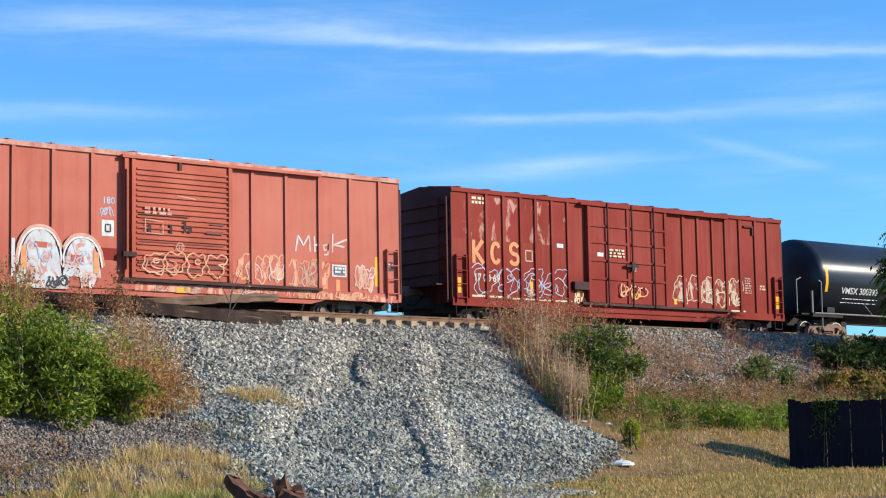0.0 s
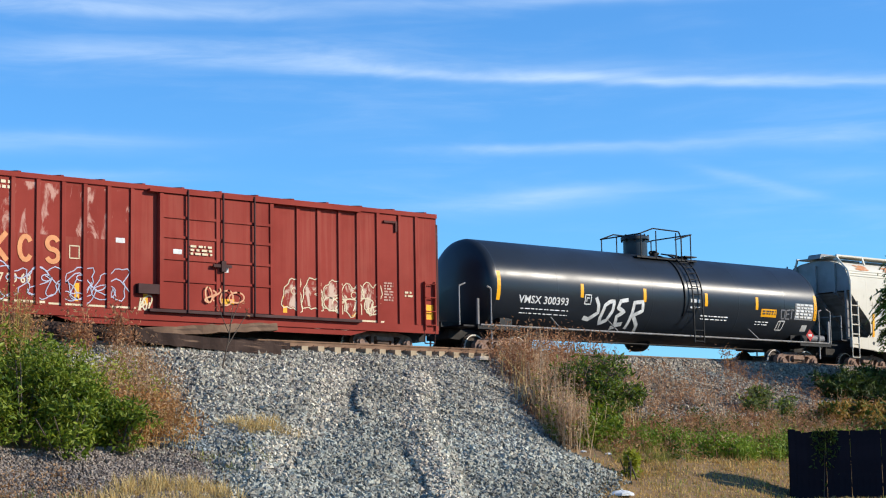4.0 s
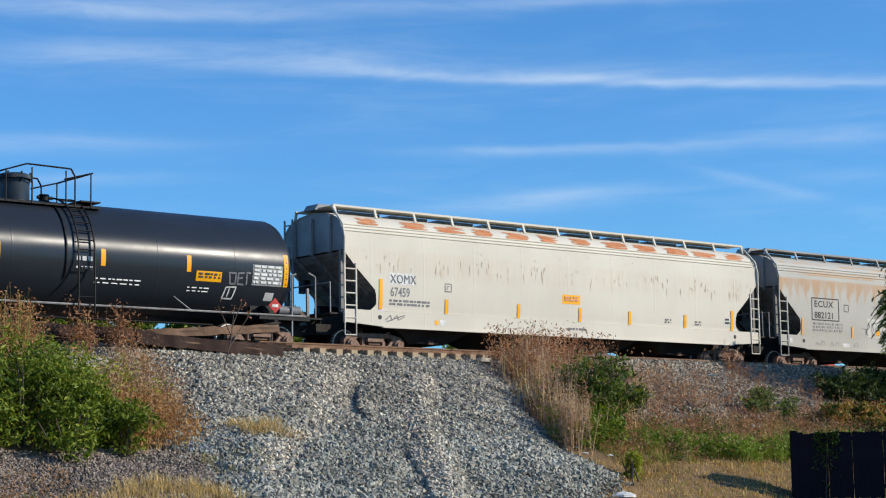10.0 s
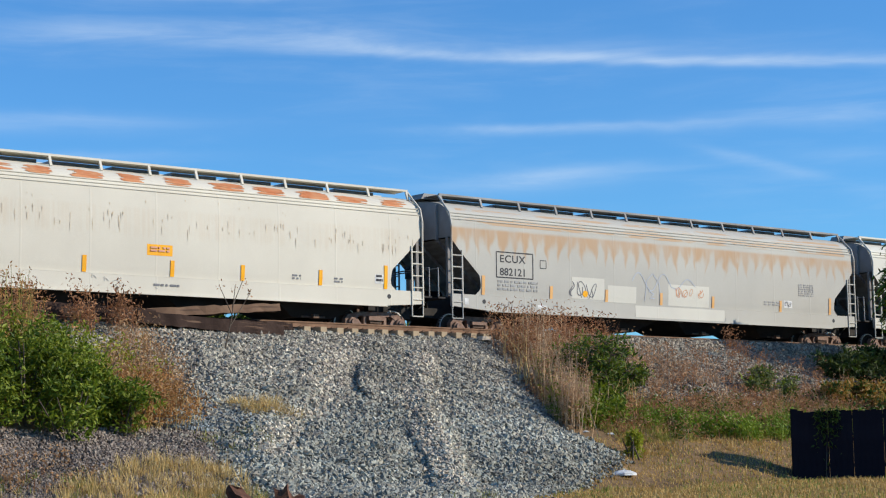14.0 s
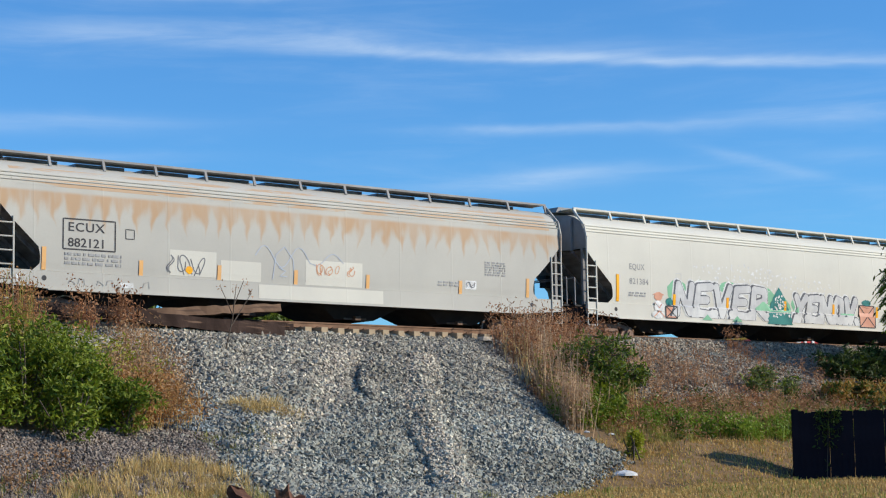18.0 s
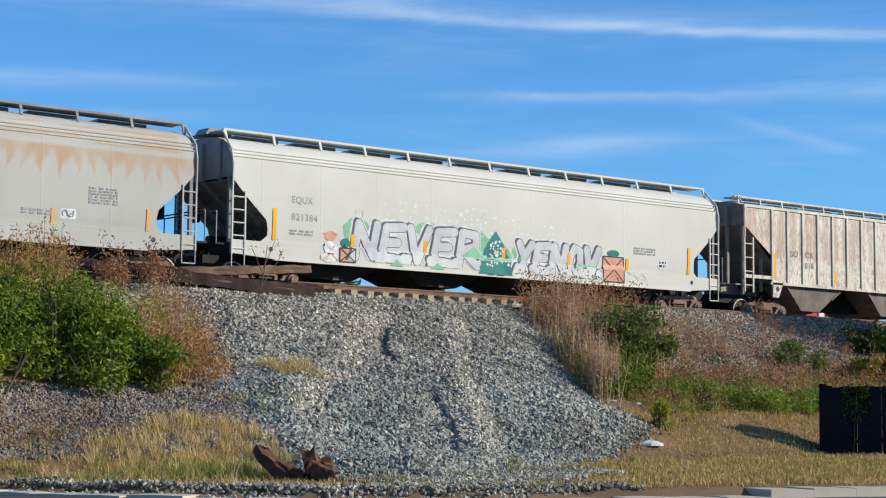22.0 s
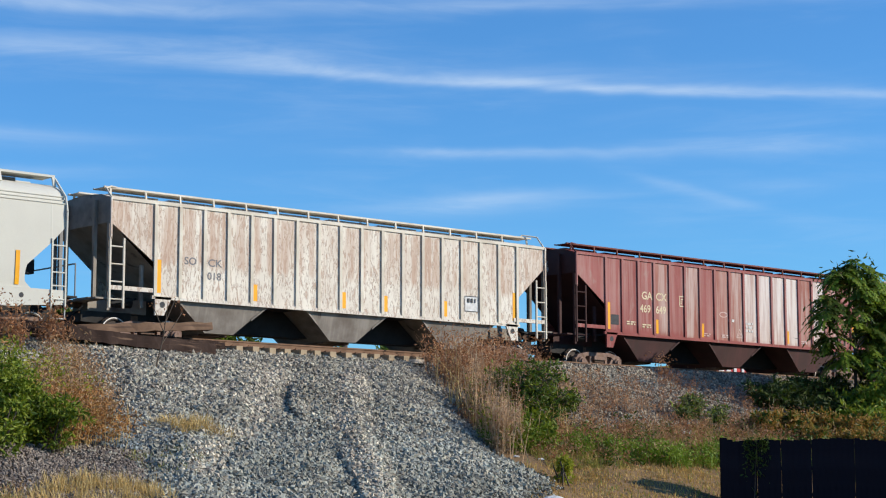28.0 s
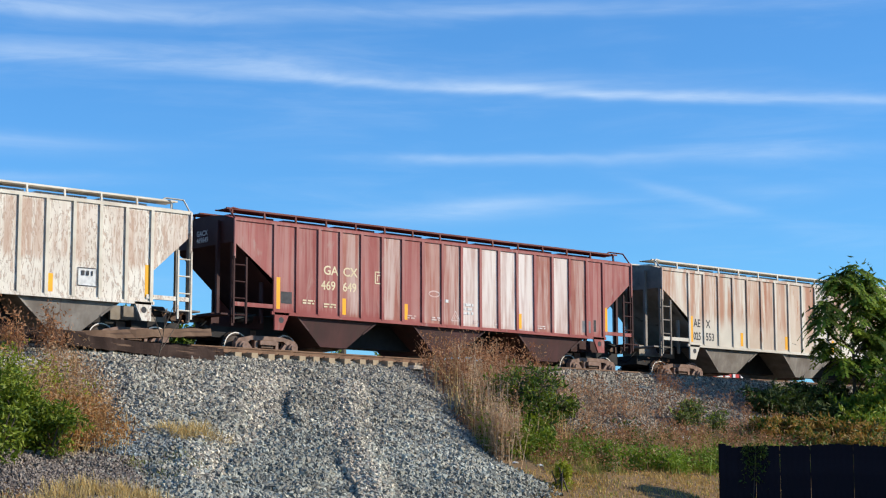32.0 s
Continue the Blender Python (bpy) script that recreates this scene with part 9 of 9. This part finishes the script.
stems("vine_stem", [((f0.x + fd.x * 0.8 - 0.03, f0.y + fd.y * 0.8 - 0.03, gz(f0.x, f0.y) - 0.03), (f0.x + fd.x * 0.9 - 0.03, f0.y + fd.y * 0.9 - 0.03, gz(f0.x, f0.y) + 1.7))], 0.012, "bark", vine)

kerb = thing("kerb", "worn pale concrete kerb and gutter at the lawn's edge", "kerb")
tagged(kerb, kind="structure")
pts, run = [], 0.0
for (ax, ay), (bx, by) in zip(EDGE, EDGE[1:]):
    k = max(1, int(math.hypot(bx - ax, by - ay) / 0.8))
    pts += [(ax + (bx - ax) * q / k, ay + (by - ay) * q / k) for q in range(k)]
KR = random.Random(4)
for (ax, ay), (bx, by) in zip(pts, pts[1:]):
    ln = math.hypot(bx - ax, by - ay)
    kt = -0.02 if ax > 23.8 else -0.13
    k = part("kerb_stone", Mesh().slab([(0.002, -0.3), (ln - 0.002, -0.3), (ln - 0.002, kt - 0.01), (ln * 0.5, kt), (0.002, kt - 0.006)], -0.95, 0.02), "concrete", kerb, at=(ax, ay, gz(ax, ay) + KR.uniform(-0.004, 0.004)))
    k.rotation_euler = (0, 0, math.atan2(by - ay, bx - ax))
rx, ry = np.array([p[0] for p in pts] + [60.0]), np.array([p[1] for p in pts] + [8.5])
V, F = [], []
for i, (px, py) in enumerate(zip(rx, ry)):
    for k in range(33):
        q = k / 32
        V.append((px - 0.3 - (px + 25) * q * 0.98, py - 0.45 - (py + 30) * q * 0.98))
V = np.array(V)
F = [(i * 33 + k, i * 33 + k + 1, i * 33 + 34 + k, i * 33 + 33 + k) for i in range(len(rx) - 1) for k in range(32)]
tagged(bulk("road", np.stack([V[:, 0], V[:, 1], ground(V[:, 0], V[:, 1]) + 0.03], 1), F, "asphalt", smoothed=True), "grey worn asphalt road", "road", kind="structure")


def litter(x, y, s, label, name="plastic_bag"):
    mb, r = Mesh(), random.Random(int(x * 100))
    n = 8
    for j in range(4):
        for i in range(n):
            a, rad = 2 * math.pi * i / n, s * (1.0, 0.95, 0.6, 0.08)[j] * r.uniform(0.75, 1.2)
            mb.v.append((rad * math.cos(a) * 1.5, rad * math.sin(a), s * (0.0, 0.25, 0.5, 0.62)[j] * r.uniform(0.8, 1.15)))
    mb.f += [(j * n + i, j * n + (i + 1) % n, (j + 1) * n + (i + 1) % n, (j + 1) * n + i) for j in range(3) for i in range(n)]
    ob = part(name, mb, "white_ink", at=(x, y, gz(x, y) - 0.01))
    ob.rotation_euler = (0, 0, -0.6)
    tagged(ob, label, "litter")


litter(31.64, 31.27, 0.2, "crumpled white plastic bag on the grass")
litter(42.4, 36.4, 0.2, "pale plastic bag caught on the bank")
litter(40.2, 35.9, 0.09, "scrap of white litter on the bank", "litter"), litter(33.9, 33.9, 0.08, "scrap of white litter by the ramp", "litter"), litter(31.6, 32.9, 0.07, "white scrap by the ramp's edge", "litter"), litter(21.6, 23.0, 0.09, "white scrap by the kerb", "litter"), litter(15.3, 27.4, 0.1, "white scrap in the verge", "litter"), litter(33.3, 34.2, 0.07, "white paper scrap at the thicket's foot", "litter"), litter(34.4, 34.6, 0.06, "small white scrap in the weeds", "litter"), litter(29.3, 31.0, 0.05, "small white scrap on the lawn", "litter")
rock = part("rock", Mesh().add([(x * 0.24, y * 0.2, z * 0.09) for x, y, z in ROCK.tolist()], ROCK_F.tolist()), "concrete", at=(37.2, 42.5, gz(37.2, 42.5) + 0.13))
tagged(rock, "pale flat rock lying beside the sleepers", "rock")

stump = thing("broken_timbers", "rotten brown broken timber ends lying in the grass", "timber")
RT = random.Random(17)


def rotten(a, b, w, h):
    """A short baulk from a to b with crumbled faces and a splintered end."""
    a, b = Vector(a), Vector(b)
    d = b - a
    m, mb, k = Matrix.Translation(a) @ d.to_track_quat("X", "Z").to_matrix().to_4x4(), Mesh(), 7
    ring = [(-1, -1), (0, -1), (1, -1), (1, 0), (1, 1), (0, 1), (-1, 1), (-1, 0)]
    for i in range(k + 1):
        for p, q in ring:
            e = RT.uniform(-0.16, 0.04) if i == k else 0
            mb.v.append(tuple(m @ Vector((d.length * i / k + e, p * w / 2 + RT.uniform(-0.03, 0.03), q * h / 2 + RT.uniform(-0.03, 0.03)))))
    mb.f += [(8 * i + j, 8 * i + (j + 1) % 8, 8 * i + 8 + (j + 1) % 8, 8 * i + 8 + j) for i in range(k) for j in range(8)] + [tuple(range(7, -1, -1)), tuple(range(8 * k, 8 * k + 8))]
    return mb


bx, by = BLOCK
side = lambda u, dy, dz: (bx + 0.78 * u + 0.62 * dy, by - 0.62 * u + 0.78 * dy, gz(bx, by) + dz)
for a, b, w, h in (((0.12, 0, -0.05), (0.0, 0.0, 0.62), 0.28, 0.24), ((0.05, -0.15, 0.28), (0.5, -0.25, 0.05), 0.3, 0.24), ((-0.35, 0.25, 0.02), (-0.95, 0.75, 0.58), 0.26, 0.2), ((-0.05, 0.2, 0.05), (-0.6, 0.5, 0.28), 0.24, 0.22), ((0.25, 0.1, 0.0), (0.3, 0.05, 0.42), 0.22, 0.26)):
    part("timber_end", rotten(side(*a), side(*b), w, h), "rotten_wood", stump)

# ---------------- beyond the track ----------------
pole = thing("utility_pole", "wooden utility pole with crossarm and insulators", "utility pole")
px, py = 60.64, 75.0
pz = gz(px, py)
part("pole", Mesh().rod((0, 0, -0.3), (0, 0, 15.1 - pz), 0.22, 12, 0.2), "bark", pole, smooth=True, at=(px, py, pz))
arm = part("crossarm", Mesh().beam((-1.5, -0.3, 14.35 - pz), (1.6, 0.4, 15.3 - pz), 0.13, 0.16), "bark", pole, at=(px, py, pz))
for i in range(5):
    part("insulator", Mesh().rod((-1.2 + i * 0.65, -0.23 + i * 0.15, 14.5 - pz + i * 0.2), (-1.2 + i * 0.65, -0.23 + i * 0.15, 14.78 - pz + i * 0.2), 0.07, 8), "dark_ink", pole, at=(px, py, pz))
shop = thing("shop_building", "low shop with a red roof band and white lettering shapes", "building")
part("wall", Mesh().box(86.5, 100, 75, 86, TOP - 0.7, 8.4), "wall_tan", shop)
part("roof_band", Mesh().slab([(88.4, 8.3), (95.5, 8.3), (94.9, 9.05), (94.0, 9.3), (91.2, 9.3), (89.4, 9.05)], 74.7, 86.2), "red_sign", shop, "red sloped roof band")
part("roof_trim", Mesh().slab([(91.0, 9.3), (94.1, 9.3), (93.9, 9.45), (91.3, 9.45)], 74.65, 86.2), "yellow_tape", shop, "yellow trim along the roof band")
for i, w in enumerate((0.5, 0.4, 0.22, 0.22, 0.45)):
    part("sign_shape", Mesh().box(90.3 + i * 0.75, 90.3 + i * 0.75 + w, 74.62, 74.7, 8.62, 9.12 if i in (0, 2, 3) else 8.95), "white_ink", shop, "white sign shape")
hedge_balls = [(46.9 + i * 1.3 + 0.3 * math.sin(i * 3), 60 + math.cos(i), 6.15 + 0.3 * math.sin(i * 1.7), 0.9, 0.9, 1.2 + 0.25 * math.sin(i * 2.3)) for i in range(4)]
hedge_balls += [(51.6 + i * 1.2, 60.5, 5.9, 1.1, 0.8, 1.15 + 0.25 * math.sin(i * 1.9 + 1)) for i in range(5)]
hedge_balls += [(27.5 + i * 1.3, 61 + 0.5 * math.sin(i), 6.6, 1.4, 0.9, 1.75 + 0.2 * math.sin(i * 2.1)) for i in range(13)]
shrub("green hedge on the far side of the track", hedge_balls, 1900, 0.15, "leaf_dark", "leaf_green", 0.4, "hedge")


# ---------------- what moves ----------------
def motions():
    step = 0.125
    times = [i * step for i in range(int(32 / step))] + [32.0]
    for car in CARS:
        s0 = car["start"]
        walk(car, [(t, pose(s0 - travel(t), TRACK_Y, RAIL_Z)) for t in (0, 4, 8, 12, 16, 20, 24, 28, 32)])
    for ws, w in TRUCKS:
        walk(ws, [(t, Matrix.Translation((w, 0, WHEEL_R)) @ Matrix.Rotation(-travel(t) / WHEEL_R, 4, "Y")) for t in times])


motions()
